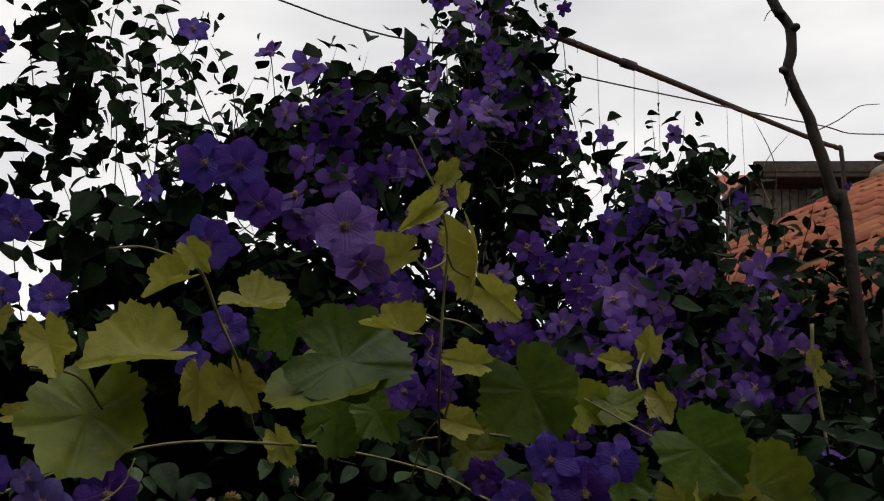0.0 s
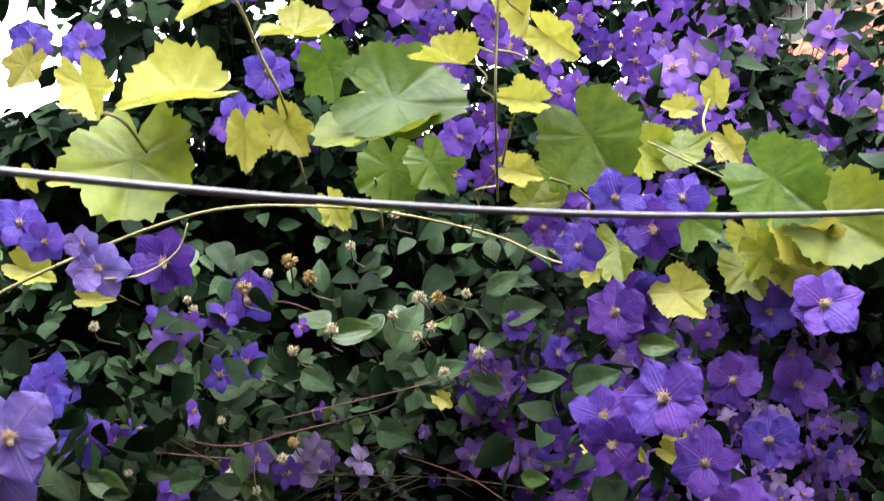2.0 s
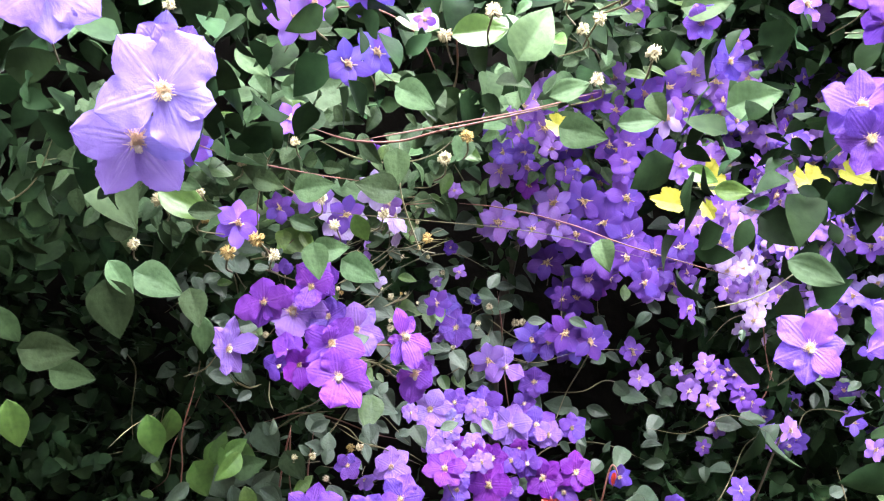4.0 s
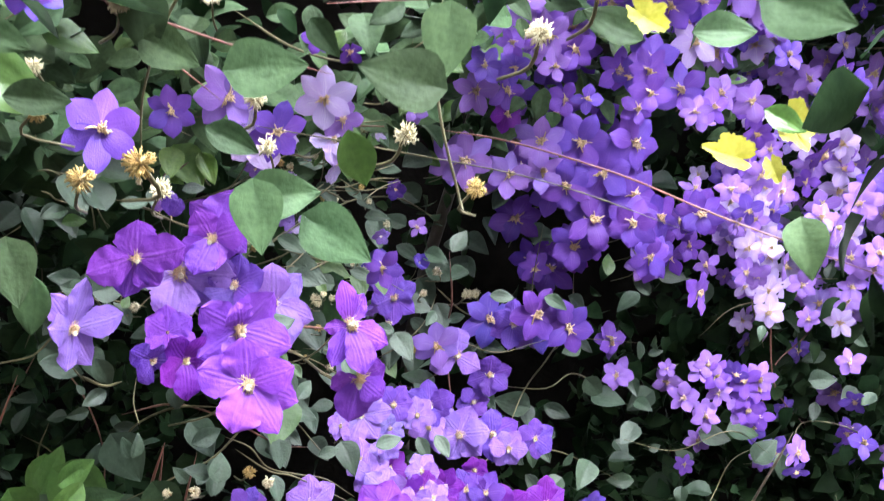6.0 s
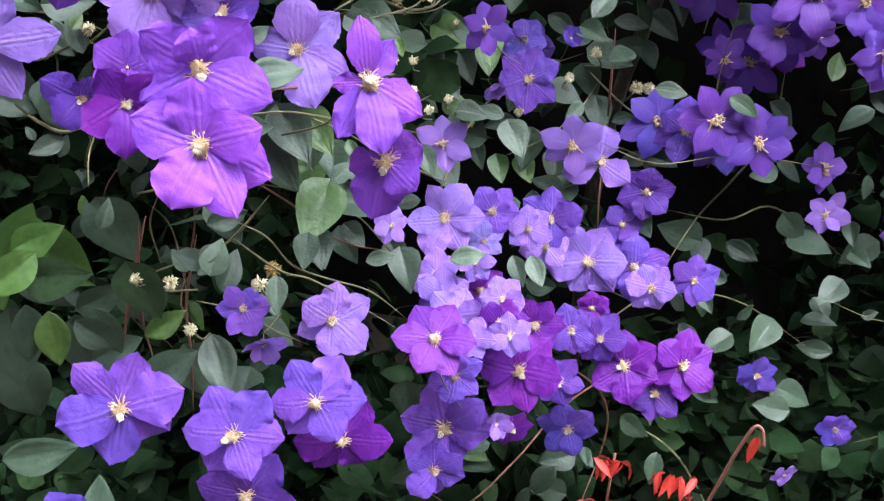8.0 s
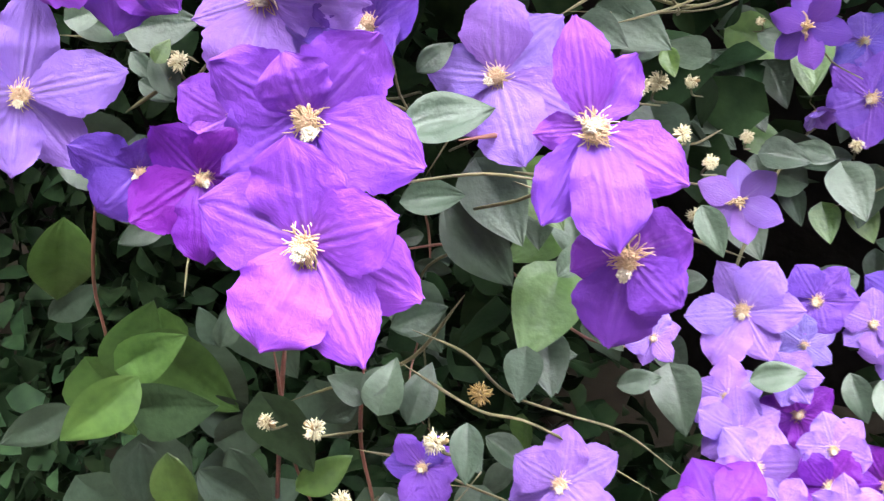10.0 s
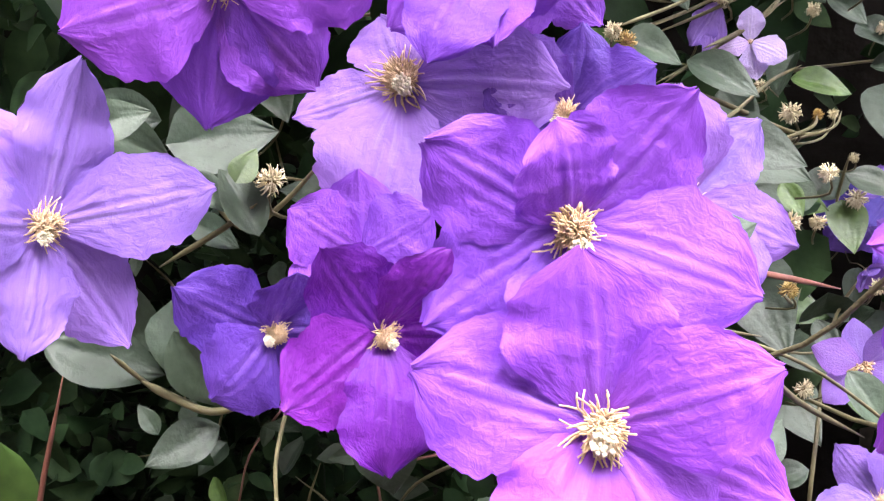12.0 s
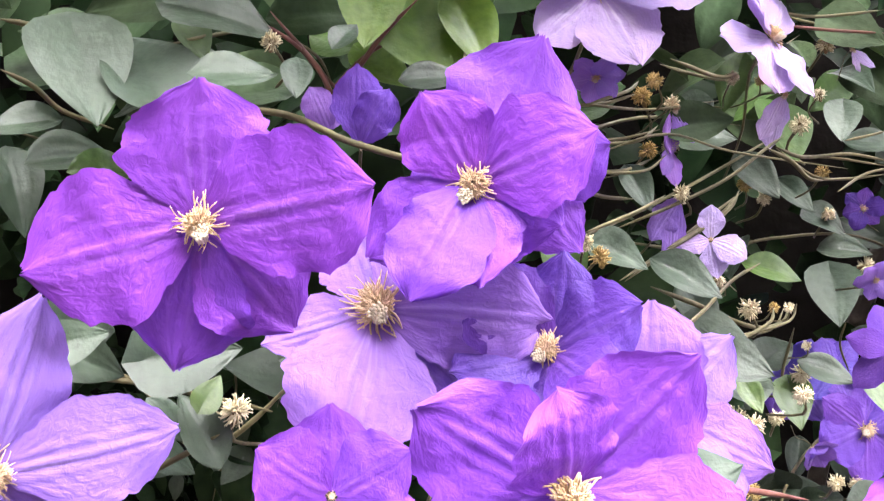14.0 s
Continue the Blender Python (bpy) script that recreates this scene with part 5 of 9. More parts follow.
far_bloom(0.476, 2.920, 0.813, 0.0635, -4, 7, 38, "L")
far_bloom(0.362, 2.941, 0.766, 0.0560, -20, 19, 20, "L")
far_bloom(0.407, 2.986, 0.797, 0.0532, -21, 27, 40, "L")
far_bloom(0.448, 2.993, 0.780, 0.0450, -12, 18, 0, "V")
far_bloom(0.508, 3.015, 0.718, 0.0592, -24, 19, 20, "L")
far_bloom(0.347, 2.987, 0.798, 0.0339, -19, 17, 20, "L")
far_bloom(0.591, 3.107, 0.647, 0.0598, -25, 20, 20, "B")
far_bloom(0.501, 3.061, 0.773, 0.0428, -23, 17, 20, "B")
far_bloom(0.707, 3.210, 0.555, 0.0799, -26, 21, 30, "B")
far_bloom(0.417, 2.980, 0.733, 0.0415, -21, 19, 10, "L")
far_bloom(0.425, 3.018, 0.612, 0.0389, -20, 23, 10, "V")
far_bloom(0.747, 3.381, 1.007, 0.0650, -13, 16, 0, "L")
far_bloom(0.903, 3.458, 0.938, 0.0685, -18, 12, 20, "L")
far_bloom(0.703, 3.353, 0.934, 0.0587, -10, 16, 0, "L")
far_bloom(0.661, 3.375, 1.013, 0.0584, -40, 12, 0, "L")
far_bloom(0.869, 3.456, 0.827, 0.0693, -16, 19, 0, "L")
far_bloom(0.936, 3.592, 1.017, 0.0717, -17, 4, 0, "V")
far_bloom(0.823, 3.445, 0.815, 0.0635, -29, 23, 0, "L")
far_bloom(0.591, 3.323, 0.877, 0.0414, -37, 8, 0, "L")
far_bloom(0.900, 3.346, 0.635, 0.0911, -35, 10, 20, "L")
far_bloom(0.783, 3.322, 0.734, 0.0606, -14, 7, 20, "B")
far_bloom(1.025, 3.436, 0.475, 0.0856, -36, 22, 20, "B")
far_bloom(0.768, 3.330, 0.502, 0.0684, -43, 26, 20, "B")
far_bloom(0.748, 3.237, 1.005, 0.0774, -2, 28, 51, "L")
far_bloom(0.464, 3.106, 1.406, 0.0491, -25, 8, 10, "W")
far_bloom(0.518, 3.062, 1.036, 0.0579, -37, 28, 36, "B")
far_bloom(0.449, 3.020, 1.104, 0.0479, -34, 11, 5, "L")
far_bloom(0.902, 3.241, 0.928, 0.0627, -35, 34, 40, "W")
far_bloom(0.570, 3.235, 1.432, 0.0608, -41, 14, 13, "P")
far_bloom(0.563, 3.098, 1.443, 0.0638, -27, 14, 37, "P")
far_bloom(0.591, 3.061, 1.350, 0.0578, 3, 5, 57, "P")
far_bloom(0.785, 3.201, 0.950, 0.0520, -26, 30, 13, "L")
far_bloom(0.684, 3.240, 1.022, 0.0714, -7, 32, 29, "P")
far_bloom(0.740, 3.141, 1.268, 0.0584, -39, 27, 35, "L")
far_bloom(0.829, 3.238, 0.933, 0.0538, -34, 20, 30, "P")
far_bloom(0.550, 3.182, 1.359, 0.0554, -29, 14, 15, "P")
far_bloom(0.482, 3.179, 1.391, 0.0510, -36, 6, 48, "L")
far_bloom(0.737, 3.075, 1.166, 0.0586, -3, 18, 34, "L")
far_bloom(0.475, 3.028, 1.407, 0.0674, -28, 11, 3, "L")
far_bloom(0.843, 3.226, 1.131, 0.0555, -39, 18, 13, "B")
far_bloom(0.533, 3.124, 0.953, 0.0571, 3, 18, 20, "L")
far_bloom(0.608, 3.087, 1.038, 0.0613, 0, 8, 15, "B")
far_bloom(0.788, 3.236, 1.145, 0.0568, -35, 19, 30, "L")
far_bloom(0.563, 3.035, 1.150, 0.0591, -10, 24, 15, "L")
far_bloom(0.648, 3.085, 1.254, 0.0663, -31, 34, 28, "L")
far_bloom(0.697, 3.061, 0.913, 0.0579, -21, 28, 0, "L")
far_bloom(0.528, 3.135, 1.288, 0.0548, -27, 24, 53, "L")
far_bloom(0.787, 3.214, 0.957, 0.0630, 3, 33, 7, "L")
far_bloom(0.667, 3.212, 1.139, 0.0551, -30, 7, 25, "L")
far_bloom(0.718, 3.235, 1.211, 0.0697, -29, 21, 20, "B")
far_bloom(0.657, 3.065, 1.309, 0.0735, -13, 10, 10, "L")
far_bloom(0.723, 3.247, 1.355, 0.0721, -36, 31, 42, "W")
far_bloom(0.592, 3.101, 1.141, 0.0590, -15, 12, 4, "P")
far_bloom(0.647, 3.084, 1.455, 0.0562, -1, 25, 16, "B")
far_bloom(0.660, 3.089, 0.898, 0.0649, -17, 15, 1, "P")
far_bloom(0.688, 3.116, 0.895, 0.0743, -21, 9, 35, "L")
far_bloom(0.523, 3.051, 1.183, 0.0506, -27, 31, 47, "P")
far_bloom(0.421, 3.161, 1.368, 0.0624, -28, 31, 32, "L")
far_bloom(0.623, 3.133, 1.208, 0.0763, 3, 16, 47, "L")
far_bloom(0.786, 3.080, 0.940, 0.0665, -20, 17, 48, "P")
far_bloom(0.533, 3.048, 1.290, 0.0576, -32, 6, 42, "L")
far_bloom(0.489, 3.149, 1.215, 0.0611, 1, 28, 41, "W")
far_bloom(0.561, 3.247, 1.285, 0.0542, -20, 34, 41, "P")
far_bloom(0.721, 3.226, 0.926, 0.0803, -6, 14, 40, "L")
far_bloom(0.606, 3.142, 1.260, 0.0559, -27, 25, 19, "L")
far_bloom(0.674, 3.147, 1.383, 0.0470, 0, 21, 29, "P")
far_bloom(0.496, 3.152, 0.984, 0.0615, -2, 30, 37, "L")
far_bloom(0.681, 3.227, 1.041, 0.0738, -3, 6, 15, "L")
far_bloom(0.717, 3.086, 1.067, 0.0604, 0, 9, 35, "L")
far_bloom(0.588, 3.096, 1.141, 0.0612, -23, 21, 38, "L")
far_bloom(0.444, 3.040, 1.034, 0.0527, -11, 5, 55, "P")
far_bloom(0.782, 3.181, 0.867, 0.0834, -38, 8, 2, "L")
far_bloom(0.750, 3.226, 0.954, 0.0554, -9, 18, 36, "P")
far_bloom(0.423, 3.035, 1.333, 0.0649, -42, 8, 37, "W")
far_bloom(0.531, 3.152, 1.401, 0.0479, -1, 9, 32, "B")
far_bloom(0.565, 3.133, 1.269, 0.0642, 0, 9, 14, "L")
far_bloom(0.527, 3.087, 1.125, 0.0658, -31, 21, 14, "W")
far_bloom(0.516, 3.051, 1.027, 0.0607, -1, 18, 29, "W")
far_bloom(0.512, 3.099, 1.368, 0.0455, -40, 8, 37, "L")
far_bloom(0.607, 3.131, 1.317, 0.0721, -39, 20, 42, "L")
far_bloom(0.670, 3.237, 1.226, 0.0766, -10, 11, 9, "B")
far_bloom(0.728, 3.164, 0.971, 0.0544, -3, 13, 10, "L")
far_bloom(0.764, 3.107, 1.060, 0.0724, -12, 29, 25, "L")
far_bloom(0.648, 3.156, 0.948, 0.0656, -7, 16, 17, "W")
far_bloom(0.380, 3.029, 1.407, 0.0478, -11, 15, 35, "L")
far_bloom(0.617, 3.232, 1.272, 0.0782, -21, 7, 59, "L")
far_bloom(0.449, 3.109, 1.346, 0.0556, -37, 12, 55, "L")
far_bloom(0.469, 3.074, 1.348, 0.0523, 0, 15, 11, "L")
far_bloom(0.602, 3.025, 1.283, 0.0458, -21, 33, 41, "L")
bloom(0.020, 2.980, 1.359, 0.0858, 0, -6, 2, "L")
bloom(0.062, 2.980, 1.381, 0.0860, 5, -7, 35, "L")
bloom(0.101, 2.980, 1.356, 0.0780, -3, -7, 26, "P")
bloom(0.146, 2.980, 1.390, 0.0867, -25, -8, 44, "P")
bloom(0.184, 2.980, 1.407, 0.0781, -17, -1, 58, "L")
bloom(0.294, 2.980, 1.389, 0.0792, -5, -3, 25, "V")
bloom(0.249, 2.980, 1.376, 0.0790, -21, -4, 1, "V")
bloom(0.345, 2.980, 1.417, 0.1058, -19, 4, 59, "L")
bloom(0.391, 2.980, 1.400, 0.0977, -15, 5, 35, "L")
bloom(0.295, 2.980, 1.328, 0.0843, 1, -1, 21, "W")
bloom(0.086, 2.980, 1.307, 0.0783, -1, -5, 38, "L")
far_bloom(0.011, 2.980, 1.225, 0.0698, 5, 10, 47, "V")
far_bloom(0.016, 2.980, 1.190, 0.0614, 7, 6, 38, "M")
bloom(0.216, 3.050, 1.042, 0.0759, -8, 10, 46, "V")
far_bloom(0.174, 3.050, 0.960, 0.0668, -9, 10, 55, "M")
far_bloom(0.210, 3.050, 0.983, 0.0573, -3, 15, 51, "D")
bloom(0.308, 3.050, 1.000, 0.0866, -6, 13, 19, "V")
bloom(0.305, 3.050, 0.960, 0.0773, -6, 12, 14, "L")
far_bloom(0.349, 3.050, 0.973, 0.0678, -30, 4, 16, "D")
far_bloom(0.118, 3.050, 0.937, 0.0571, -1, 17, 47, "D")
far_bloom(0.354, 3.050, 1.033, 0.0674, -10, 9, 30, "V")
far_bloom(0.376, 3.050, 0.995, 0.0581, 2, 4, 56, "D")
bloom(0.123, 3.050, 0.827, 0.0723, 0, 12, 58, "V")
far_bloom(0.153, 3.050, 0.859, 0.0674, 0, 8, 56, "V")
bloom(-0.180, 2.750, 0.999, 0.0572, -16, 13, 52, "V")
bloom(-0.206, 2.750, 0.876, 0.0619, 0, 14, 45, "L")
far_bloom(-0.140, 2.750, 1.057, 0.0304, -10, 3, 1, "L")
far_bloom(0.265, 3.050, 0.825, 0.0586, 2, 17, 48, "V")
far_bloom(0.290, 3.050, 0.764, 0.0592, -21, 7, 49, "L")
# upper face, behind the vine shoots
far_bloom(0.439, 3.094, 1.135, 0.0521, -22, 11, 30, "L")
far_bloom(0.670, 3.005, 1.257, 0.0580, -23, 3, 46, "V")
far_bloom(0.427, 3.126, 1.409, 0.0447, -17, 2, 1, "W")
far_bloom(0.468, 3.158, 1.100, 0.0617, -7, 11, 32, "B")
far_bloom(0.787, 3.135, 1.137, 0.0616, -30, -2, 5, "W")
far_bloom(0.757, 3.145, 1.220, 0.0563, -7, 5, 13, "L")
far_bloom(0.437, 3.193, 1.095, 0.0407, -21, 5, 53, "W")
far_bloom(0.535, 3.095, 1.201, 0.0450, -23, 6, 43, "L")
far_bloom(0.533, 2.972, 1.250, 0.0528, -20, -2, 50, "L")
far_bloom(0.521, 3.176, 1.003, 0.0627, -28, 5, 32, "V")
far_bloom(0.705, 3.118, 1.414, 0.0506, -15, -3, 51, "B")
far_bloom(0.461, 3.073, 1.043, 0.0586, -20, 9, 27, "L")
far_bloom(0.719, 3.095, 1.240, 0.0451, -10, 5, 20, "L")
far_bloom(0.412, 3.248, 1.367, 0.0568, -23, 1, 56, "B")
far_bloom(0.341, 3.107, 1.374, 0.0494, -9, -5, 14, "V")
far_bloom(0.540, 3.004, 1.212, 0.0494, -1, 7, 57, "L")
far_bloom(0.676, 3.179, 1.077, 0.0481, -3, 6, 3, "L")
far_bloom(0.383, 3.002, 1.345, 0.0544, -11, -5, 59, "B")
far_bloom(0.584, 3.220, 1.129, 0.0576, -24, 4, 17, "L")
far_bloom(0.574, 3.127, 1.010, 0.0632, -12, 11, 33, "L")
far_bloom(0.598, 3.213, 1.268, 0.0452, -33, -3, 7, "L")
far_bloom(0.609, 3.172, 1.246, 0.0486, -29, 5, 57, "W")
far_bloom(0.597, 3.037, 1.412, 0.0407, -28, 0, 7, "B")
far_bloom(0.471, 3.144, 1.254, 0.0588, -30, 0, 31, "L")
far_bloom(0.707, 3.026, 1.147, 0.0479, -9, -3, 12, "V")
far_bloom(0.782, 3.220, 1.240, 0.0655, -5, 5, 17, "L")
far_bloom(0.684, 3.078, 1.077, 0.0526, -23, 12, 39, "V")
far_bloom(0.717, 3.127, 1.246, 0.0411, -15, 0, 9, "L")
far_bloom(0.687, 3.236, 1.434, 0.0568, -22, -3, 20, "W")
far_bloom(0.518, 3.237, 1.279, 0.0454, 0, 1, 42, "B")
far_bloom(0.514, 3.222, 1.246, 0.0639, -27, -1, 6, "L")
far_bloom(0.431, 3.143, 1.249, 0.0414, -9, 0, 12, "L")
far_bloom(0.339, 3.041, 1.357, 0.0404, -27, 0, 55, "L")
far_bloom(0.492, 3.004, 1.075, 0.0500, -23, 4, 15, "B")
far_bloom(0.476, 3.131, 1.108, 0.0567, -5, 0, 41, "V")
far_bloom(0.621, 2.952, 1.142, 0.0529, -16, 8, 9, "B")
far_bloom(0.745, 3.206, 1.274, 0.0543, -25, 6, 5, "L")
far_bloom(0.405, 2.963, 1.152, 0.0408, -18, 0, 45, "B")
far_bloom(0.489, 3.195, 1.106, 0.0648, -10, 0, 32, "V")
far_bloom(0.479, 2.968, 1.205, 0.0463, -3, -4, 56, "V")
far_bloom(0.196, 2.915, 1.223, 0.0587, -2, 5, 15, "V")
far_bloom(0.162, 2.859, 1.348, 0.0637, -26, -5, 6, "V")
far_bloom(0.023, 2.826, 1.315, 0.0714, -11, -3, 28, "L")
far_bloom(0.173, 2.957, 1.273, 0.0742, 0, -5, 7, "V")
far_bloom(0.118, 2.876, 1.368, 0.0646, -21, 0, 46, "V")
far_bloom(0.082, 2.814, 1.238, 0.0477, 0, 5, 2, "B")
far_bloom(-0.067, 2.871, 1.309, 0.0619, -3, -5, 26, "B")
far_bloom(0.071, 2.883, 1.329, 0.0578, -27, 6, 43, "L")
far_bloom(-0.064, 2.901, 1.323, 0.0571, -15, 0, 39, "V")
far_bloom(0.201, 2.910, 1.280, 0.0709, -1, 0, 5, "V")
far_bloom(0.188, 2.948, 1.266, 0.0575, -20, 4, 55, "B")
far_bloom(0.034, 2.917, 1.301, 0.0629, 0, -4, 47, "L")
far_bloom(-0.018, 2.917, 1.323, 0.0720, -9, 0, 7, "L")
far_bloom(0.122, 2.952, 1.357, 0.0581, -11, 3, 29, "B")
far_bloom(0.268, 2.875, 1.231, 0.0536, -26, 2, 33, "L")
far_bloom(0.033, 2.822, 1.276, 0.0505, 7, 1, 4, "L")
far_bloom(0.013, 2.833, 1.323, 0.0677, 4, -5, 35, "V")
far_bloom(-0.010, 2.867, 1.266, 0.0542, 4, 1, 51, "B")
far_bloom(0.069, 2.852, 1.300, 0.0631, -7, -3, 38, "V")
far_bloom(0.178, 2.956, 1.274, 0.0534, -23, -5, 4, "V")
far_bloom(-0.049, 2.916, 1.224, 0.0744, 1, 7, 31, "L")
far_bloom(-0.049, 2.876, 1.264, 0.0575, -11, 7, 51, "B")
far_bloom(-0.020, 2.824, 1.355, 0.0587, -14, -2, 6, "L")
far_bloom(-0.026, 2.835, 1.301, 0.0454, -3, 8, 57, "V")
far_bloom(0.173, 2.817, 1.255, 0.0607, -10, 4, 32, "V")
far_bloom(0.077, 2.896, 1.227, 0.0552, -7, 5, 2, "V")
far_bloom(-0.131, 2.843, 1.984, 0.0844, 6, -12, 26, "V")
far_bloom(-0.193, 2.909, 2.007, 0.0765, 8, -10, 11, "B")
far_bloom(-0.138, 2.928, 2.078, 0.0737, 21, -9, 26, "B")
far_bloom(-0.107, 2.898, 2.022, 0.0696, 1, -12, 57, "V")
far_bloom(-0.092, 2.757, 1.920, 0.0522, -4, -10, 27, "V")
far_bloom(-0.106, 2.868, 1.946, 0.0643, 17, -5, 10, "V")
far_bloom(-0.123, 2.882, 1.975, 0.0708, 20, -9, 29, "V")
far_bloom(-0.098, 2.936, 2.027, 0.0743, 18, -10, 58, "B")
far_bloom(-0.076, 2.808, 2.020, 0.0591, 19, -9, 7, "B")
far_bloom(-0.103, 2.808, 2.059, 0.0550, 14, -3, 14, "B")
far_bloom(-0.030, 2.792, 1.919, 0.0508, 10, -9, 5, "B")
far_bloom(-0.123, 2.765, 1.896, 0.0637, -13, -12, 5, "V")
far_bloom(-0.063, 2.817, 2.029, 0.0544, -13, 0, 11, "V")
far_bloom(-0.062, 2.770, 2.047, 0.0586, 12, -11, 18, "B")
far_bloom(0.273, 2.757, 1.860, 0.0718, -6, -5, 30, "L")
far_bloom(0.221, 2.893, 1.790, 0.0574, -1, -10, 25, "V")
far_bloom(0.268, 2.959, 1.697, 0.0543, -9, -5, 16, "L")
far_bloom(0.239, 2.818, 1.730, 0.0582, -13, 0, 12, "L")
far_bloom(0.314, 2.764, 1.990, 0.0820, -7, -13, 46, "V")
far_bloom(0.180, 2.816, 1.828, 0.0792, -5, -10, 2, "V")
far_bloom(0.200, 2.880, 1.844, 0.0610, -16, -10, 14, "V")
far_bloom(0.329, 2.950, 2.014, 0.0748, -14, -3, 41, "B")
far_bloom(0.386, 2.973, 1.994, 0.0598, 8, -7, 46, "L")
far_bloom(0.246, 2.982, 2.000, 0.0817, -2, -10, 25, "B")
far_bloom(0.316, 2.724, 1.887, 0.0641, -16, -5, 30, "V")
far_bloom(0.204, 2.772, 2.019, 0.0817, -17, -1, 15, "D")
far_bloom(0.228, 2.788, 1.750, 0.0703, -12, -8, 8, "B")
far_bloom(0.374, 2.844, 1.693, 0.0557, -21, -5, 50, "L")
far_bloom(0.306, 2.761, 1.929, 0.0796, 0, -11, 9, "V")
far_bloom(0.190, 2.714, 1.884, 0.0566, 10, 2, 34, "V")
far_bloom(0.256, 2.809, 1.838, 0.0551, 13, -8, 49, "D")
far_bloom(0.393, 2.875, 1.808, 0.0760, -17, -3, 28, "B")
far_bloom(0.299, 2.807, 1.713, 0.0666, -15, 0, 42, "V")
far_bloom(0.392, 2.845, 2.029, 0.0728, 6, -8, 26, "V")
far_bloom(0.244, 2.864, 1.691, 0.0547, -2, -2, 21, "V")
far_bloom(0.382, 2.938, 1.785, 0.0786, 13, 0, 33, "V")
far_bloom(0.450, 2.968, 1.813, 0.0866, 1, -5, 27, "L")
far_bloom(0.554, 2.754, 1.959, 0.0649, -18, -1, 21, "L")
far_bloom(0.431, 2.773, 1.973, 0.0517, 10, 0, 58, "B")
far_bloom(0.579, 2.847, 1.743, 0.0757, 6, 5, 0, "L")
far_bloom(0.465, 2.938, 1.766, 0.0563, 1, 5, 16, "B")
far_bloom(0.448, 2.989, 1.988, 0.0553, -21, -3, 15, "B")
far_bloom(0.460, 2.814, 1.818, 0.0813, -8, -8, 35, "B")
far_bloom(0.444, 2.880, 1.955, 0.0731, 1, -4, 8, "V")
far_bloom(0.502, 2.832, 1.864, 0.0808, -14, -9, 31, "V")
far_bloom(0.415, 2.979, 1.889, 0.0836, -11, -10, 42, "L")
far_bloom(0.430, 2.784, 1.824, 0.0602, -17, -4, 40, "L")
far_bloom(0.417, 2.766, 1.741, 0.0507, 5, -7, 22, "V")
far_bloom(0.573, 2.981, 1.973, 0.0711, 3, -13, 53, "L")
far_bloom(0.453, 2.929, 1.856, 0.0769, -12, -3, 40, "L")
far_bloom(0.431, 2.902, 1.768, 0.0623, 11, -9, 19, "V")
far_bloom(0.469, 2.755, 1.891, 0.0747, 10, -5, 5, "L")
far_bloom(0.443, 2.817, 1.933, 0.0763, -20, -2, 40, "L")
far_bloom(0.519, 2.777, 1.714, 0.0532, 8, -5, 11, "V")
far_bloom(0.578, 2.869, 1.798, 0.0583, 5, -9, 10, "L")
far_bloom(0.498, 2.759, 1.774, 0.0665, -1, -7, 21, "L")
far_bloom(0.642, 2.756, 1.852, 0.0766, -17, -7, 50, "L")
far_bloom(0.624, 2.626, 1.728, 0.0782, -23, 2, 14, "V")
far_bloom(0.646, 2.873, 1.836, 0.0785, -14, 0, 11, "V")
far_bloom(0.711, 2.846, 1.777, 0.0732, -1, -3, 50, "P")
far_bloom(0.688, 2.817, 1.775, 0.0624, -17, -2, 46, "L")
far_bloom(0.663, 2.893, 1.714, 0.0916, 8, -8, 49, "P")
far_bloom(0.636, 2.751, 1.755, 0.0545, 2, -5, 28, "L")
far_bloom(0.666, 2.746, 1.797, 0.0785, 6, -2, 26, "L")
far_bloom(0.592, 2.611, 1.710, 0.0633, 5, 1, 17, "P")
far_bloom(0.749, 2.900, 1.707, 0.0739, -26, -8, 13, "V")
far_bloom(0.712, 2.626, 1.797, 0.0791, -27, -3, 32, "L")
far_bloom(0.672, 2.768, 1.796, 0.0814, -11, 0, 41, "L")
far_bloom(0.663, 2.694, 1.718, 0.0700, -22, -8, 32, "V")
far_bloom(0.732, 2.691, 1.708, 0.0712, 7, -1, 48, "L")
far_bloom(0.727, 2.660, 1.792, 0.0689, 4, 0, 46, "L")
far_bloom(0.716, 2.891, 1.793, 0.0584, 3, 3, 41, "V")
far_bloom(0.471, 3.019, 2.019, 0.0581, 10, -6, 28, "V")
far_bloom(0.432, 3.191, 2.111, 0.0702, 1, -12, 10, "B")
far_bloom(0.446, 3.087, 2.097, 0.0600, -13, -8, 51, "B")
far_bloom(0.469, 3.006, 2.124, 0.0650, 1, -15, 22, "B")
far_bloom(0.419, 3.039, 2.051, 0.0563, -22, -14, 55, "V")
far_bloom(0.407, 3.049, 2.115, 0.0739, -19, -3, 18, "B")
far_bloom(0.425, 3.102, 2.069, 0.0603, 4, -5, 26, "B")
far_bloom(0.492, 3.005, 2.050, 0.0761, -6, -12, 8, "L")
far_bloom(0.018, 2.561, 1.817, 0.0543, -4, -11, 2, "D")
far_bloom(0.037, 2.757, 1.740, 0.0725, 2, -8, 37, "D")
far_bloom(0.137, 2.554, 1.785, 0.0585, 6, -6, 25, "B")
far_bloom(0.135, 2.558, 1.901, 0.0693, -10, 1, 34, "V")
far_bloom(-0.048, 2.578, 1.901, 0.0693, -2, -7, 4, "V")
far_bloom(0.013, 2.711, 1.712, 0.0691, -10, -2, 16, "D")
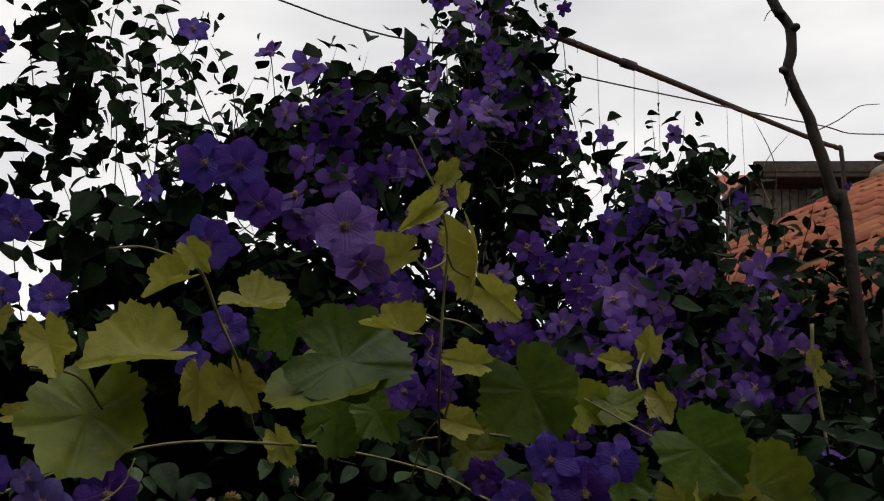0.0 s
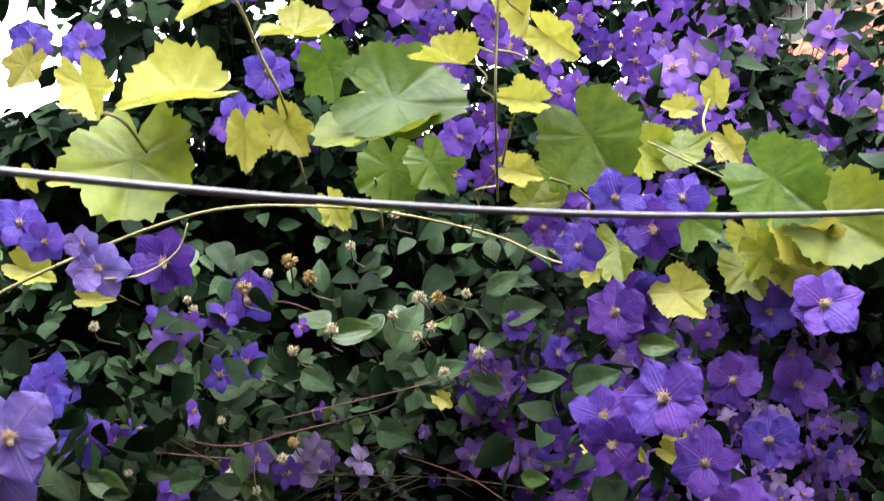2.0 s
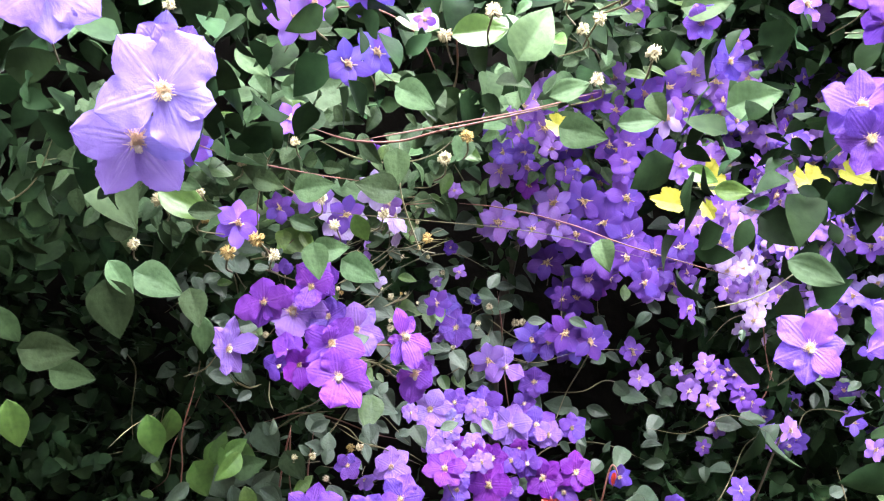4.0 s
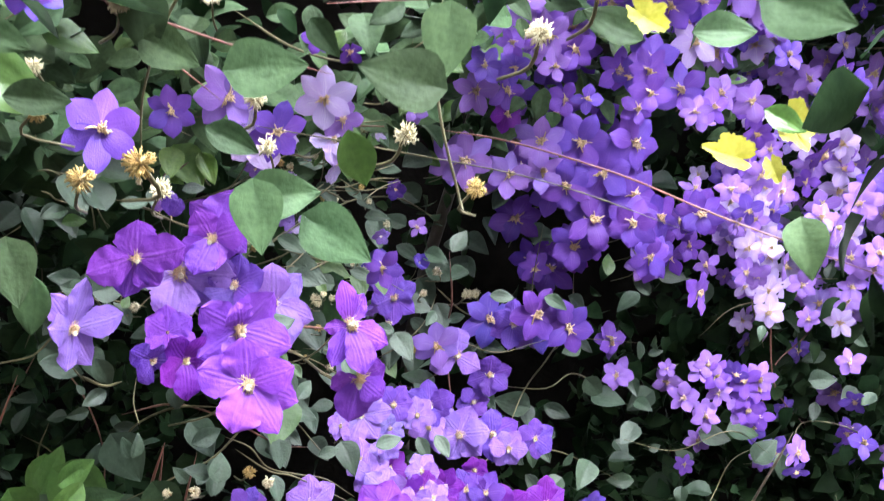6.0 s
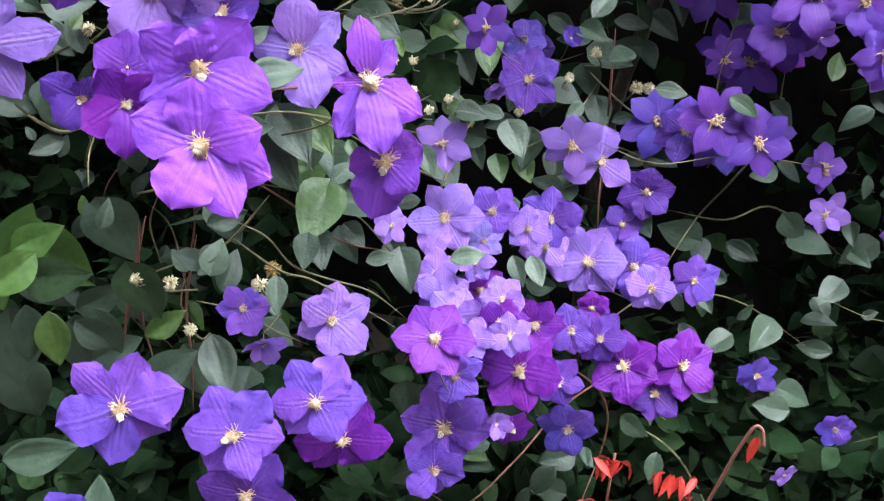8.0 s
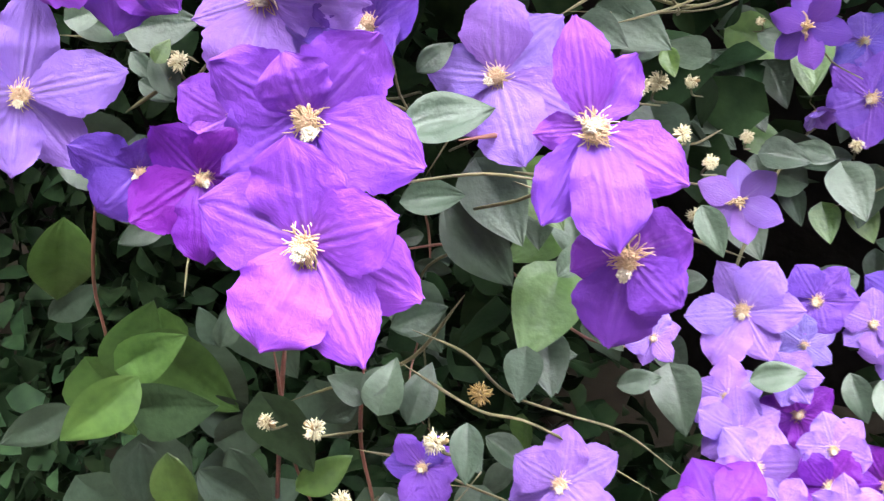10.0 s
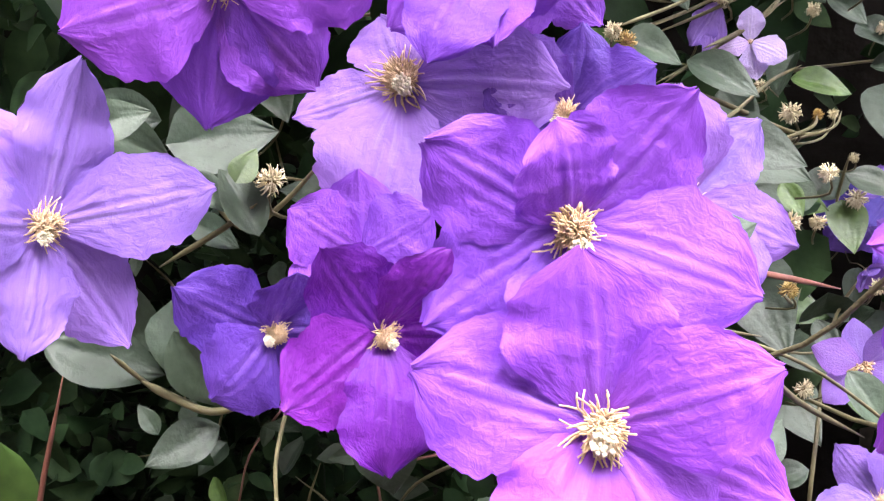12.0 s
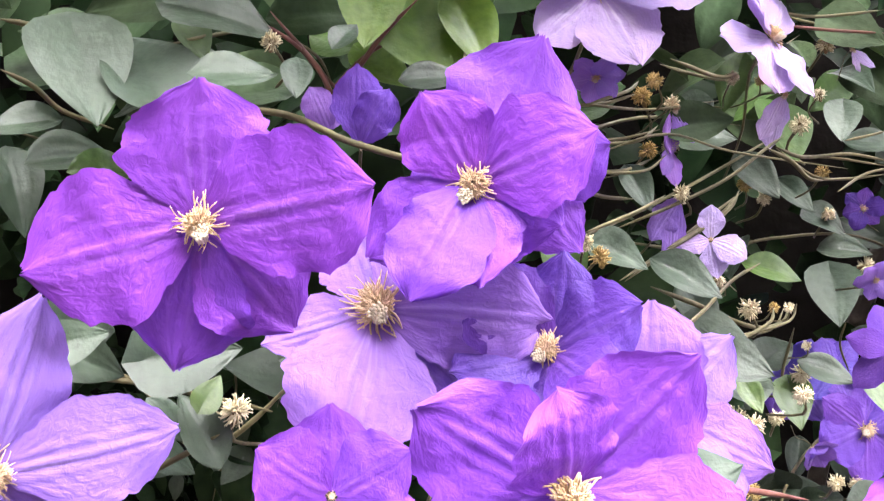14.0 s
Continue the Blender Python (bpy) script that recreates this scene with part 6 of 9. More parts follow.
far_bloom(0.014, 2.560, 1.775, 0.0507, -13, -1, 1, "B")
far_bloom(0.135, 2.652, 1.697, 0.0555, -18, 0, 16, "B")
far_bloom(0.039, 2.521, 1.771, 0.0539, 7, -7, 13, "V")
far_bloom(-0.099, 2.772, 1.773, 0.0734, 8, -10, 57, "L")
far_bloom(-0.058, 2.752, 1.943, 0.0611, 0, -14, 8, "B")
far_bloom(0.150, 2.785, 1.964, 0.0576, -15, -4, 2, "L")
far_bloom(-0.065, 2.628, 1.949, 0.0624, 20, -10, 29, "B")
far_bloom(0.015, 2.710, 1.811, 0.0546, 11, 1, 3, "D")
far_bloom(-0.042, 2.622, 1.847, 0.0712, 9, -5, 37, "D")
far_bloom(0.067, 2.597, 1.938, 0.0713, 0, 0, 25, "V")
bloom(-0.534, 2.294, 1.319, 0.0482, 23, 11, 80, "B")
bloom(-0.458, 2.349, 1.326, 0.0423, -5, 16, 80, "B")
bloom(-0.483, 2.293, 1.217, 0.0705, 15, 6, 20, "V")
bloom(-0.440, 2.462, 1.214, 0.0532, 7, 4, 40, "V")
bloom(-0.389, 2.443, 1.235, 0.0691, 16, 0, 60, "L")
bloom(-0.342, 2.460, 1.204, 0.0626, 20, 3, 20, "V")
bloom(-0.295, 2.487, 1.237, 0.0645, -12, 1, 30, "W")
far_bloom(-0.275, 2.496, 1.217, 0.0477, 5, 5, 30, "L")
far_bloom(-0.300, 2.577, 1.290, 0.0382, -11, 0, 0, "D")
far_bloom(-0.266, 2.576, 1.280, 0.0345, 0, -6, 30, "D")
bloom(-0.521, 2.161, 1.329, 0.0492, 16, -6, 90, "V")
bloom(-0.402, 2.164, 1.364, 0.0457, 1, 24, 0, "V")
bloom(-0.332, 2.067, 1.432, 0.0586, 4, 1, 40, "B")
bloom(-0.300, 2.087, 1.445, 0.0596, 2, 6, 10, "B")
far_bloom(-0.309, 2.018, 1.513, 0.0526, 3, 3, 0, "B")
bloom(-0.386, 2.019, 1.477, 0.0587, 6, 4, 10, "L")
far_bloom(-0.412, 2.066, 1.511, 0.0477, 7, 3, 10, "B")
far_bloom(-0.368, 2.067, 1.498, 0.0477, 5, 4, 10, "V")
far_bloom(-0.241, 2.164, 1.484, 0.0327, 1, 10, 10, "D")
far_bloom(-0.143, 2.851, 1.193, 0.0367, -17, 14, 0, "L")
# flowers in front, hanging from the vine
bloom(-0.555, 1.720, 1.492, 0.0944, 20, 10, 30, "P", fine=True)
bloom(-0.480, 1.776, 1.409, 0.1114, 26, 14, 0, "P", fine=True, angles=(128, 52, -12, -72, 196), lengths=(1.0, 1.0, 0.86, 1.0, 1.05), widths=(1.0, 1.02, 0.85, 0.9, 0.95))
bloom(-0.508, 1.800, 1.366, 0.1082, 22, -4, 0, "P", fine=True, angles=(-118, -50, 10, 168, 95), lengths=(1.0, 1.05, 0.95, 1.0, 0.7), widths=(0.9, 0.95, 0.9, 0.95, 0.8))
bloom(-0.567, 2.158, 1.327, 0.0873, 13, 8, 30, "B", fine=True)
bloom(-0.479, 1.856, 1.438, 0.0630, 10, 8, 10, "B", fine=True)
bloom(0.236, 1.856, 1.422, 0.0980, -13, 14, 50, "V", fine=True)
bloom(0.170, 1.881, 1.398, 0.0817, -10, 10, 40, "V", fine=True)
bloom(0.178, 1.869, 1.369, 0.0778, -10, 1, 10, "D", fine=True)
bloom(0.284, 1.889, 1.341, 0.0808, -15, 7, 80, "V", fine=True)
bloom(0.205, 1.805, 1.193, 0.0895, -13, 15, 30, "V", fine=True)
bloom(0.125, 1.850, 1.164, 0.0781, -8, 16, 75, "V", fine=True)
bloom(0.325, 1.932, 1.429, 0.0741, -16, 8, 40, "V", fine=True)
bloom(0.403, 1.943, 1.420, 0.0769, -20, 8, 20, "V", fine=True)
bloom(0.363, 1.925, 1.359, 0.0738, -18, 6, 90, "B", fine=True)
bloom(0.325, 1.898, 1.277, 0.0944, -17, 10, 20, "V", fine=True)
bloom(0.361, 1.927, 1.231, 0.0710, -18, 2, 0, "V", fine=True)
bloom(0.286, 1.865, 1.186, 0.0874, -16, 25, 60, "V", fine=True)
bloom(0.346, 1.927, 1.181, 0.0788, -8, 14, 40, "V", fine=True)
bloom(0.347, 1.898, 1.136, 0.0963, -18, 6, 20, "V", fine=True)
bloom(0.399, 1.948, 1.152, 0.0730, -9, 15, 10, "D", fine=True)
bloom(0.276, 1.845, 1.110, 0.0872, -15, 23, 30, "V", fine=True)
bloom(0.321, 1.945, 1.214, 0.0525, -16, 12, 0, "B", fine=True)
bloom(0.188, 1.892, 1.516, 0.0742, -11, 9, 30, "V", fine=True)
bloom(0.220, 1.879, 1.612, 0.0758, -12, 0, 15, "B", fine=True)
bloom(0.235, 1.935, 1.526, 0.0709, -2, -10, 0, "B", fine=True)
bloom(0.363, 1.898, 1.510, 0.0620, -18, 4, 30, "B", fine=True)
bloom(0.220, 1.942, 1.482, 0.0588, -12, -18, 0, "V", fine=True)
bloom(-0.491, 1.901, 1.620, 0.0579, 21, 3, 0, "B", fine=True)
bloom(-0.436, 1.881, 1.616, 0.0466, 21, 0, 30, "P", fine=True)
bloom(-0.425, 1.901, 1.585, 0.0744, 10, 10, 60, "P", fine=True)
bloom(-0.567, 1.991, 1.646, 0.0728, 24, 3, 0, "B", fine=True)
bloom(-0.379, 1.997, 1.589, 0.0940, 17, 0, 20, "D", fine=True)
bloom(-0.310, 2.143, 1.528, 0.0883, 9, -11, 20, "B", fine=True)
bloom(-0.511, 1.950, 1.440, 0.0787, 22, 16, 20, "B", fine=True)
bloom(0.189, 1.845, 1.645, 0.0662, -7, 7, 40, "B", fine=True)
bloom(0.266, 1.880, 1.642, 0.0637, -10, 2, 10, "B", fine=True)
bloom(0.227, 1.840, 1.609, 0.0711, -8, 0, 30, "D", fine=True)
bloom(0.149, 1.887, 1.593, 0.0648, -24, 0, 0, "B", fine=True)
bloom(0.207, 1.935, 1.525, 0.0807, -7, 3, 0, "D", fine=True)
bloom(0.398, 1.802, 1.526, 0.0820, -16, 22, 75, "V", fine=True)
bloom(0.371, 1.899, 1.530, 0.0476, -34, 2, 0, "B", fine=True)
bloom(0.111, 1.986, 1.615, 0.0553, -2, 0, 0, "D", fine=True)
bloom(0.299, 1.940, 1.482, 0.0421, -11, 4, 0, "V", fine=True)
bloom(0.579, 2.223, 1.555, 0.0678, -24, -11, 0, "B", fine=True)
bloom(0.647, 2.766, 1.752, 0.0676, -17, -2, 0, "V", fine=True)
bloom(0.691, 2.766, 1.808, 0.0897, -20, 5, 20, "V", fine=True)
bloom(0.073, 2.089, 1.484, 0.0452, -1, 4, 0, "V", fine=True)
bloom(0.126, 2.137, 1.440, 0.0550, 0, 0, 0, "B", fine=True)
# upper flowers near the vine shoots
bloom(-0.031, 1.670, 1.890, 0.0753, 5, 0, 90, "L", fine=True)
bloom(-0.019, 1.722, 1.859, 0.0670, 4, -27, 30, "L", fine=True)
bloom(-0.128, 1.618, 1.943, 0.0583, 11, -7, 30, "B", fine=True)
bloom(-0.174, 1.659, 1.954, 0.0635, 12, -7, 90, "B", fine=True)
bloom(-0.113, 1.638, 1.908, 0.0534, 10, -5, 30, "V", fine=True)
bloom(-0.178, 1.699, 1.877, 0.0660, 12, -8, 0, "B", fine=True)
bloom(-0.365, 1.745, 1.824, 0.0524, 20, 0, 90, "B", fine=True)
bloom(-0.420, 1.744, 1.831, 0.0503, 22, 0, 30, "B", fine=True)
bloom(-0.430, 1.795, 1.918, 0.0629, 22, -9, 0, "B", fine=True)
bloom(-0.183, 1.800, 1.794, 0.0586, 11, 0, 30, "B", fine=True)
bloom(-0.231, 1.849, 1.757, 0.0471, 13, 2, 30, "B", fine=True)
bloom(0.015, 1.900, 1.724, 0.0520, 12, 0, 60, "V", fine=True)
bloom(-0.180, 2.005, 1.844, 0.0450, 9, -5, 0, "V", fine=True)
bloom(0.048, 2.232, 1.918, 0.0612, 13, -18, 0, "V", fine=True)
# flowers on the mass round the post
bloom(0.062, 2.812, 2.277, 0.0921, -49, -15, 25, "L", closed=0)
bloom(0.123, 2.812, 2.307, 0.0989, 17, 21, 89, "L", closed=12)
bloom(0.090, 2.866, 2.349, 0.0810, -28, 9, 5, "V", closed=12)
bloom(0.093, 2.815, 2.258, 0.0680, -4, -24, 87, "L", closed=12)
bloom(0.013, 2.794, 2.288, 0.0675, 9, 32, 54, "W", closed=22)
bloom(0.013, 2.833, 2.397, 0.0711, -48, 4, 25, "L", closed=12)
bloom(-0.031, 2.871, 2.468, 0.0748, 19, 17, 38, "V", closed=0)
bloom(-0.060, 2.847, 2.426, 0.0571, 12, -6, 85, "V", closed=22)
bloom(-0.075, 2.804, 2.333, 0.0930, -33, -1, 84, "V", closed=12)
bloom(-0.226, 2.542, 2.330, 0.0914, 3, 22, 64, "V", closed=5)
bloom(-0.182, 2.662, 2.325, 0.0827, -1, -45, 19, "D", closed=5)
bloom(-0.299, 2.559, 2.364, 0.0604, -23, 33, 32, "V", closed=22)
bloom(-0.240, 2.437, 2.211, 0.0614, -16, 1, 37, "L", closed=0)
bloom(-0.154, 2.580, 2.211, 0.0857, -2, -4, 11, "D", closed=12)
bloom(-0.186, 2.551, 2.203, 0.0817, 2, -33, 79, "D", closed=0)
bloom(-0.098, 2.583, 2.135, 0.0813, -11, -33, 30, "V", closed=22)
bloom(-0.067, 2.601, 2.166, 0.0742, -33, 10, 46, "D", closed=0)
bloom(-0.018, 2.734, 2.192, 0.0793, 13, -3, 26, "D", closed=22)
bloom(-0.109, 2.593, 2.094, 0.0615, -2, 6, 9, "D", closed=22)
bloom(0.018, 2.853, 2.581, 0.0449, -2, -31, 36, "V", closed=0)
bloom(0.300, 3.002, 2.616, 0.0464, 38, -33, 53, "D", closed=12)
bloom(0.151, 2.963, 2.617, 0.0566, -7, -8, 48, "D", closed=22)
bloom(0.162, 2.967, 2.463, 0.0710, 11, -8, 12, "V", closed=22)
bloom(0.129, 2.970, 2.497, 0.0696, 17, -18, 36, "V", closed=22)
bloom(0.227, 3.050, 2.525, 0.0686, 18, -21, 5, "D", closed=12)
bloom(0.250, 3.042, 2.443, 0.0775, -30, -50, 33, "D", closed=12)
bloom(0.213, 2.975, 2.304, 0.0755, -15, -10, 58, "D", closed=0)
bloom(0.295, 3.104, 2.303, 0.0574, -30, 16, 47, "V", closed=22)
bloom(0.181, 2.996, 2.390, 0.0816, -36, -18, 33, "D", closed=12)
bloom(0.256, 3.058, 2.381, 0.0756, -19, 8, 58, "D", closed=0)
bloom(-0.147, 2.710, 2.314, 0.0747, 3, -23, 18, "V", closed=0)
bloom(-0.208, 2.576, 2.259, 0.0705, -18, 21, 54, "D", closed=5)
bloom(-0.434, 2.502, 2.394, 0.0651, 21, 14, 18, "B", closed=0)
bloom(-0.784, 2.460, 2.364, 0.0621, 60, -2, 19, "B", closed=0)
bloom(-0.433, 2.276, 2.047, 0.0570, 66, 9, 59, "B", closed=5)
bloom(0.407, 3.108, 2.337, 0.0580, -14, -26, 31, "L", closed=22)
bloom(0.568, 3.083, 2.332, 0.0566, -39, 2, 55, "L", closed=5)
bloom(0.416, 3.127, 2.237, 0.0712, 32, 12, 38, "L", closed=5)
bloom(0.475, 3.110, 2.267, 0.0680, -39, 32, 26, "L", closed=0)
bloom(0.508, 2.990, 2.149, 0.1051, 30, 27, 35, "V", closed=0)
bloom(0.564, 3.018, 2.115, 0.1048, -8, -26, 49, "L", closed=0)
bloom(0.489, 3.067, 2.176, 0.0785, 25, 18, 27, "D", closed=0)
bloom(0.526, 2.928, 1.982, 0.0758, 17, 4, 5, "L", closed=0)
bloom(0.479, 2.912, 1.989, 0.0794, 37, 10, 35, "V", closed=0)
bloom(0.586, 2.907, 1.975, 0.0788, 22, -6, 2, "L", closed=0)
bloom(0.374, 2.957, 1.947, 0.0836, -12, 34, 52, "V", closed=0)
bloom(0.343, 2.955, 1.905, 0.0760, -48, -18, 22, "V", closed=5)
bloom(0.409, 2.797, 1.846, 0.0762, 8, -7, 27, "L", closed=0)
bloom(0.379, 2.804, 1.836, 0.0699, 8, 39, 34, "V", closed=0)
bloom(0.513, 2.799, 1.730, 0.0594, 32, -22, 12, "L", closed=0)
bloom(0.385, 2.784, 1.731, 0.0638, 4, -28, 10, "L", closed=22)
bloom(0.627, 2.881, 1.741, 0.0813, -47, 36, 7, "D", closed=22)
bloom(0.727, 2.801, 1.846, 0.0816, -65, 31, 14, "L", closed=5)
bloom(0.658, 2.771, 1.811, 0.0823, -58, -15, 64, "V", closed=12)
bloom(0.687, 2.803, 1.975, 0.0955, -46, 10, 37, "L", closed=5)
bloom(0.704, 2.998, 2.154, 0.0585, -39, -16, 54, "V", closed=22)
bloom(0.729, 2.767, 1.893, 0.0675, -25, 3, 53, "V", closed=5)
bloom(0.730, 2.626, 1.600, 0.1077, 16, 42, 48, "V", closed=0)
bloom(0.664, 2.534, 1.554, 0.0790, -49, 13, 30, "V", closed=0)
bloom(0.814, 2.636, 2.118, 0.0207, 26, -26, 18, "B", closed=5)
bloom(0.722, 2.785, 1.987, 0.0541, -21, -1, 0, "L", closed=0)
bloom(0.347, 3.047, 2.054, 0.0774, 19, 29, 53, "D", closed=12)
bloom(0.225, 2.933, 2.042, 0.0705, 26, 13, 32, "D", closed=0)
bloom(0.281, 2.970, 1.992, 0.0784, -38, 12, 6, "D", closed=5)
bloom(0.250, 2.766, 1.833, 0.0687, -12, 19, 43, "D", closed=22)
bloom(0.296, 2.751, 1.788, 0.0677, 15, -2, 60, "V", closed=0)
bloom(0.174, 2.745, 1.820, 0.0610, -13, -15, 23, "V", closed=0)

strewn = mesh_of("strewn_flowers", strewn_v, strewn_f, PETAL["V"], strewn_uv)
strewn.materials.clear()
for key in STREWN:
    strewn.materials.append(PETAL[key] if key in PETAL else mat_stamen)
strewn.polygons.foreach_set("material_index", strewn_m)
tagged(new("strewn_flowers", strewn), "many small violet and lilac clematis flowers among the leaves", "flowers", kind="stuff")

# leaves round the near flowers
one_leaf(-0.219, 2.948, 0.937, 0.0487, 3, 38, -20, True, 4)
one_leaf(-0.179, 2.951, 0.914, 0.0370, 1, 41, -80, True, 1)
one_leaf(-0.116, 2.988, 0.799, 0.0502, -1, 44, -95, False, 3)
one_leaf(-0.170, 2.957, 0.851, 0.0358, 1, 43, 10, False, 0)
one_leaf(-0.153, 2.959, 0.840, 0.0405, 0, 45, 200, False, 2)
one_leaf(-0.202, 2.955, 0.850, 0.0356, 3, 38, -15, True, 4)
one_leaf(-0.199, 2.968, 0.818, 0.0473, 4, 41, 170, False, 3)
one_leaf(-0.144, 2.992, 0.766, 0.0334, 1, 39, -70, True, 1)
one_leaf(-0.110, 3.012, 0.764, 0.0355, -1, 44, -60, True, 1)
one_leaf(-0.078, 2.987, 0.879, 0.0406, -4, 44, -20, False, 1)
one_leaf(-0.030, 3.038, 0.843, 0.0426, -6, 38, -70, False, 1)
one_leaf(-0.097, 3.040, 0.950, 0.0465, -2, 39, -30, False, 4)
one_leaf(-0.080, 3.043, 0.935, 0.0444, -4, 45, 190, False, 0)
one_leaf(-0.023, 3.079, 0.911, 0.0532, -6, 45, -10, False, 1)
one_leaf(-0.072, 3.018, 0.770, 0.0436, -3, 39, -80, False, 3)
one_leaf(-0.052, 3.035, 0.808, 0.0336, -5, 41, 20, False, 2)
one_leaf(-0.009, 3.092, 0.955, 0.0454, -6, 46, 0, False, 0)
one_leaf(0.007, 3.096, 0.830, 0.0341, -7, 38, 30, False, 4)
one_leaf(-0.214, 2.936, 0.878, 0.0308, 4, 40, -60, False, 0)
one_leaf(-0.261, 2.861, 0.915, 0.0375, 7, 42, 160, False, 2)
one_leaf(-0.283, 2.765, 0.971, 0.0369, 9, 39, 20, False, 0)
one_leaf(-0.238, 2.896, 0.929, 0.0336, 6, 42, -40, False, 2)
one_leaf(-0.176, 2.970, 0.794, 0.0429, 3, 44, -60, False, 4)
one_leaf(-0.206, 2.913, 0.781, 0.0516, 5, 45, -60, False, 1)
one_leaf(-0.101, 3.072, 0.883, 0.0414, -2, 46, -110, False, 4)
one_leaf(-0.045, 3.109, 0.865, 0.0455, -5, 43, -60, False, 3)
one_leaf(0.033, 3.114, 0.768, 0.0440, -8, 43, 200, False, 4)
one_leaf(0.027, 3.146, 0.908, 0.0479, -8, 42, -60, False, 0)
one_leaf(-0.141, 3.080, 0.839, 0.0425, 0, 43, -100, False, 2)
one_leaf(-0.206, 3.029, 0.880, 0.0422, 2, 46, -60, False, 3)
one_leaf(-0.050, 3.108, 0.806, 0.0466, -3, 43, -40, False, 0)
one_leaf(-0.091, 3.071, 0.696, 0.0442, -2, 38, -80, False, 4)
one_leaf(-0.245, 2.941, 0.855, 0.0390, 6, 38, -30, False, 1)
one_leaf(-0.177, 3.032, 0.940, 0.0387, 1, 44, 40, False, 3)
one_leaf(0.043, 3.152, 0.944, 0.0441, -8, 38, -30, False, 3)
one_leaf(-0.245, 2.975, 0.949, 0.0379, 5, 41, 200, False, 4)
one_leaf(-0.276, 2.699, 0.998, 0.0469, 0, 39, -25, False, 1)
one_leaf(-0.260, 2.765, 0.971, 0.0308, 0, 40, 170, False, 1)
one_leaf(-0.311, 2.627, 0.906, 0.0437, 5, 40, -50, True, 4)
one_leaf(-0.285, 2.659, 0.886, 0.0221, 3, 41, -60, True, 0)
one_leaf(-0.321, 2.649, 0.881, 0.0373, 7, 45, -80, False, 1)
one_leaf(-0.305, 2.684, 0.859, 0.0391, 5, 45, -75, False, 3)
one_leaf(-0.288, 2.703, 0.848, 0.0308, 3, 41, -60, False, 1)
one_leaf(-0.274, 2.691, 0.818, 0.0460, 2, 51, -10, False, 3)
one_leaf(-0.300, 2.659, 0.838, 0.0314, 5, 45, 15, True, 1)
one_leaf(-0.311, 2.647, 0.810, 0.0386, 5, 43, -60, False, 0)
one_leaf(-0.255, 2.743, 0.787, 0.0393, 0, 51, -70, False, 2)
one_leaf(-0.303, 2.648, 0.787, 0.0291, 5, 50, 10, False, 0)
one_leaf(-0.278, 2.707, 0.775, 0.0282, 2, 48, -40, False, 1)
one_leaf(-0.239, 2.773, 0.794, 0.0344, 0, 45, 200, False, 0)
one_leaf(-0.222, 2.828, 0.853, 0.0301, -1, 38, -30, False, 3)
one_leaf(-0.204, 2.868, 0.855, 0.0319, -2, 44, -70, False, 0)
one_leaf(-0.265, 2.795, 0.800, 0.0369, 1, 39, -60, False, 3)
one_leaf(-0.236, 2.749, 0.740, 0.0322, -1, 44, -50, False, 3)
one_leaf(-0.534, 2.493, 0.940, 0.0464, 30, 30, -22, False, 0)
one_leaf(-0.504, 2.502, 0.939, 0.0319, 26, 26, -75, False, 1)
one_leaf(-0.501, 2.486, 0.911, 0.0304, 27, 35, 205, False, 0)
one_leaf(-0.515, 2.488, 0.919, 0.0134, 28, 24, 120, False, 2)
one_leaf(-0.489, 2.512, 1.022, 0.0338, 22, 25, 8, False, 1)
one_leaf(-0.539, 2.519, 1.027, 0.0352, 28, 18, 172, False, 0)
one_leaf(-0.494, 2.502, 0.988, 0.0219, 24, 30, -30, False, 2)
one_leaf(-0.577, 2.532, 0.749, 0.0600, 36, 2, -70, True, 1)
one_leaf(-0.566, 2.569, 0.775, 0.0468, 34, 0, -100, True, 1)
one_leaf(-0.557, 2.623, 0.707, 0.0758, 31, 2, -60, False, 3)
one_leaf(-0.565, 2.549, 0.668, 0.0676, 35, 11, -85, False, 1)
one_leaf(-0.498, 2.547, 0.686, 0.0530, 31, 12, -80, False, 3)
one_leaf(-0.457, 2.535, 0.707, 0.0400, 29, 17, 20, False, 1)
one_leaf(-0.407, 2.540, 0.696, 0.0451, 25, 19, 30, False, 1)
one_leaf(-0.480, 2.663, 0.677, 0.0618, 26, -5, -70, False, 3)
one_leaf(-0.388, 2.559, 0.794, 0.0293, 22, 47, 50, False, 0)
one_leaf(-0.412, 2.555, 0.794, 0.0262, 24, 12, 130, False, 2)
one_leaf(-0.423, 2.561, 0.764, 0.0269, 25, 13, 200, False, 0)
one_leaf(-0.324, 2.537, 0.777, 0.0284, 18, 50, -60, False, 2)
one_leaf(-0.389, 2.627, 0.803, 0.0455, 20, 29, -60, False, 3)
one_leaf(-0.299, 2.620, 0.794, 0.0351, 13, 37, -70, False, 1)
one_leaf(-0.510, 2.576, 0.804, 0.0331, 30, 3, 60, False, 0)
one_leaf(-0.393, 2.583, 0.658, 0.0582, 22, 9, -60, False, 1)
one_leaf(-0.587, 2.618, 0.573, 0.0658, 34, 8, -70, False, 3)
one_leaf(-0.624, 2.563, 0.621, 0.0571, 38, 7, -60, False, 1)
one_leaf(-0.639, 2.569, 0.826, 0.0811, 41, -13, -100, True, 2)
one_leaf(-0.523, 2.456, 0.806, 0.0596, 40, 13, 215, True, 2)
one_leaf(-0.540, 2.524, 0.942, 0.0427, 36, -3, -30, False, 1)
one_leaf(-0.324, 2.490, 0.999, 0.0466, 19, 42, 15, False, 0)
one_leaf(-0.305, 2.607, 0.835, 0.0558, 15, 41, -110, True, 4)
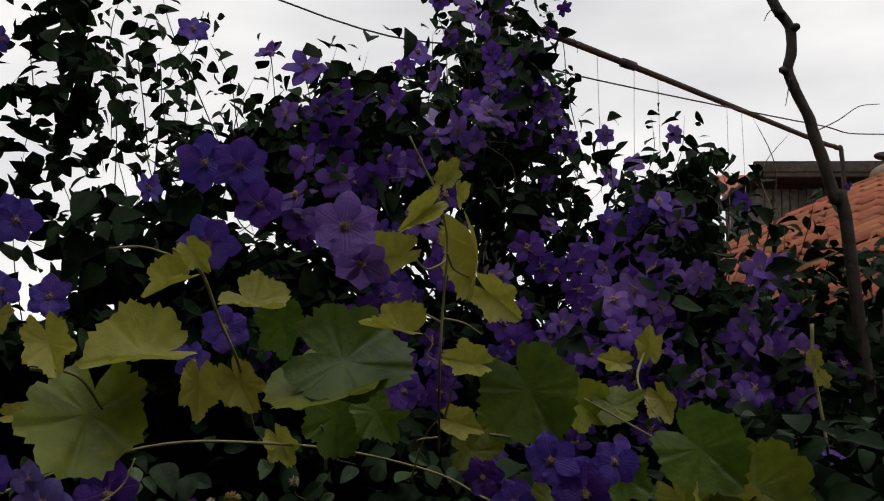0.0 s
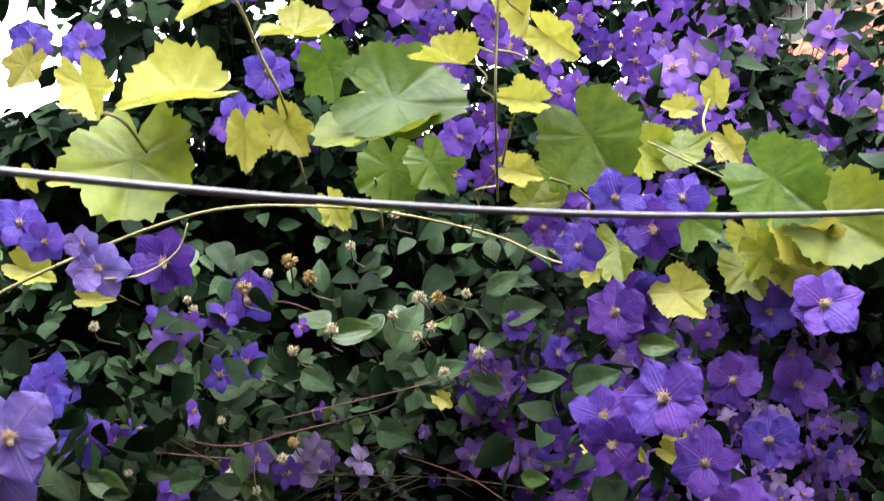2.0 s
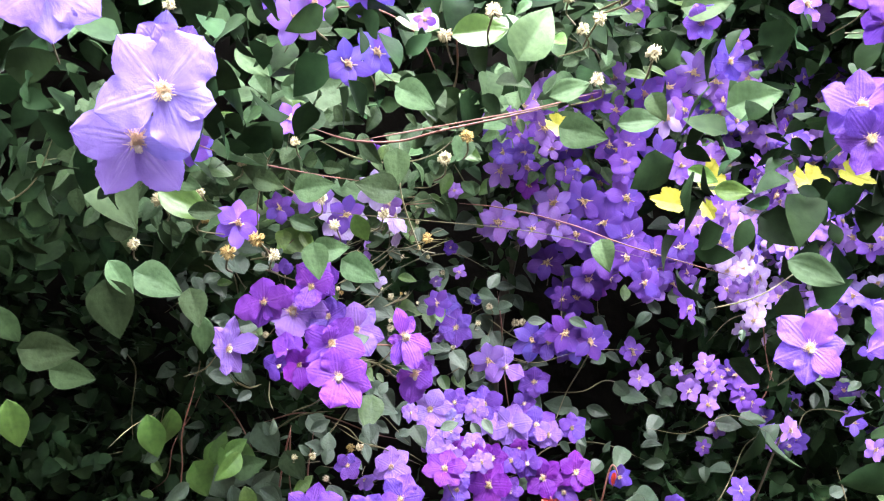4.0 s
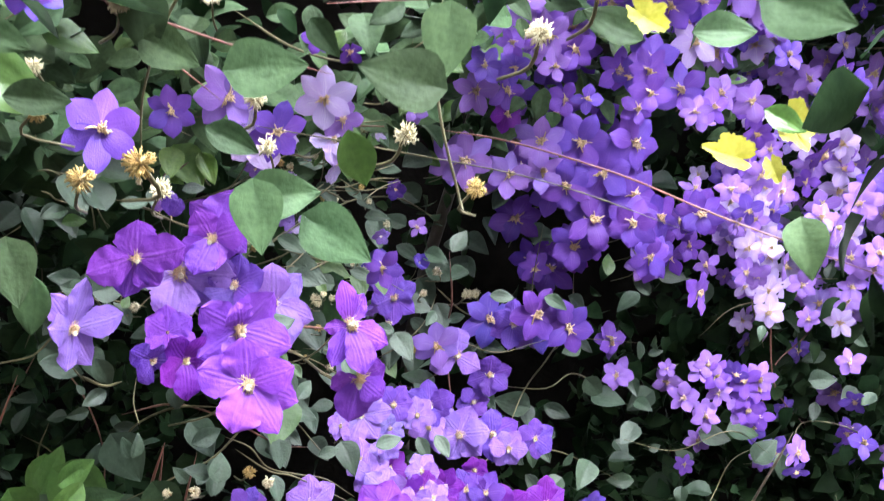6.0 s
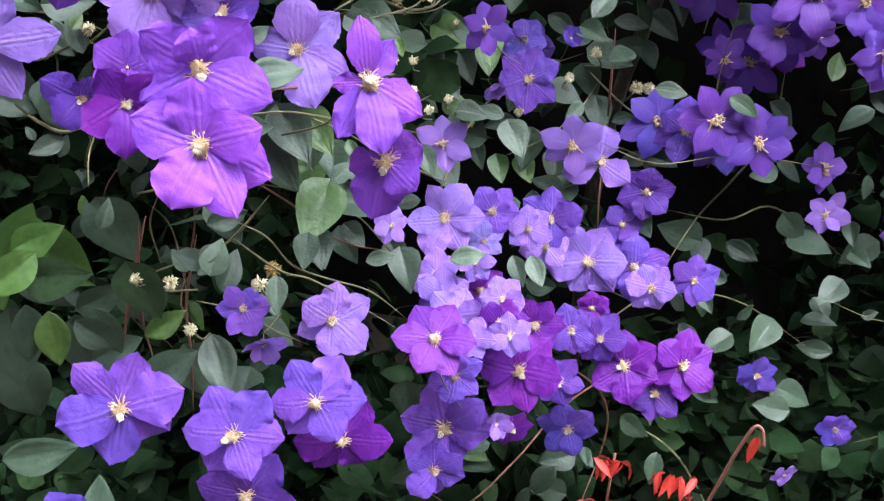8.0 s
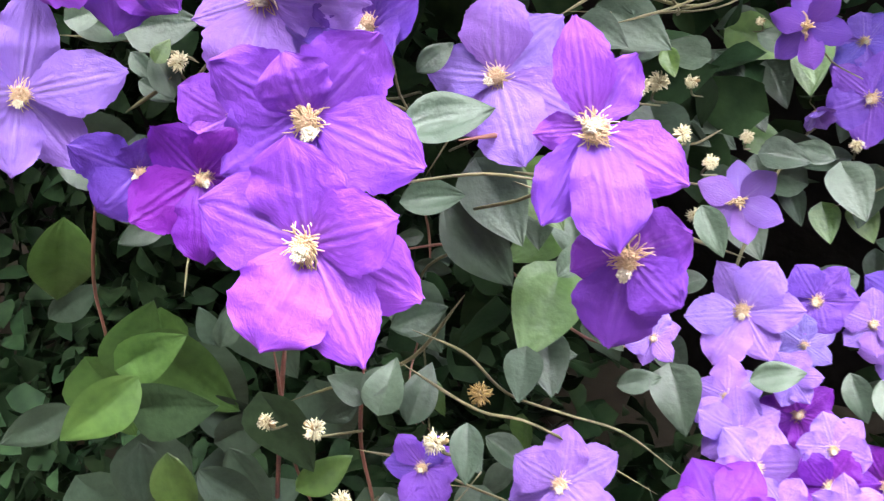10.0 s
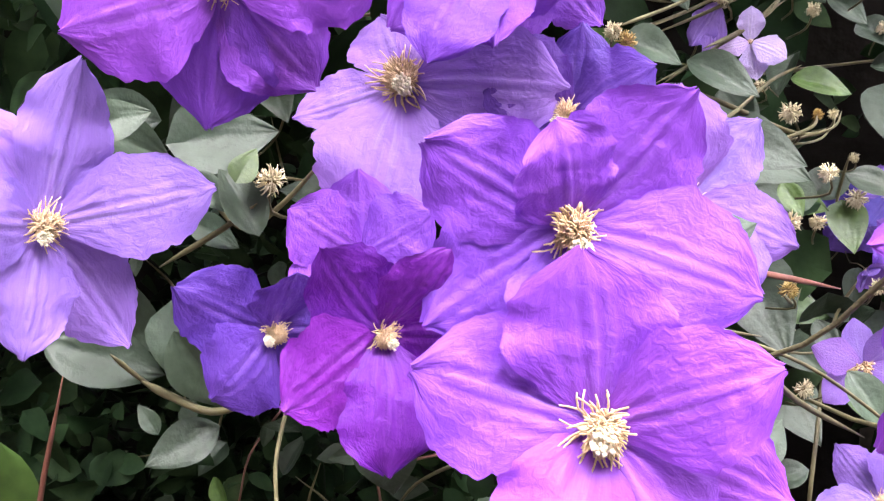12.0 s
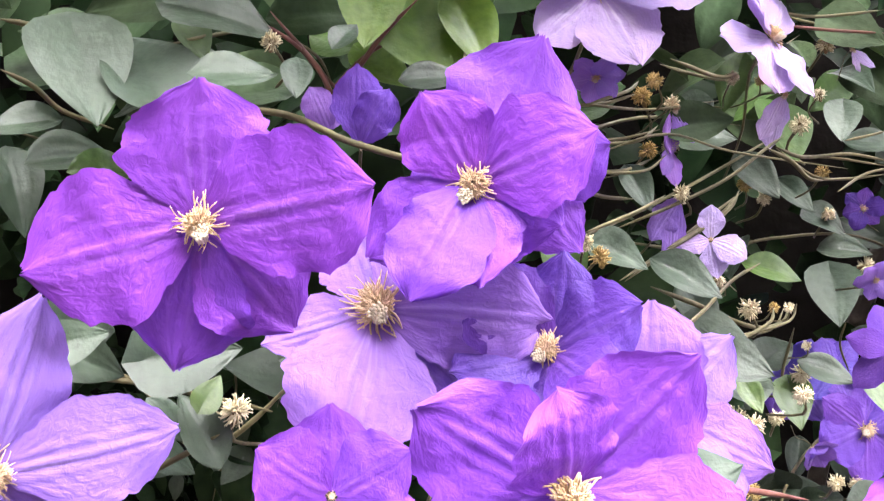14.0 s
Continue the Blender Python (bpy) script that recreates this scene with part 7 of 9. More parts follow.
one_leaf(-0.339, 2.587, 0.889, 0.0659, 18, 22, -50, False, 2)
one_leaf(-0.298, 2.612, 0.797, 0.0352, 14, 44, -80, False, 1)
one_leaf(-0.376, 2.522, 0.824, 0.0273, 24, 44, 40, False, 4)
one_leaf(-0.397, 2.520, 0.817, 0.0244, 26, 44, 150, False, 3)
one_leaf(-0.468, 2.492, 0.855, 0.0270, 33, 5, 110, False, 0)
one_leaf(-0.457, 2.494, 0.856, 0.0271, 32, 5, 70, False, 4)
one_leaf(-0.514, 2.503, 0.823, 0.0388, 36, 6, 20, True, 4)
one_leaf(-0.544, 2.525, 0.817, 0.0459, 37, 5, 60, True, 4)
one_leaf(-0.511, 2.540, 0.790, 0.0435, 34, 7, -60, False, 0)
one_leaf(-0.520, 2.483, 0.736, 0.0549, 38, 12, -90, False, 2)
one_leaf(-0.462, 2.490, 0.743, 0.0478, 33, 13, -40, False, 2)
one_leaf(-0.411, 2.516, 0.751, 0.0415, 28, 13, 30, True, 0)
one_leaf(-0.309, 2.487, 0.815, 0.0331, 19, 48, -90, False, 2)
one_leaf(-0.610, 2.492, 0.749, 0.0504, 43, 8, 200, False, 0)
one_leaf(-0.356, 2.556, 1.008, 0.0250, 19, 27, 40, False, 0)
one_leaf(-0.352, 2.544, 0.934, 0.0370, 20, 34, 10, False, 4)
one_leaf(-0.323, 2.580, 0.917, 0.0483, 17, 39, -60, False, 1)
one_leaf(-0.280, 2.587, 0.891, 0.0306, 13, 38, 50, False, 2)
one_leaf(-0.216, 2.687, 0.878, 0.0368, 5, 40, -60, False, 2)
one_leaf(-0.198, 2.809, 0.972, 0.0363, 3, 42, -20, False, 0)
one_leaf(-0.173, 2.780, 0.968, 0.0310, 0, 43, -80, True, 4)
one_leaf(-0.132, 2.783, 0.878, 0.0392, -1, 45, -60, False, 1)
one_leaf(-0.165, 2.785, 0.905, 0.0322, 0, 39, 170, False, 0)
one_leaf(-0.178, 2.744, 0.914, 0.0288, 2, 44, 0, False, 3)
one_leaf(-0.094, 2.651, 0.797, 0.0347, -4, 44, -60, False, 0)
one_leaf(-0.161, 2.663, 0.795, 0.0367, 1, 43, 20, False, 0)
one_leaf(-0.215, 2.615, 0.790, 0.0383, 6, 45, -70, False, 3)
one_leaf(-0.241, 2.616, 0.800, 0.0289, 8, 44, 20, False, 0)
one_leaf(-0.374, 2.581, 0.779, 0.0431, 21, 30, 70, False, 2)
one_leaf(-0.475, 2.544, 0.751, 0.0409, 32, -4, 20, False, 1)
one_leaf(-0.525, 2.502, 1.020, 0.0345, 36, 24, -20, False, 4)
one_leaf(-0.477, 2.486, 1.004, 0.0285, 33, 27, 110, False, 4)
one_leaf(-0.669, 2.609, 0.771, 0.0464, 40, 2, 30, False, 0)
one_leaf(-0.387, 2.611, 0.817, 0.0408, 22, 25, 20, False, 0)
one_leaf(-0.527, 2.506, 1.114, 0.0421, 26, 44, -80, False, 1)
one_leaf(-0.516, 2.524, 1.122, 0.0399, 23, 44, 110, False, 3)
one_leaf(-0.471, 2.486, 1.117, 0.0274, 19, 44, 5, False, 0)
one_leaf(-0.458, 2.514, 1.118, 0.0195, 16, 44, -90, False, 0)
one_leaf(-0.556, 2.559, 1.086, 0.0364, 27, 44, 20, False, 4)
one_leaf(-0.548, 2.506, 1.098, 0.0254, 29, 44, 190, False, 2)
one_leaf(-0.423, 2.576, 1.137, 0.0500, 9, 40, -60, 2, 0)
one_leaf(-0.406, 2.576, 1.143, 0.0400, 6, 40, -65, 2, 4)
one_leaf(-0.443, 2.561, 1.144, 0.0320, 11, 40, -95, 2, 3)
one_leaf(-0.418, 2.559, 1.122, 0.0252, 8, 40, 10, False, 0)
one_leaf(-0.446, 2.532, 1.134, 0.0173, 13, 40, 60, False, 2)
one_leaf(-0.474, 2.485, 1.017, 0.0119, 20, 26, 60, True, 4)
one_leaf(-0.489, 2.486, 1.006, 0.0193, 23, 28, -50, False, 0)
one_leaf(-0.518, 2.486, 1.030, 0.0183, 27, 23, 15, False, 1)
one_leaf(-0.440, 2.594, 1.126, 0.0260, 11, 40, -40, 2, 3)
one_leaf(-0.578, 2.558, 1.073, 0.0396, 30, 44, -80, False, 4)
one_leaf(-0.534, 2.541, 1.082, 0.0285, 25, 44, 10, True, 2)
one_leaf(-0.516, 2.579, 1.134, 0.0274, 21, 44, -70, True, 3)
one_leaf(-0.488, 2.535, 1.139, 0.0361, 18, 44, -10, False, 3)
one_leaf(-0.330, 2.674, 1.082, 0.0280, -1, 40, -60, False, 2)
one_leaf(-0.258, 2.766, 1.088, 0.0389, -7, 40, -50, False, 0)
one_leaf(-0.232, 2.827, 1.029, 0.0369, -8, 45, -10, True, 2)
one_leaf(-0.337, 2.637, 1.053, 0.0244, -1, 42, -20, False, 3)
one_leaf(-0.304, 2.674, 1.041, 0.0390, -4, 42, -25, False, 2)
one_leaf(-0.361, 2.612, 1.047, 0.0237, 1, 21, -70, True, 4)
one_leaf(-0.291, 2.715, 1.019, 0.0389, -4, 42, -60, False, 0)
one_leaf(-0.282, 2.631, 1.010, 0.0287, -7, 38, -20, False, 1)
one_leaf(-0.259, 2.720, 0.975, 0.0237, -7, 39, -60, True, 3)
one_leaf(-0.212, 2.778, 1.119, 0.0251, -11, 40, -90, False, 1)
one_leaf(-0.214, 2.867, 1.075, 0.0330, -9, 38, -40, False, 2)
one_leaf(-0.177, 2.873, 1.041, 0.0359, -12, 41, 10, False, 4)
one_leaf(-0.246, 2.784, 1.155, 0.0284, -9, 40, 0, False, 4)
one_leaf(-0.162, 2.939, 0.998, 0.0469, -11, 44, -80, False, 1)
one_leaf(-0.270, 2.876, 1.108, 0.0375, -5, 40, 0, False, 1)
one_leaf(-0.169, 2.865, 1.110, 0.0361, -13, 40, 0, False, 0)
one_leaf(-0.191, 2.869, 1.058, 0.0263, -11, 45, -30, False, 3)
one_leaf(-0.416, 2.485, 0.991, 0.0176, 11, 32, -60, False, 1)
one_leaf(-0.456, 2.530, 1.023, 0.0129, 16, 24, 30, False, 3)
one_leaf(-0.498, 2.485, 0.735, 0.0532, 19, 6, -80, True, 3)
one_leaf(-0.460, 2.509, 0.737, 0.0497, 17, 6, -60, False, 0)
one_leaf(-0.478, 2.412, 0.671, 0.0610, 20, 11, 10, False, 0)
one_leaf(-0.421, 2.392, 0.641, 0.0565, 17, 13, 90, False, 2)
one_leaf(-0.509, 2.531, 0.784, 0.0692, 19, 3, -40, True, 4)
one_leaf(-0.470, 2.563, 0.804, 0.0599, 16, 2, -60, False, 1)
one_leaf(-0.357, 2.499, 0.729, 0.0590, 11, 43, -70, False, 0)
one_leaf(-0.490, 2.542, 0.755, 0.0598, 18, 4, -20, False, 4)
one_leaf(-0.418, 2.458, 0.924, 0.0257, 14, -1, -80, False, 3)
one_leaf(-0.493, 2.487, 0.939, 0.0385, 18, -3, -60, False, 2)
one_leaf(-0.303, 2.567, 0.815, 0.0285, 7, 37, -90, False, 1)
one_leaf(-0.370, 2.522, 0.825, 0.0293, 11, 37, 80, False, 3)
one_leaf(-0.110, 2.689, 0.776, 0.0342, -3, 38, -60, False, 2)
one_leaf(0.035, 2.930, 0.919, 0.0391, -9, 38, 0, False, 0)
one_leaf(0.118, 2.922, 0.918, 0.0403, -12, 38, -20, False, 4)
one_leaf(-0.067, 2.821, 1.026, 0.0417, -5, 42, 60, False, 0)
one_leaf(0.446, 2.887, 0.900, 0.0266, -24, 42, -90, False, 4)

# leaves on the bank under the vine
one_leaf(0.003, 2.527, 1.341, 0.0730, -9, 19, 160, 3, 0)
one_leaf(0.110, 2.482, 1.349, 0.0715, -13, 20, 10, 3, 2)
one_leaf(-0.091, 2.242, 1.480, 0.0703, -5, 14, 60, 3, 3)
one_leaf(-0.170, 2.193, 1.473, 0.0743, -2, 15, 10, True, 2)
one_leaf(-0.613, 2.188, 1.257, 0.0754, 14, 23, -60, 3, 1)
one_leaf(-0.526, 2.140, 1.264, 0.0725, 11, 23, -30, True, 0)
one_leaf(-0.639, 2.289, 1.142, 0.0597, 14, 26, -60, 3, 2)
one_leaf(-0.593, 2.340, 1.122, 0.0618, 12, 27, -30, 3, 1)
one_leaf(-0.650, 2.290, 1.091, 0.0747, 14, -6, -80, 3, 1)
one_leaf(-0.549, 2.401, 1.033, 0.0600, 10, -5, -90, 3, 0)
one_leaf(-0.701, 2.190, 1.069, 0.0627, 17, -4, -10, 3, 1)
one_leaf(-0.759, 2.188, 1.103, 0.0627, 19, -6, -60, 3, 2)
one_leaf(-0.702, 2.287, 1.007, 0.0527, 16, -3, -20, 3, 1)
one_leaf(-0.345, 2.194, 1.403, 0.0616, 4, 17, 10, 3, 1)
one_leaf(-0.449, 2.192, 1.430, 0.0536, 8, 16, -40, 3, 0)
one_leaf(-0.240, 2.292, 1.385, 0.0507, 0, 18, -30, 3, 1)
one_leaf(-0.038, 2.291, 1.400, 0.0584, -7, 17, 20, 3, 0)
one_leaf(0.052, 2.190, 1.537, 0.0601, -11, 12, 30, 3, 0)
one_leaf(-0.194, 2.093, 1.561, 0.0493, -1, 11, 100, 3, 4)
one_leaf(0.176, 1.964, 1.217, 0.0649, -18, 26, -20, 3, 0)
one_leaf(0.235, 1.897, 1.476, 0.0490, -22, 14, 0, True, 2)
one_leaf(0.186, 2.187, 1.396, 0.0619, -16, 17, 20, 3, 3)
one_leaf(0.085, 2.089, 1.506, 0.0501, -13, 13, 10, 3, 3)
one_leaf(-0.422, 2.498, 0.785, 0.0503, 6, 1, -60, 3, 1)
one_leaf(-0.491, 2.488, 0.796, 0.0495, 8, 0, 10, 3, 1)
one_leaf(-0.605, 2.292, 0.916, 0.0689, 12, 0, -80, True, 2)
one_leaf(-0.756, 2.188, 0.973, 0.0707, 19, -1, -80, True, 2)

# leaves close to the path
one_leaf(-0.279, 1.966, 1.323, 0.0335, -7, 11, -90, 3, 1)
one_leaf(-0.304, 1.965, 1.307, 0.0388, -4, 13, 170, 3, 1)
one_leaf(-0.316, 1.983, 1.260, 0.0372, 6, -22, -65, True, 3)
one_leaf(-0.079, 1.971, 1.363, 0.0452, -23, 10, -10, 3, 1)
one_leaf(-0.364, 2.007, 1.216, 0.0350, 2, 19, -80, 3, 1)
one_leaf(-0.346, 2.032, 1.229, 0.0356, 0, 18, 10, 3, 3)
one_leaf(-0.313, 2.039, 1.201, 0.0410, -1, 20, -30, 3, 1)
one_leaf(-0.433, 2.056, 1.311, 0.0332, 6, 10, -80, 3, 3)
one_leaf(-0.416, 2.057, 1.299, 0.0307, 5, 12, -20, 3, 3)
one_leaf(-0.381, 2.060, 1.253, 0.0346, 2, 16, -20, 3, 4)
one_leaf(-0.528, 2.207, 1.116, 0.0433, 13, 22, -80, 3, 1)
one_leaf(-0.495, 2.093, 1.262, 0.0397, 13, 15, 0, 3, 2)
one_leaf(-0.054, 1.974, 1.230, 0.0310, -25, 21, -70, 3, 3)
one_leaf(0.009, 2.018, 1.387, 0.0293, -28, 8, -60, 3, 3)
one_leaf(0.088, 1.993, 1.301, 0.0413, -29, 11, 0, True, 0)
one_leaf(0.239, 2.561, 1.257, 0.0543, -25, 14, -20, True, 2)
one_leaf(-0.282, 2.575, 1.224, 0.0345, -2, 14, -60, 3, 0)
one_leaf(-0.362, 2.010, 1.301, 0.0379, 0, 12, 10, 3, 1)
one_leaf(-0.508, 2.052, 1.299, 0.0337, 13, 11, -20, 3, 0)

# seed heads
seed_head(-0.422, 2.473, 0.814, 0.0127)
seed_head(-0.395, 2.477, 0.814, 0.0157)
seed_head(-0.319, 2.468, 0.832, 0.0165)
seed_head(-0.335, 2.587, 0.785, 0.0188, True)
seed_head(-0.373, 2.464, 0.781, 0.0136)
seed_head(-0.228, 2.582, 0.975, 0.0120)
seed_head(-0.213, 2.598, 0.956, 0.0110)
seed_head(-0.270, 2.572, 1.011, 0.0093)
seed_head(-0.175, 2.958, 0.938, 0.0202)
seed_head(-0.081, 2.962, 0.907, 0.0158)
seed_head(-0.133, 2.939, 0.863, 0.0153)
seed_head(0.011, 3.061, 0.881, 0.0225)
seed_head(0.028, 3.071, 0.881, 0.0203)
seed_head(-0.051, 3.021, 0.927, 0.0185)
seed_head(-0.189, 2.955, 0.834, 0.0136)
seed_head(-0.008, 3.029, 0.825, 0.0169)
seed_head(-0.082, 2.996, 0.807, 0.0221, True)
seed_head(-0.265, 2.723, 0.960, 0.0167)
seed_head(-0.236, 2.754, 0.858, 0.0140)
seed_head(-0.263, 2.678, 0.936, 0.0115, True)
seed_head(-0.268, 2.748, 0.871, 0.0111, True)
seed_head(-0.305, 2.711, 1.078, 0.0111)
seed_head(-0.323, 2.715, 1.098, 0.0112, True)
seed_head(-0.282, 2.712, 1.034, 0.0077)
seed_head(-0.214, 2.827, 1.136, 0.0102)
seed_head(-0.238, 2.748, 1.018, 0.0076)
seed_head(-0.246, 2.748, 1.017, 0.0076, True)
seed_head(-0.209, 2.821, 1.090, 0.0109, True)
seed_head(-0.280, 2.741, 1.138, 0.0092)
seed_head(-0.266, 2.740, 1.138, 0.0075, True)
seed_head(-0.213, 2.801, 0.988, 0.0079)
seed_head(-0.323, 2.705, 1.133, 0.0105, True)
seed_head(-0.466, 2.485, 1.011, 0.0129)
seed_head(-0.413, 2.593, 1.135, 0.0137)
seed_head(-0.472, 2.533, 1.130, 0.0092)
seed_head(-0.325, 2.751, 1.126, 0.0137, True)
seed_head(-0.310, 2.745, 1.123, 0.0118)
seed_head(-0.351, 2.573, 1.058, 0.0102, True)
seed_head(-0.356, 2.589, 1.062, 0.0101)
seed_head(-0.225, 2.821, 1.118, 0.0152)
seed_head(-0.265, 2.714, 1.021, 0.0146)
seed_head(-0.267, 2.669, 0.972, 0.0138)
seed_head(-0.244, 2.723, 0.963, 0.0115)
seed_head(-0.212, 2.832, 1.166, 0.0136)
seed_head(-0.242, 2.818, 1.073, 0.0117)
seed_head(-0.162, 2.876, 1.030, 0.0138)
seed_head(-0.206, 2.738, 0.926, 0.0118)
seed_head(-0.309, 2.741, 1.101, 0.0118)
seed_head(-0.264, 2.766, 1.082, 0.0098, True)
seed_head(-0.191, 2.868, 1.062, 0.0110)
seed_head(-0.367, 2.729, 1.155, 0.0114)
seed_head(-0.538, 2.141, 1.495, 0.0199)
seed_head(-0.373, 2.096, 1.488, 0.0189)
seed_head(-0.391, 2.144, 1.515, 0.0179)
seed_head(-0.225, 2.047, 1.464, 0.0198)
seed_head(-0.151, 2.092, 1.598, 0.0187)
seed_head(-0.090, 2.044, 1.507, 0.0178)
seed_head(-0.064, 2.092, 1.473, 0.0188)
seed_head(0.002, 2.140, 1.526, 0.0177)
seed_head(-0.565, 2.188, 1.262, 0.0218)
seed_head(-0.598, 2.190, 1.206, 0.0189)
seed_head(-0.432, 2.253, 1.180, 0.0217)
seed_head(-0.367, 2.208, 1.261, 0.0204)
seed_head(-0.034, 2.141, 1.416, 0.0207)
seed_head(-0.279, 2.142, 1.563, 0.0178)
seed_head(-0.213, 1.995, 1.584, 0.0246, True)
seed_head(-0.198, 2.044, 1.560, 0.0227, True)
seed_head(-0.030, 2.041, 1.527, 0.0236, True)
seed_head(-0.424, 2.095, 1.507, 0.0159)
seed_head(-0.103, 2.204, 1.641, 0.0187)
seed_head(0.172, 2.087, 1.563, 0.0166)
seed_head(-0.172, 2.046, 1.490, 0.0228)
seed_head(0.020, 2.090, 1.448, 0.0236)
seed_head(-0.045, 2.092, 1.486, 0.0197)
seed_head(-0.353, 2.303, 1.214, 0.0205)
seed_head(-0.484, 2.206, 1.193, 0.0240, True)
seed_head(-0.516, 2.190, 1.271, 0.0162)
seed_head(-0.333, 2.094, 1.543, 0.0179)
seed_head(-0.274, 1.997, 1.552, 0.0227, True)
seed_head(-0.048, 1.992, 1.531, 0.0236)
seed_head(-0.382, 2.094, 1.532, 0.0149)
seed_head(-0.311, 2.145, 1.427, 0.0179)
seed_head(-0.447, 2.054, 1.324, 0.0165)
seed_head(-0.498, 2.103, 1.253, 0.0171, True)
seed_head(-0.428, 2.008, 1.244, 0.0206, True)
seed_head(-0.292, 1.984, 1.275, 0.0164)
seed_head(-0.228, 1.979, 1.335, 0.0183)
seed_head(-0.208, 1.954, 1.360, 0.0169, True)
seed_head(-0.243, 2.015, 1.244, 0.0147, True)
seed_head(-0.405, 2.302, 1.326, 0.0169)

# stems
vine_stem([(-0.338, 2.700, 1.058), (-0.309, 2.712, 1.071), (-0.281, 2.724, 1.086), (-0.260, 2.736, 1.103), (-0.249, 2.748, 1.110)], 0.0011, 0.0009)
vine_stem([(-0.332, 2.680, 1.035), (-0.310, 2.692, 1.051), (-0.290, 2.704, 1.064), (-0.277, 2.716, 1.077)], 0.0010, 0.0008)
vine_stem([(-0.355, 2.620, 1.063), (-0.342, 2.632, 1.068), (-0.330, 2.644, 1.073), (-0.319, 2.656, 1.079)], 0.0010, 0.0008)
vine_stem([(-0.355, 2.640, 1.089), (-0.342, 2.652, 1.088), (-0.327, 2.664, 1.090), (-0.318, 2.676, 1.097)], 0.0009, 0.0007)
vine_stem([(-0.350, 2.680, 1.102), (-0.336, 2.692, 1.104), (-0.319, 2.704, 1.109)], 0.0009, 0.0007)
vine_stem([(-0.363, 2.660, 1.117), (-0.347, 2.672, 1.120), (-0.334, 2.684, 1.125)], 0.0010, 0.0008)
vine_stem([(-0.320, 2.720, 1.142), (-0.298, 2.732, 1.138), (-0.279, 2.744, 1.137)], 0.0010, 0.0008)
vine_stem([(-0.242, 2.800, 1.103), (-0.217, 2.812, 1.088), (-0.195, 2.824, 1.087), (-0.168, 2.836, 1.091)], 0.0011, 0.0009)
vine_stem([(-0.230, 2.820, 1.099), (-0.200, 2.832, 1.099), (-0.166, 2.844, 1.096)], 0.0010, 0.0008)
vine_stem([(-0.193, 2.840, 1.110), (-0.176, 2.852, 1.114), (-0.161, 2.864, 1.118)], 0.0010, 0.0008)
vine_stem([(-0.252, 2.780, 1.178), (-0.228, 2.792, 1.178), (-0.188, 2.804, 1.185)], 0.0011, 0.0009)
vine_stem([(-0.243, 2.800, 1.173), (-0.216, 2.812, 1.173), (-0.181, 2.824, 1.174)], 0.0011, 0.0009, mat_stem_red)
vine_stem([(-0.285, 2.720, 1.002), (-0.260, 2.732, 1.005), (-0.238, 2.744, 1.011), (-0.232, 2.756, 1.019)], 0.0009, 0.0007)
vine_stem([(-0.178, 2.850, 0.996), (-0.177, 2.862, 0.979), (-0.166, 2.874, 0.959)], 0.0009, 0.0007)
vine_stem([(-0.491, 2.560, 1.142), (-0.474, 2.572, 1.133), (-0.460, 2.584, 1.118), (-0.451, 2.596, 1.110)], 0.0009, 0.0007, mat_stem_red)
vine_stem([(-0.459, 2.580, 1.118), (-0.446, 2.592, 1.133), (-0.426, 2.604, 1.146), (-0.414, 2.616, 1.157)], 0.0009, 0.0007, mat_stem_red)
vine_stem([(-0.564, 2.520, 1.115), (-0.558, 2.532, 1.110), (-0.553, 2.544, 1.102), (-0.538, 2.556, 1.096)], 0.0011, 0.0009)
vine_stem([(-0.570, 2.530, 1.133), (-0.563, 2.542, 1.132), (-0.552, 2.554, 1.128), (-0.546, 2.566, 1.125)], 0.0012, 0.0010)
vine_stem([(-0.525, 2.570, 1.129), (-0.509, 2.582, 1.135), (-0.491, 2.594, 1.139), (-0.473, 2.606, 1.131), (-0.467, 2.618, 1.119)], 0.0009, 0.0007)
vine_stem([(-0.430, 2.514, 0.852), (-0.444, 2.525, 0.788), (-0.455, 2.534, 0.721), (-0.467, 2.539, 0.630)], 0.0018, 0.0014, mat_stem_red)
vine_stem([(-0.589, 2.559, 0.904), (-0.614, 2.571, 0.820), (-0.617, 2.579, 0.760), (-0.627, 2.585, 0.673)], 0.0015, 0.0012, mat_stem_red)
vine_stem([(-0.396, 2.546, 0.827), (-0.407, 2.560, 0.749), (-0.404, 2.571, 0.690), (-0.402, 2.580, 0.618)], 0.0015, 0.0012, mat_stem_red)
vine_stem([(-0.337, 2.557, 0.870), (-0.376, 2.574, 0.810), (-0.418, 2.578, 0.781), (-0.472, 2.581, 0.748)], 0.0014, 0.0011, mat_stem)
vine_stem([(-0.366, 2.549, 0.845), (-0.338, 2.564, 0.827), (-0.315, 2.578, 0.796), (-0.280, 2.587, 0.784), (-0.244, 2.594, 0.775), (-0.207, 2.599, 0.750)], 0.0011, 0.0009, mat_stem)
vine_stem([(-0.381, 2.502, 0.787), (-0.352, 2.521, 0.773), (-0.322, 2.539, 0.750), (-0.290, 2.556, 0.730)], 0.0010, 0.0008, mat_stem)
vine_stem([(-0.291, 2.559, 0.947), (-0.321, 2.536, 0.955), (-0.352, 2.514, 0.954), (-0.369, 2.491, 0.956)], 0.0010, 0.0008, mat_stem)
vine_stem([(-0.569, 2.517, 1.007), (-0.517, 2.514, 1.010), (-0.474, 2.500, 1.010), (-0.454, 2.485, 1.012)], 0.0010, 0.0008, mat_stem)
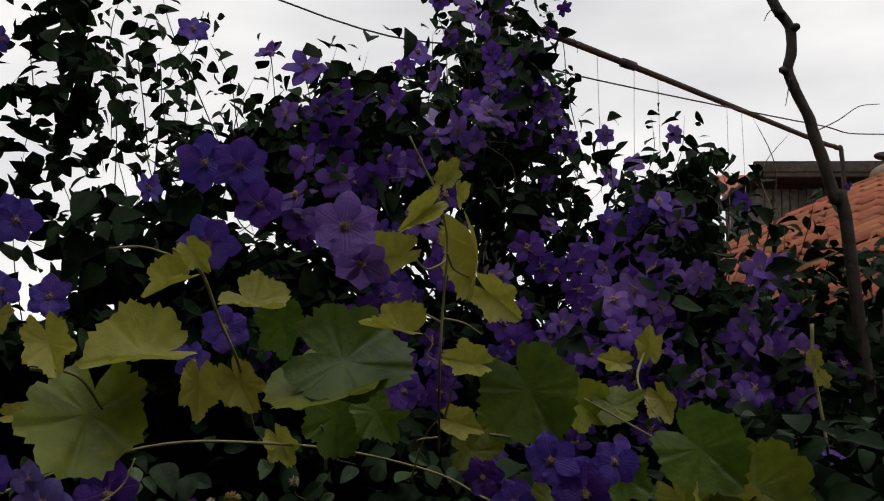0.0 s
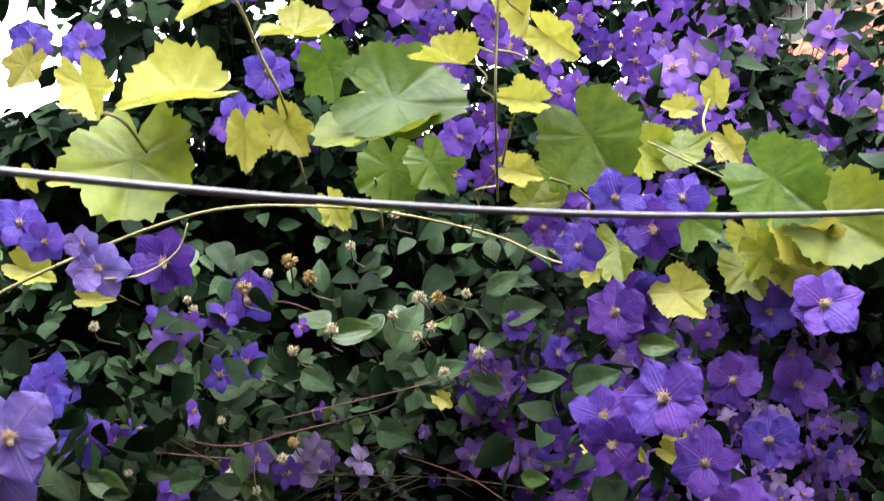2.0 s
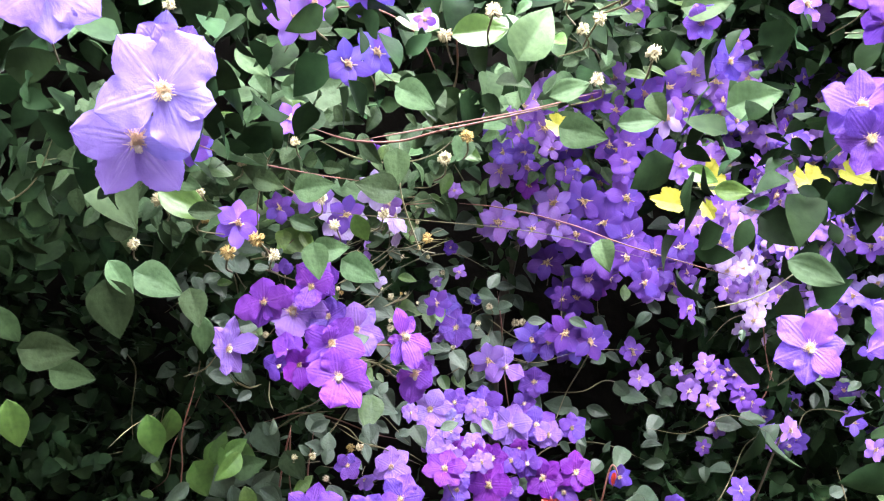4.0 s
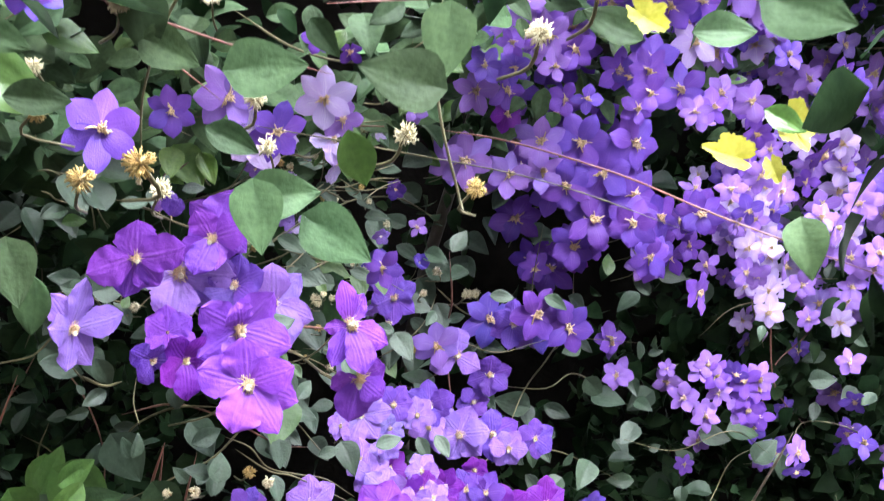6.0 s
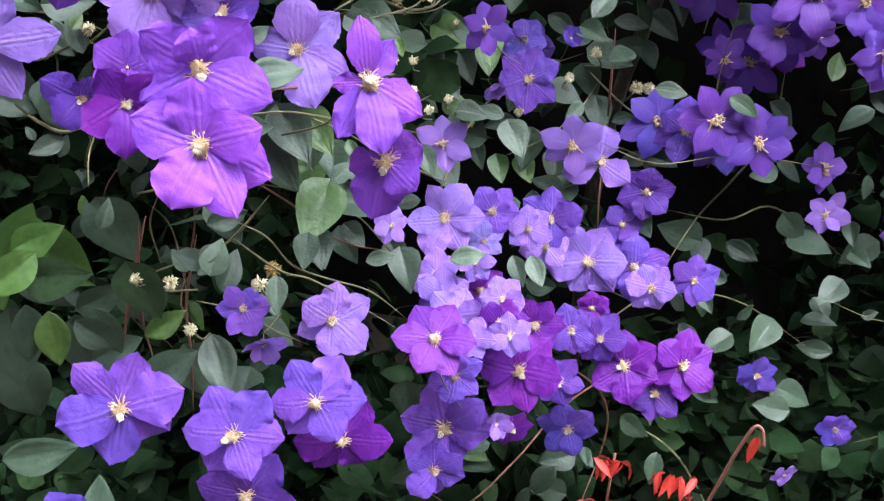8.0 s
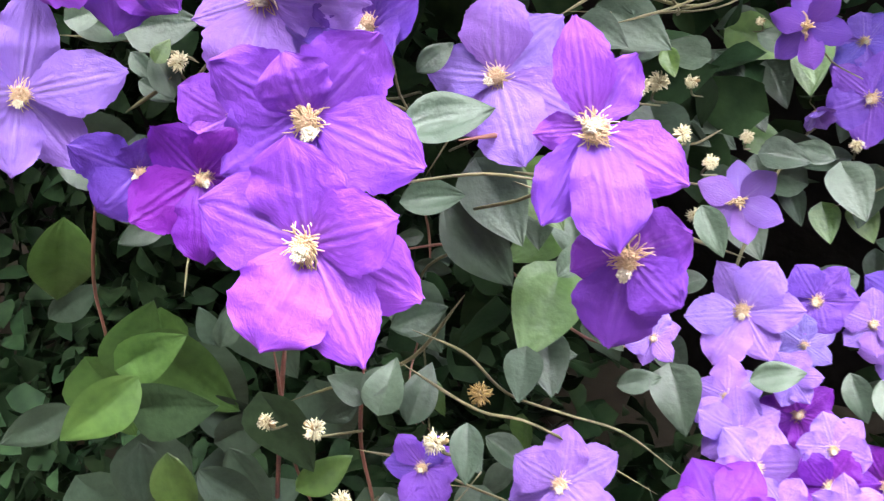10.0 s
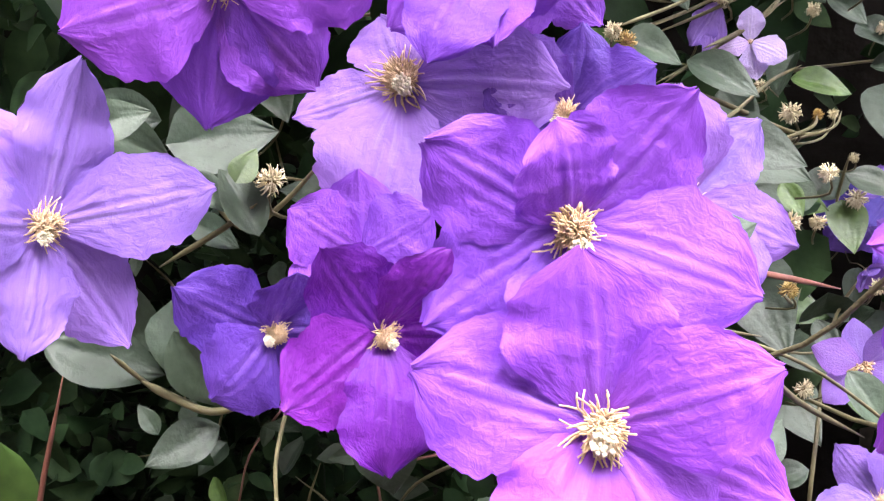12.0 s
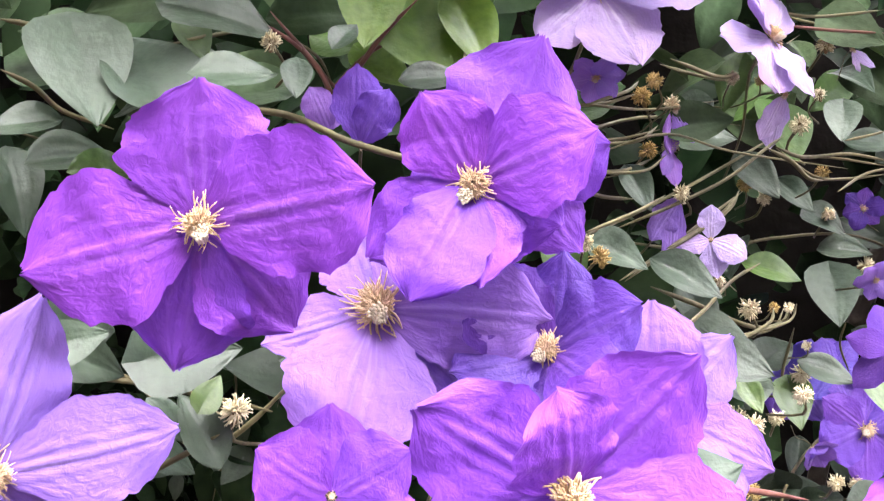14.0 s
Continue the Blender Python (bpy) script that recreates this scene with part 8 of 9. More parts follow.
vine_stem([(-0.461, 2.490, 0.935), (-0.461, 2.472, 0.914), (-0.452, 2.450, 0.898)], 0.0009, 0.0007, mat_stem)
vine_stem([(-0.489, 2.533, 1.107), (-0.461, 2.521, 1.105), (-0.439, 2.510, 1.098), (-0.414, 2.499, 1.093), (-0.402, 2.487, 1.091)], 0.0014, 0.0011, mat_stem)
vine_stem([(-0.564, 2.544, 1.134), (-0.542, 2.552, 1.121), (-0.518, 2.560, 1.103)], 0.0011, 0.0009, mat_stem)
vine_stem([(-0.485, 2.578, 1.145), (-0.464, 2.573, 1.124), (-0.455, 2.568, 1.115), (-0.438, 2.564, 1.137), (-0.425, 2.559, 1.150)], 0.0013, 0.0010, mat_stem_red)
vine_stem([(-0.547, 2.524, 1.010), (-0.527, 2.523, 1.010), (-0.509, 2.518, 1.007), (-0.488, 2.513, 0.988), (-0.469, 2.507, 0.999), (-0.446, 2.504, 1.025)], 0.0013, 0.0010, mat_stem)
vine_stem([(-0.514, 2.500, 0.974), (-0.486, 2.494, 0.992), (-0.471, 2.485, 1.003)], 0.0012, 0.0010, mat_stem)
vine_stem([(-0.362, 2.637, 1.056), (-0.326, 2.700, 1.068), (-0.287, 2.742, 1.087), (-0.235, 2.820, 1.113)], 0.0011, 0.0009, mat_stem)
vine_stem([(-0.335, 2.673, 1.036), (-0.311, 2.714, 1.047), (-0.289, 2.734, 1.063), (-0.265, 2.766, 1.078)], 0.0011, 0.0009, mat_stem)
vine_stem([(-0.318, 2.675, 1.011), (-0.279, 2.730, 1.002), (-0.240, 2.780, 0.999), (-0.220, 2.836, 1.005)], 0.0009, 0.0007, mat_stem)
vine_stem([(-0.315, 2.719, 1.140), (-0.280, 2.753, 1.138), (-0.253, 2.813, 1.153), (-0.218, 2.876, 1.176)], 0.0009, 0.0007, mat_stem)
vine_stem([(-0.360, 2.646, 1.118), (-0.323, 2.717, 1.119), (-0.278, 2.776, 1.128)], 0.0009, 0.0007, mat_stem)
vine_stem([(-0.351, 2.641, 1.097), (-0.316, 2.690, 1.107), (-0.279, 2.721, 1.100), (-0.207, 2.775, 1.094)], 0.0008, 0.0006, mat_stem)
vine_stem([(-0.266, 2.705, 1.103), (-0.252, 2.712, 1.097), (-0.241, 2.720, 1.089), (-0.231, 2.731, 1.088)], 0.0013, 0.0010, mat_stem)
vine_stem([(-0.257, 2.729, 1.104), (-0.233, 2.769, 1.099), (-0.193, 2.824, 1.102), (-0.153, 2.866, 1.098)], 0.0012, 0.0010, mat_stem)
vine_stem([(-0.315, 2.719, 1.145), (-0.290, 2.728, 1.138), (-0.277, 2.741, 1.141)], 0.0013, 0.0010, mat_stem)
vine_stem([(-0.357, 2.646, 1.118), (-0.338, 2.682, 1.126), (-0.330, 2.720, 1.133)], 0.0010, 0.0008, mat_stem)
vine_stem([(-0.349, 2.642, 1.101), (-0.331, 2.677, 1.103), (-0.319, 2.715, 1.111)], 0.0010, 0.0008, mat_stem)
vine_stem([(-0.353, 2.640, 1.088), (-0.336, 2.674, 1.089), (-0.321, 2.714, 1.094)], 0.0010, 0.0008, mat_stem)
vine_stem([(-0.358, 2.638, 1.080), (-0.345, 2.665, 1.076), (-0.330, 2.698, 1.074)], 0.0011, 0.0009, mat_stem)
vine_stem([(-0.314, 2.674, 1.053), (-0.297, 2.700, 1.060), (-0.280, 2.715, 1.071), (-0.273, 2.729, 1.081)], 0.0013, 0.0010, mat_stem)
vine_stem([(-0.222, 2.837, 1.200), (-0.193, 2.855, 1.199), (-0.164, 2.872, 1.210)], 0.0012, 0.0010, mat_stem)
vine_stem([(-0.236, 2.835, 1.182), (-0.213, 2.855, 1.181), (-0.188, 2.871, 1.182)], 0.0010, 0.0008, mat_stem)
vine_stem([(-0.320, 2.674, 1.034), (-0.295, 2.705, 1.023), (-0.258, 2.734, 1.008), (-0.237, 2.761, 1.008), (-0.229, 2.788, 1.014)], 0.0015, 0.0012, mat_stem)
vine_stem([(-0.285, 2.671, 1.008), (-0.266, 2.701, 1.010), (-0.251, 2.728, 1.013), (-0.246, 2.748, 1.017)], 0.0011, 0.0009, mat_stem)
vine_stem([(-0.313, 2.638, 1.016), (-0.296, 2.661, 1.027), (-0.280, 2.688, 1.038), (-0.263, 2.710, 1.045)], 0.0011, 0.0009, mat_stem)
vine_stem([(-0.212, 2.773, 1.081), (-0.182, 2.826, 1.091), (-0.149, 2.866, 1.096)], 0.0010, 0.0008, mat_stem)
vine_stem([(-0.513, 2.480, 0.937), (-0.504, 2.485, 0.930), (-0.491, 2.489, 0.924), (-0.475, 2.490, 0.929)], 0.0018, 0.0014, mat_stem)
vine_stem([(-0.522, 2.475, 0.948), (-0.517, 2.486, 0.936), (-0.512, 2.498, 0.924)], 0.0011, 0.0009, mat_stem)
vine_stem([(-0.057, 2.988, 0.911), (-0.003, 3.053, 0.860), (0.035, 3.107, 0.831)], 0.0015, 0.0012, mat_stem)
vine_stem([(-0.113, 2.959, 0.841), (-0.080, 2.988, 0.816), (-0.004, 3.042, 0.807), (0.071, 3.086, 0.775)], 0.0013, 0.0010, mat_stem)
vine_stem([(-0.182, 2.966, 0.970), (-0.187, 2.967, 0.933), (-0.185, 2.954, 0.905)], 0.0014, 0.0011, mat_stem)
vine_stem([(-0.256, 2.958, 0.904), (-0.222, 2.966, 0.867), (-0.203, 2.977, 0.821), (-0.170, 3.003, 0.775)], 0.0012, 0.0010, mat_stem)
vine_stem([(-0.144, 2.975, 0.791), (-0.099, 2.980, 0.820), (-0.062, 3.010, 0.851), (-0.039, 3.063, 0.879)], 0.0011, 0.0009, mat_stem)
vine_stem([(-0.333, 2.532, 0.973), (-0.306, 2.572, 0.969), (-0.284, 2.605, 0.961), (-0.248, 2.632, 0.950)], 0.0018, 0.0014, mat_stem_red)
vine_stem([(-0.316, 2.575, 0.943), (-0.290, 2.624, 0.921), (-0.251, 2.690, 0.874), (-0.198, 2.760, 0.829)], 0.0020, 0.0016, mat_stem)
vine_stem([(-0.307, 2.674, 0.811), (-0.280, 2.700, 0.802), (-0.251, 2.729, 0.762), (-0.228, 2.748, 0.730)], 0.0010, 0.0008, mat_stem)
vine_stem([(-0.269, 2.677, 0.938), (-0.246, 2.761, 0.907), (-0.231, 2.825, 0.900)], 0.0011, 0.0009, mat_stem)
vine_stem([(-0.273, 2.744, 0.886), (-0.233, 2.790, 0.868), (-0.202, 2.825, 0.863)], 0.0010, 0.0008, mat_stem)
vine_stem([(-0.367, 1.989, 1.365), (-0.326, 1.984, 1.353), (-0.276, 1.978, 1.353), (-0.233, 1.972, 1.365), (-0.170, 1.968, 1.379), (-0.113, 1.962, 1.393)], 0.0014, 0.0011, mat_stem_red)
vine_stem([(-0.275, 2.015, 1.351), (-0.273, 2.007, 1.295), (-0.256, 2.002, 1.243), (-0.253, 1.995, 1.234)], 0.0010, 0.0008, mat_stem)
vine_stem([(-0.160, 2.574, 1.207), (-0.100, 2.484, 1.212), (-0.013, 2.391, 1.202), (0.054, 2.297, 1.186), (0.183, 2.202, 1.159)], 0.0011, 0.0009, mat_stem_red)
vine_stem([(-0.399, 2.057, 1.358), (-0.421, 2.073, 1.322), (-0.435, 2.090, 1.272), (-0.436, 2.109, 1.229)], 0.0010, 0.0008, mat_stem)
vine_stem([(-0.507, 2.052, 1.346), (-0.462, 2.103, 1.323), (-0.378, 2.158, 1.299), (-0.313, 2.208, 1.284)], 0.0010, 0.0008, mat_stem_red)
vine_stem([(-0.320, 2.244, 1.333), (-0.192, 2.293, 1.353), (-0.074, 2.341, 1.373), (0.025, 2.389, 1.395)], 0.0013, 0.0010, mat_stem_red)
vine_stem([(-0.491, 2.195, 1.343), (-0.466, 2.250, 1.305), (-0.390, 2.303, 1.245)], 0.0010, 0.0008, mat_stem_red)
vine_stem([(-0.782, 2.138, 1.244), (-0.699, 2.114, 1.284), (-0.658, 2.090, 1.351)], 0.0010, 0.0008, mat_stem)
vine_stem([(-0.376, 2.394, 1.218), (-0.221, 2.486, 1.192), (-0.026, 2.571, 1.159), (0.188, 2.651, 1.099)], 0.0009, 0.0007, mat_stem)
vine_stem([(0.054, 1.946, 1.180), (0.119, 1.970, 1.190), (0.185, 1.993, 1.225)], 0.0010, 0.0008, mat_stem)
vine_stem([(-0.667, 2.288, 0.901), (-0.639, 2.313, 0.923), (-0.602, 2.340, 0.939)], 0.0008, 0.0006, mat_stem)
vine_stem([(-0.355, 2.503, 0.852), (-0.316, 2.523, 0.818), (-0.285, 2.543, 0.802), (-0.215, 2.558, 0.763)], 0.0011, 0.0009, mat_stem)
vine_stem([(-0.430, 2.497, 0.853), (-0.434, 2.518, 0.759), (-0.427, 2.538, 0.692)], 0.0013, 0.0010, mat_stem_red)
vine_stem([(-0.304, 2.535, 0.954), (-0.266, 2.559, 0.933), (-0.217, 2.584, 0.894)], 0.0009, 0.0007, mat_stem)
vine_stem([(-0.045, 2.838, 0.876), (0.032, 2.890, 0.844), (0.140, 2.949, 0.852), (0.287, 2.976, 0.843)], 0.0008, 0.0006, mat_stem)
vine_stem([(0.295, 3.003, 0.663), (0.358, 2.928, 0.678), (0.443, 2.915, 0.722), (0.557, 2.982, 0.655)], 0.0009, 0.0007, mat_stem)
vine_stem([(0.093, 2.961, 1.030), (0.092, 2.969, 0.920), (0.105, 2.931, 0.871)], 0.0008, 0.0006, mat_stem)
vine_stem([(0.498, 3.098, 0.279), (0.548, 3.047, 0.444), (0.577, 2.999, 0.609), (0.610, 3.004, 0.688)], 0.0030, 0.0024, mat_twig)

# grape vine
grape_leaf(0.262, 1.920, 1.533, 0.0821, -15, 30, -50, mat_grape_pale, 0.30, 0.25)
grape_leaf(0.167, 1.950, 1.557, 0.0360, -12, 25, -110, mat_grape_pale, 0.30, 0.45)
grape_leaf(-0.573, 2.020, 1.582, 0.0775, 14, 30, -30, mat_grape_pale, 0.30, 0.45)
grape_leaf(-0.465, 1.970, 1.543, 0.0542, 14, 35, -10, mat_grape_pale, 0.30, 0.45)
grape_leaf(0.306, 2.300, 1.277, 0.0591, -20, 30, -60, mat_grape_pale, 0.30, 0.45)
grape_leaf(0.198, 1.950, 1.587, 0.0771, -10, 28, -80, mat_grape, 0.30, 0.25)
grape_leaf(-0.294, 1.687, 1.699, 0.1320, 8, 32, -95, mat_grape, 0.25, 0.10)
grape_leaf(-0.332, 1.671, 1.770, 0.0738, 10, 15, -70, mat_grape_pale, 0.30, 0.45)
grape_leaf(-0.400, 1.691, 1.797, 0.0522, 23, 14, -120, mat_grape_pale, 0.30, 0.45)
grape_leaf(-0.240, 1.695, 1.760, 0.1101, 16, 50, -165, mat_grape_pale, 0.40, 0.25)
grape_leaf(-0.157, 1.763, 1.733, 0.0671, 11, -2, -60, mat_grape_pale, 0.30, 0.45)
grape_leaf(-0.214, 1.811, 1.730, 0.0708, 23, -2, -90, mat_grape_pale, 0.30, 0.45)
grape_leaf(-0.045, 1.785, 1.757, 0.1367, 5, 31, -15, mat_grape_dark, 0.30, 0.10)
grape_leaf(-0.063, 1.775, 1.726, 0.1413, -13, 59, -32, mat_grape, 0.30, 0.10)
grape_leaf(-0.119, 1.808, 1.800, 0.0769, -20, -5, -70, mat_grape_dark, 0.40, 0.10)
grape_leaf(-0.070, 1.935, 1.693, 0.0906, 6, 0, -90, mat_grape_dark, 0.20, 0.10)
grape_leaf(-0.022, 1.927, 1.698, 0.0764, 14, 9, -60, mat_grape_dark, 0.20, 0.10)
grape_leaf(0.015, 1.757, 1.872, 0.0701, 3, 10, -165, mat_grape_pale, 0.60, 0.50)
grape_leaf(0.046, 1.748, 1.919, 0.0633, 21, 8, -140, mat_grape_pale, 0.60, 0.75)
grape_leaf(0.071, 1.749, 1.958, 0.0393, 0, -3, 60, mat_grape_pale, 0.40, 0.45)
grape_leaf(0.083, 1.749, 1.942, 0.0328, 49, -13, -90, mat_grape_pale, 0.40, 0.45)
grape_leaf(0.101, 1.905, 1.897, 0.1029, -31, -9, -85, mat_grape_pale, 0.50, 0.80)
grape_leaf(0.126, 1.949, 1.842, 0.0848, -12, 2, -40, mat_grape_pale, 0.50, 0.60)
grape_leaf(0.019, 1.765, 1.790, 0.0734, 2, 49, 170, mat_grape_pale, 0.50, 0.45)
grape_leaf(0.097, 1.851, 1.757, 0.0620, -1, 16, 170, mat_grape_pale, 0.20, 0.45)
grape_leaf(0.170, 1.978, 1.725, 0.1356, -14, 8, -60, mat_grape_dark, 0.30, 0.10)
grape_leaf(0.235, 2.024, 1.709, 0.0813, 13, 9, -30, mat_grape, 0.40, 0.10)
grape_leaf(0.283, 2.016, 1.704, 0.0695, -8, 34, 20, mat_grape, 0.30, 0.10)
grape_leaf(0.301, 2.104, 1.765, 0.0504, -8, 16, 170, mat_grape_pale, 0.30, 0.45)
grape_leaf(0.346, 2.116, 1.785, 0.0552, -10, -3, 90, mat_grape_pale, 0.30, 0.45)
grape_leaf(0.352, 2.056, 1.713, 0.0602, -31, 8, -60, mat_grape_pale, 0.30, 0.45)
grape_leaf(0.361, 1.855, 1.660, 0.1080, -17, 11, -40, mat_grape_dark, 0.30, 0.10)
grape_leaf(0.424, 1.859, 1.615, 0.1221, -15, 23, -35, mat_grape, 0.30, 0.10)
grape_leaf(0.384, 1.858, 1.606, 0.0898, 6, -6, -60, mat_grape_pale, 0.40, 0.25)
grape_leaf(0.351, 1.936, 1.594, 0.0698, -31, 4, -60, mat_grape_pale, 0.40, 0.45)
grape_leaf(0.281, 1.949, 1.622, 0.0766, -8, -7, -30, mat_grape_dark, 0.30, 0.10)
grape_leaf(-0.166, 1.597, 1.854, 0.0401, 13, 0, -50, mat_grape_pale, 0.40, 0.45)
grape_leaf(-0.182, 1.595, 1.825, 0.0584, 14, 46, -140, mat_grape_pale, 0.50, 0.45)
grape_leaf(-0.125, 1.677, 1.812, 0.0851, 0, 55, -40, mat_grape_pale, 0.40, 0.25)
grape_leaf(0.078, 1.949, 1.685, 0.0593, 0, 10, -20, mat_grape_pale, 0.30, 0.45)
grape_leaf(0.188, 1.934, 1.656, 0.0308, -4, 1, -80, mat_grape_pale, 0.20, 0.45)
grape_leaf(-0.492, 1.864, 1.698, 0.0368, 23, 0, -60, mat_grape_pale, 0.20, 0.45)
grape_leaf(-0.456, 1.876, 1.691, 0.0408, 22, 29, 0, mat_grape_pale, 0.30, 0.45)
grape_leaf(0.129, 2.070, 1.682, 0.0690, -2, 0, -90, mat_grape_dark, 0.20, 0.10)
grape_leaf(0.356, 1.890, 1.579, 0.0674, -12, 5, -60, mat_grape, 0.20, 0.10)
grape_leaf(0.617, 2.248, 1.777, 0.0379, -18, -3, -90, mat_grape_pale, 0.20, 0.45)
grape_leaf(0.626, 2.244, 1.748, 0.0336, -19, -2, -60, mat_grape_pale, 0.20, 0.45)
grape_leaf(0.394, 1.880, 1.558, 0.0813, -15, -18, -20, mat_grape_pale, 0.30, 0.45)
grape_leaf(0.095, 2.009, 1.646, 0.0686, -2, 17, 0, mat_grape, 0.30, 0.10)
grape_leaf(-0.166, 2.063, 1.653, 0.0632, 6, -2, -60, mat_grape_pale, 0.20, 0.45)
grape_leaf(0.256, 2.577, 1.252, 0.0683, -25, 25, -60, mat_grape_pale, 0.40, 0.45)
grape_leaf(0.203, 2.603, 1.205, 0.0625, -22, 27, 170, mat_grape_pale, 0.40, 0.45)
grape_leaf(-0.051, 2.299, 1.352, 0.0406, -17, 20, -30, mat_grape_pale, 0.40, 0.45)
grape_leaf(0.339, 1.913, 1.560, 0.0760, -18, 27, -60, mat_grape, 0.30, 0.25)
grape_leaf(0.205, 2.116, 1.555, 0.0620, -11, 27, -60, mat_grape, 0.30, 0.45)
grape_leaf(0.405, 1.971, 1.084, 0.0607, 0, 16, -60, mat_grape_pale, 0.30, 0.45)
grape_leaf(0.267, 2.088, 1.309, 0.0441, -13, 28, -30, mat_grape_pale, 0.40, 0.45)
grape_leaf(0.278, 2.641, 1.192, 0.0381, -26, 5, -60, mat_grape_pale, 0.20, 0.45)
shoot([(0.056, 1.943, 1.649), (0.062, 1.787, 1.741), (0.066, 1.776, 1.816), (0.071, 1.770, 1.888), (0.061, 1.763, 1.937), (0.044, 1.756, 1.973), (0.029, 1.748, 2.004)], 0.0017)
shoot([(-0.706, 1.896, 1.475), (-0.587, 1.948, 1.552), (-0.457, 1.997, 1.612), (-0.306, 1.995, 1.653), (-0.169, 2.045, 1.652), (-0.067, 2.121, 1.636), (0.048, 2.176, 1.603), (0.126, 2.160, 1.566), (0.225, 2.143, 1.543)], 0.0023)
shoot([(-0.203, 1.655, 1.865), (-0.183, 1.688, 1.846), (-0.170, 1.719, 1.800), (-0.154, 1.750, 1.750), (-0.168, 1.900, 1.677)], 0.0020)
shoot([(0.119, 1.910, 1.672), (0.148, 1.982, 1.664), (0.182, 2.079, 1.641)], 0.0020)
shoot([(0.240, 1.979, 1.715), (0.289, 1.977, 1.688), (0.341, 1.952, 1.658)], 0.0014)
shoot([(0.338, 2.114, 1.778), (0.323, 2.074, 1.737), (0.347, 2.038, 1.683)], 0.0020)
shoot([(0.617, 2.253, 1.829), (0.615, 2.246, 1.760), (0.623, 2.236, 1.676), (0.633, 2.224, 1.563), (0.637, 2.218, 1.467)], 0.0030)
shoot([(-0.350, 1.672, 1.744), (-0.297, 1.656, 1.738), (-0.277, 1.681, 1.704)], 0.0020)
shoot([(-0.416, 1.893, 1.573), (-0.380, 1.927, 1.576), (-0.347, 1.957, 1.602), (-0.334, 1.965, 1.637)], 0.0016)
shoot([(0.010, 2.110, 1.600), (0.033, 2.044, 1.663), (0.055, 2.000, 1.689)], 0.0014)
shoot([(-0.094, 2.005, 1.622), (-0.088, 1.943, 1.666), (-0.089, 1.920, 1.681)], 0.0020)
shoot([(-0.275, 1.674, 1.868), (-0.241, 1.675, 1.870), (-0.206, 1.676, 1.860)], 0.0014)
shoot([(0.033, 1.757, 1.871), (0.047, 1.777, 1.859), (0.065, 1.795, 1.868), (0.071, 1.815, 1.883)], 0.0015)
shoot([(0.071, 1.758, 1.874), (0.077, 1.831, 1.865), (0.095, 1.903, 1.862)], 0.0015)
shoot([(0.064, 1.788, 1.800), (0.039, 1.799, 1.813), (0.007, 1.810, 1.822)], 0.0014)
shoot([(0.064, 1.789, 1.805), (0.089, 1.800, 1.800), (0.109, 1.811, 1.788)], 0.0014)
shoot([(0.045, 1.788, 1.788), (0.054, 1.788, 1.776), (0.048, 1.786, 1.764), (0.058, 1.786, 1.757), (0.063, 1.786, 1.749)], 0.0012)
shoot([(0.057, 1.941, 1.667), (0.029, 1.937, 1.662), (0.034, 1.954, 1.642)], 0.0014)
shoot([(0.064, 1.903, 1.691), (0.072, 1.872, 1.719), (0.081, 1.847, 1.742)], 0.0016)

# sprigs that stand out against the sky
sprig(-0.338, 2.779, 2.415, 1)
sprig(-0.463, 2.616, 2.411, 2)
sprig(-0.500, 2.615, 2.473, 3)
sprig(-0.562, 2.608, 2.426, 4)
sprig(-0.615, 2.602, 2.355, 5)
sprig(-0.572, 2.603, 2.264, 6)
sprig(-0.504, 2.610, 2.322, 7)
sprig(-0.663, 2.602, 2.425, 8)
sprig(0.012, 2.954, 2.572, 9)
sprig(-0.012, 2.959, 2.497, 10)
sprig(0.076, 3.004, 2.576, 11)
sprig(0.186, 3.055, 2.618, 12)
sprig(0.293, 3.056, 2.593, 13)
sprig(0.277, 3.060, 2.479, 14)
sprig(0.410, 3.065, 2.321, 15)
sprig(0.495, 3.062, 2.319, 16)
sprig(0.561, 3.060, 2.319, 17)
sprig(0.629, 3.061, 2.250, 18)
sprig(-0.148, 2.810, 2.399, 19)
sprig(-0.207, 2.798, 2.414, 20)
sprig(-0.372, 2.623, 2.291, 21)
sprig(-0.406, 2.621, 2.372, 22)
sprig(-0.780, 2.594, 2.455, 23)
sprig(-0.468, 2.614, 2.218, 24)
sprig(-0.527, 2.608, 2.206, 25)
sprig(0.326, 3.072, 2.288, 26)
sprig(-0.537, 2.607, 2.345, 27)
sprig(-0.594, 2.602, 2.148, 28)
sprig(0.674, 3.059, 2.223, 29)
sprig(0.755, 3.006, 2.100, 30)
sprig(0.829, 2.956, 2.118, 31)
sprig(0.858, 2.950, 2.067, 32)
sprig(0.777, 2.956, 2.042, 33)
sprig(0.732, 3.008, 2.166, 34)
sprig(-0.623, 2.607, 2.471, 35)
sprig(-0.701, 2.595, 2.113, 36)
sprig(-0.749, 2.491, 1.997, 37)

# ---- pot plants at the foot of the clematis ----
begonia = empty("begonia", 0.049, 2.418, 0.05, "begonia with drooping scarlet flowers and faded salmon leaves", "plant")
B0 = Vector((0.03, 2.42, 0))
tube("stem", [Vector(p) - B0 for p in [(0.02, 2.46, -0.08), (0.0, 2.45, 0.3), (0.027, 2.42, 0.60), (0.036, 2.41, 0.69), (0.047, 2.4, 0.765), (0.055, 2.4, 0.772), (0.06, 2.398, 0.758)]], 0.0016, 0.0013, mat_stem_red, begonia, 6, 6)
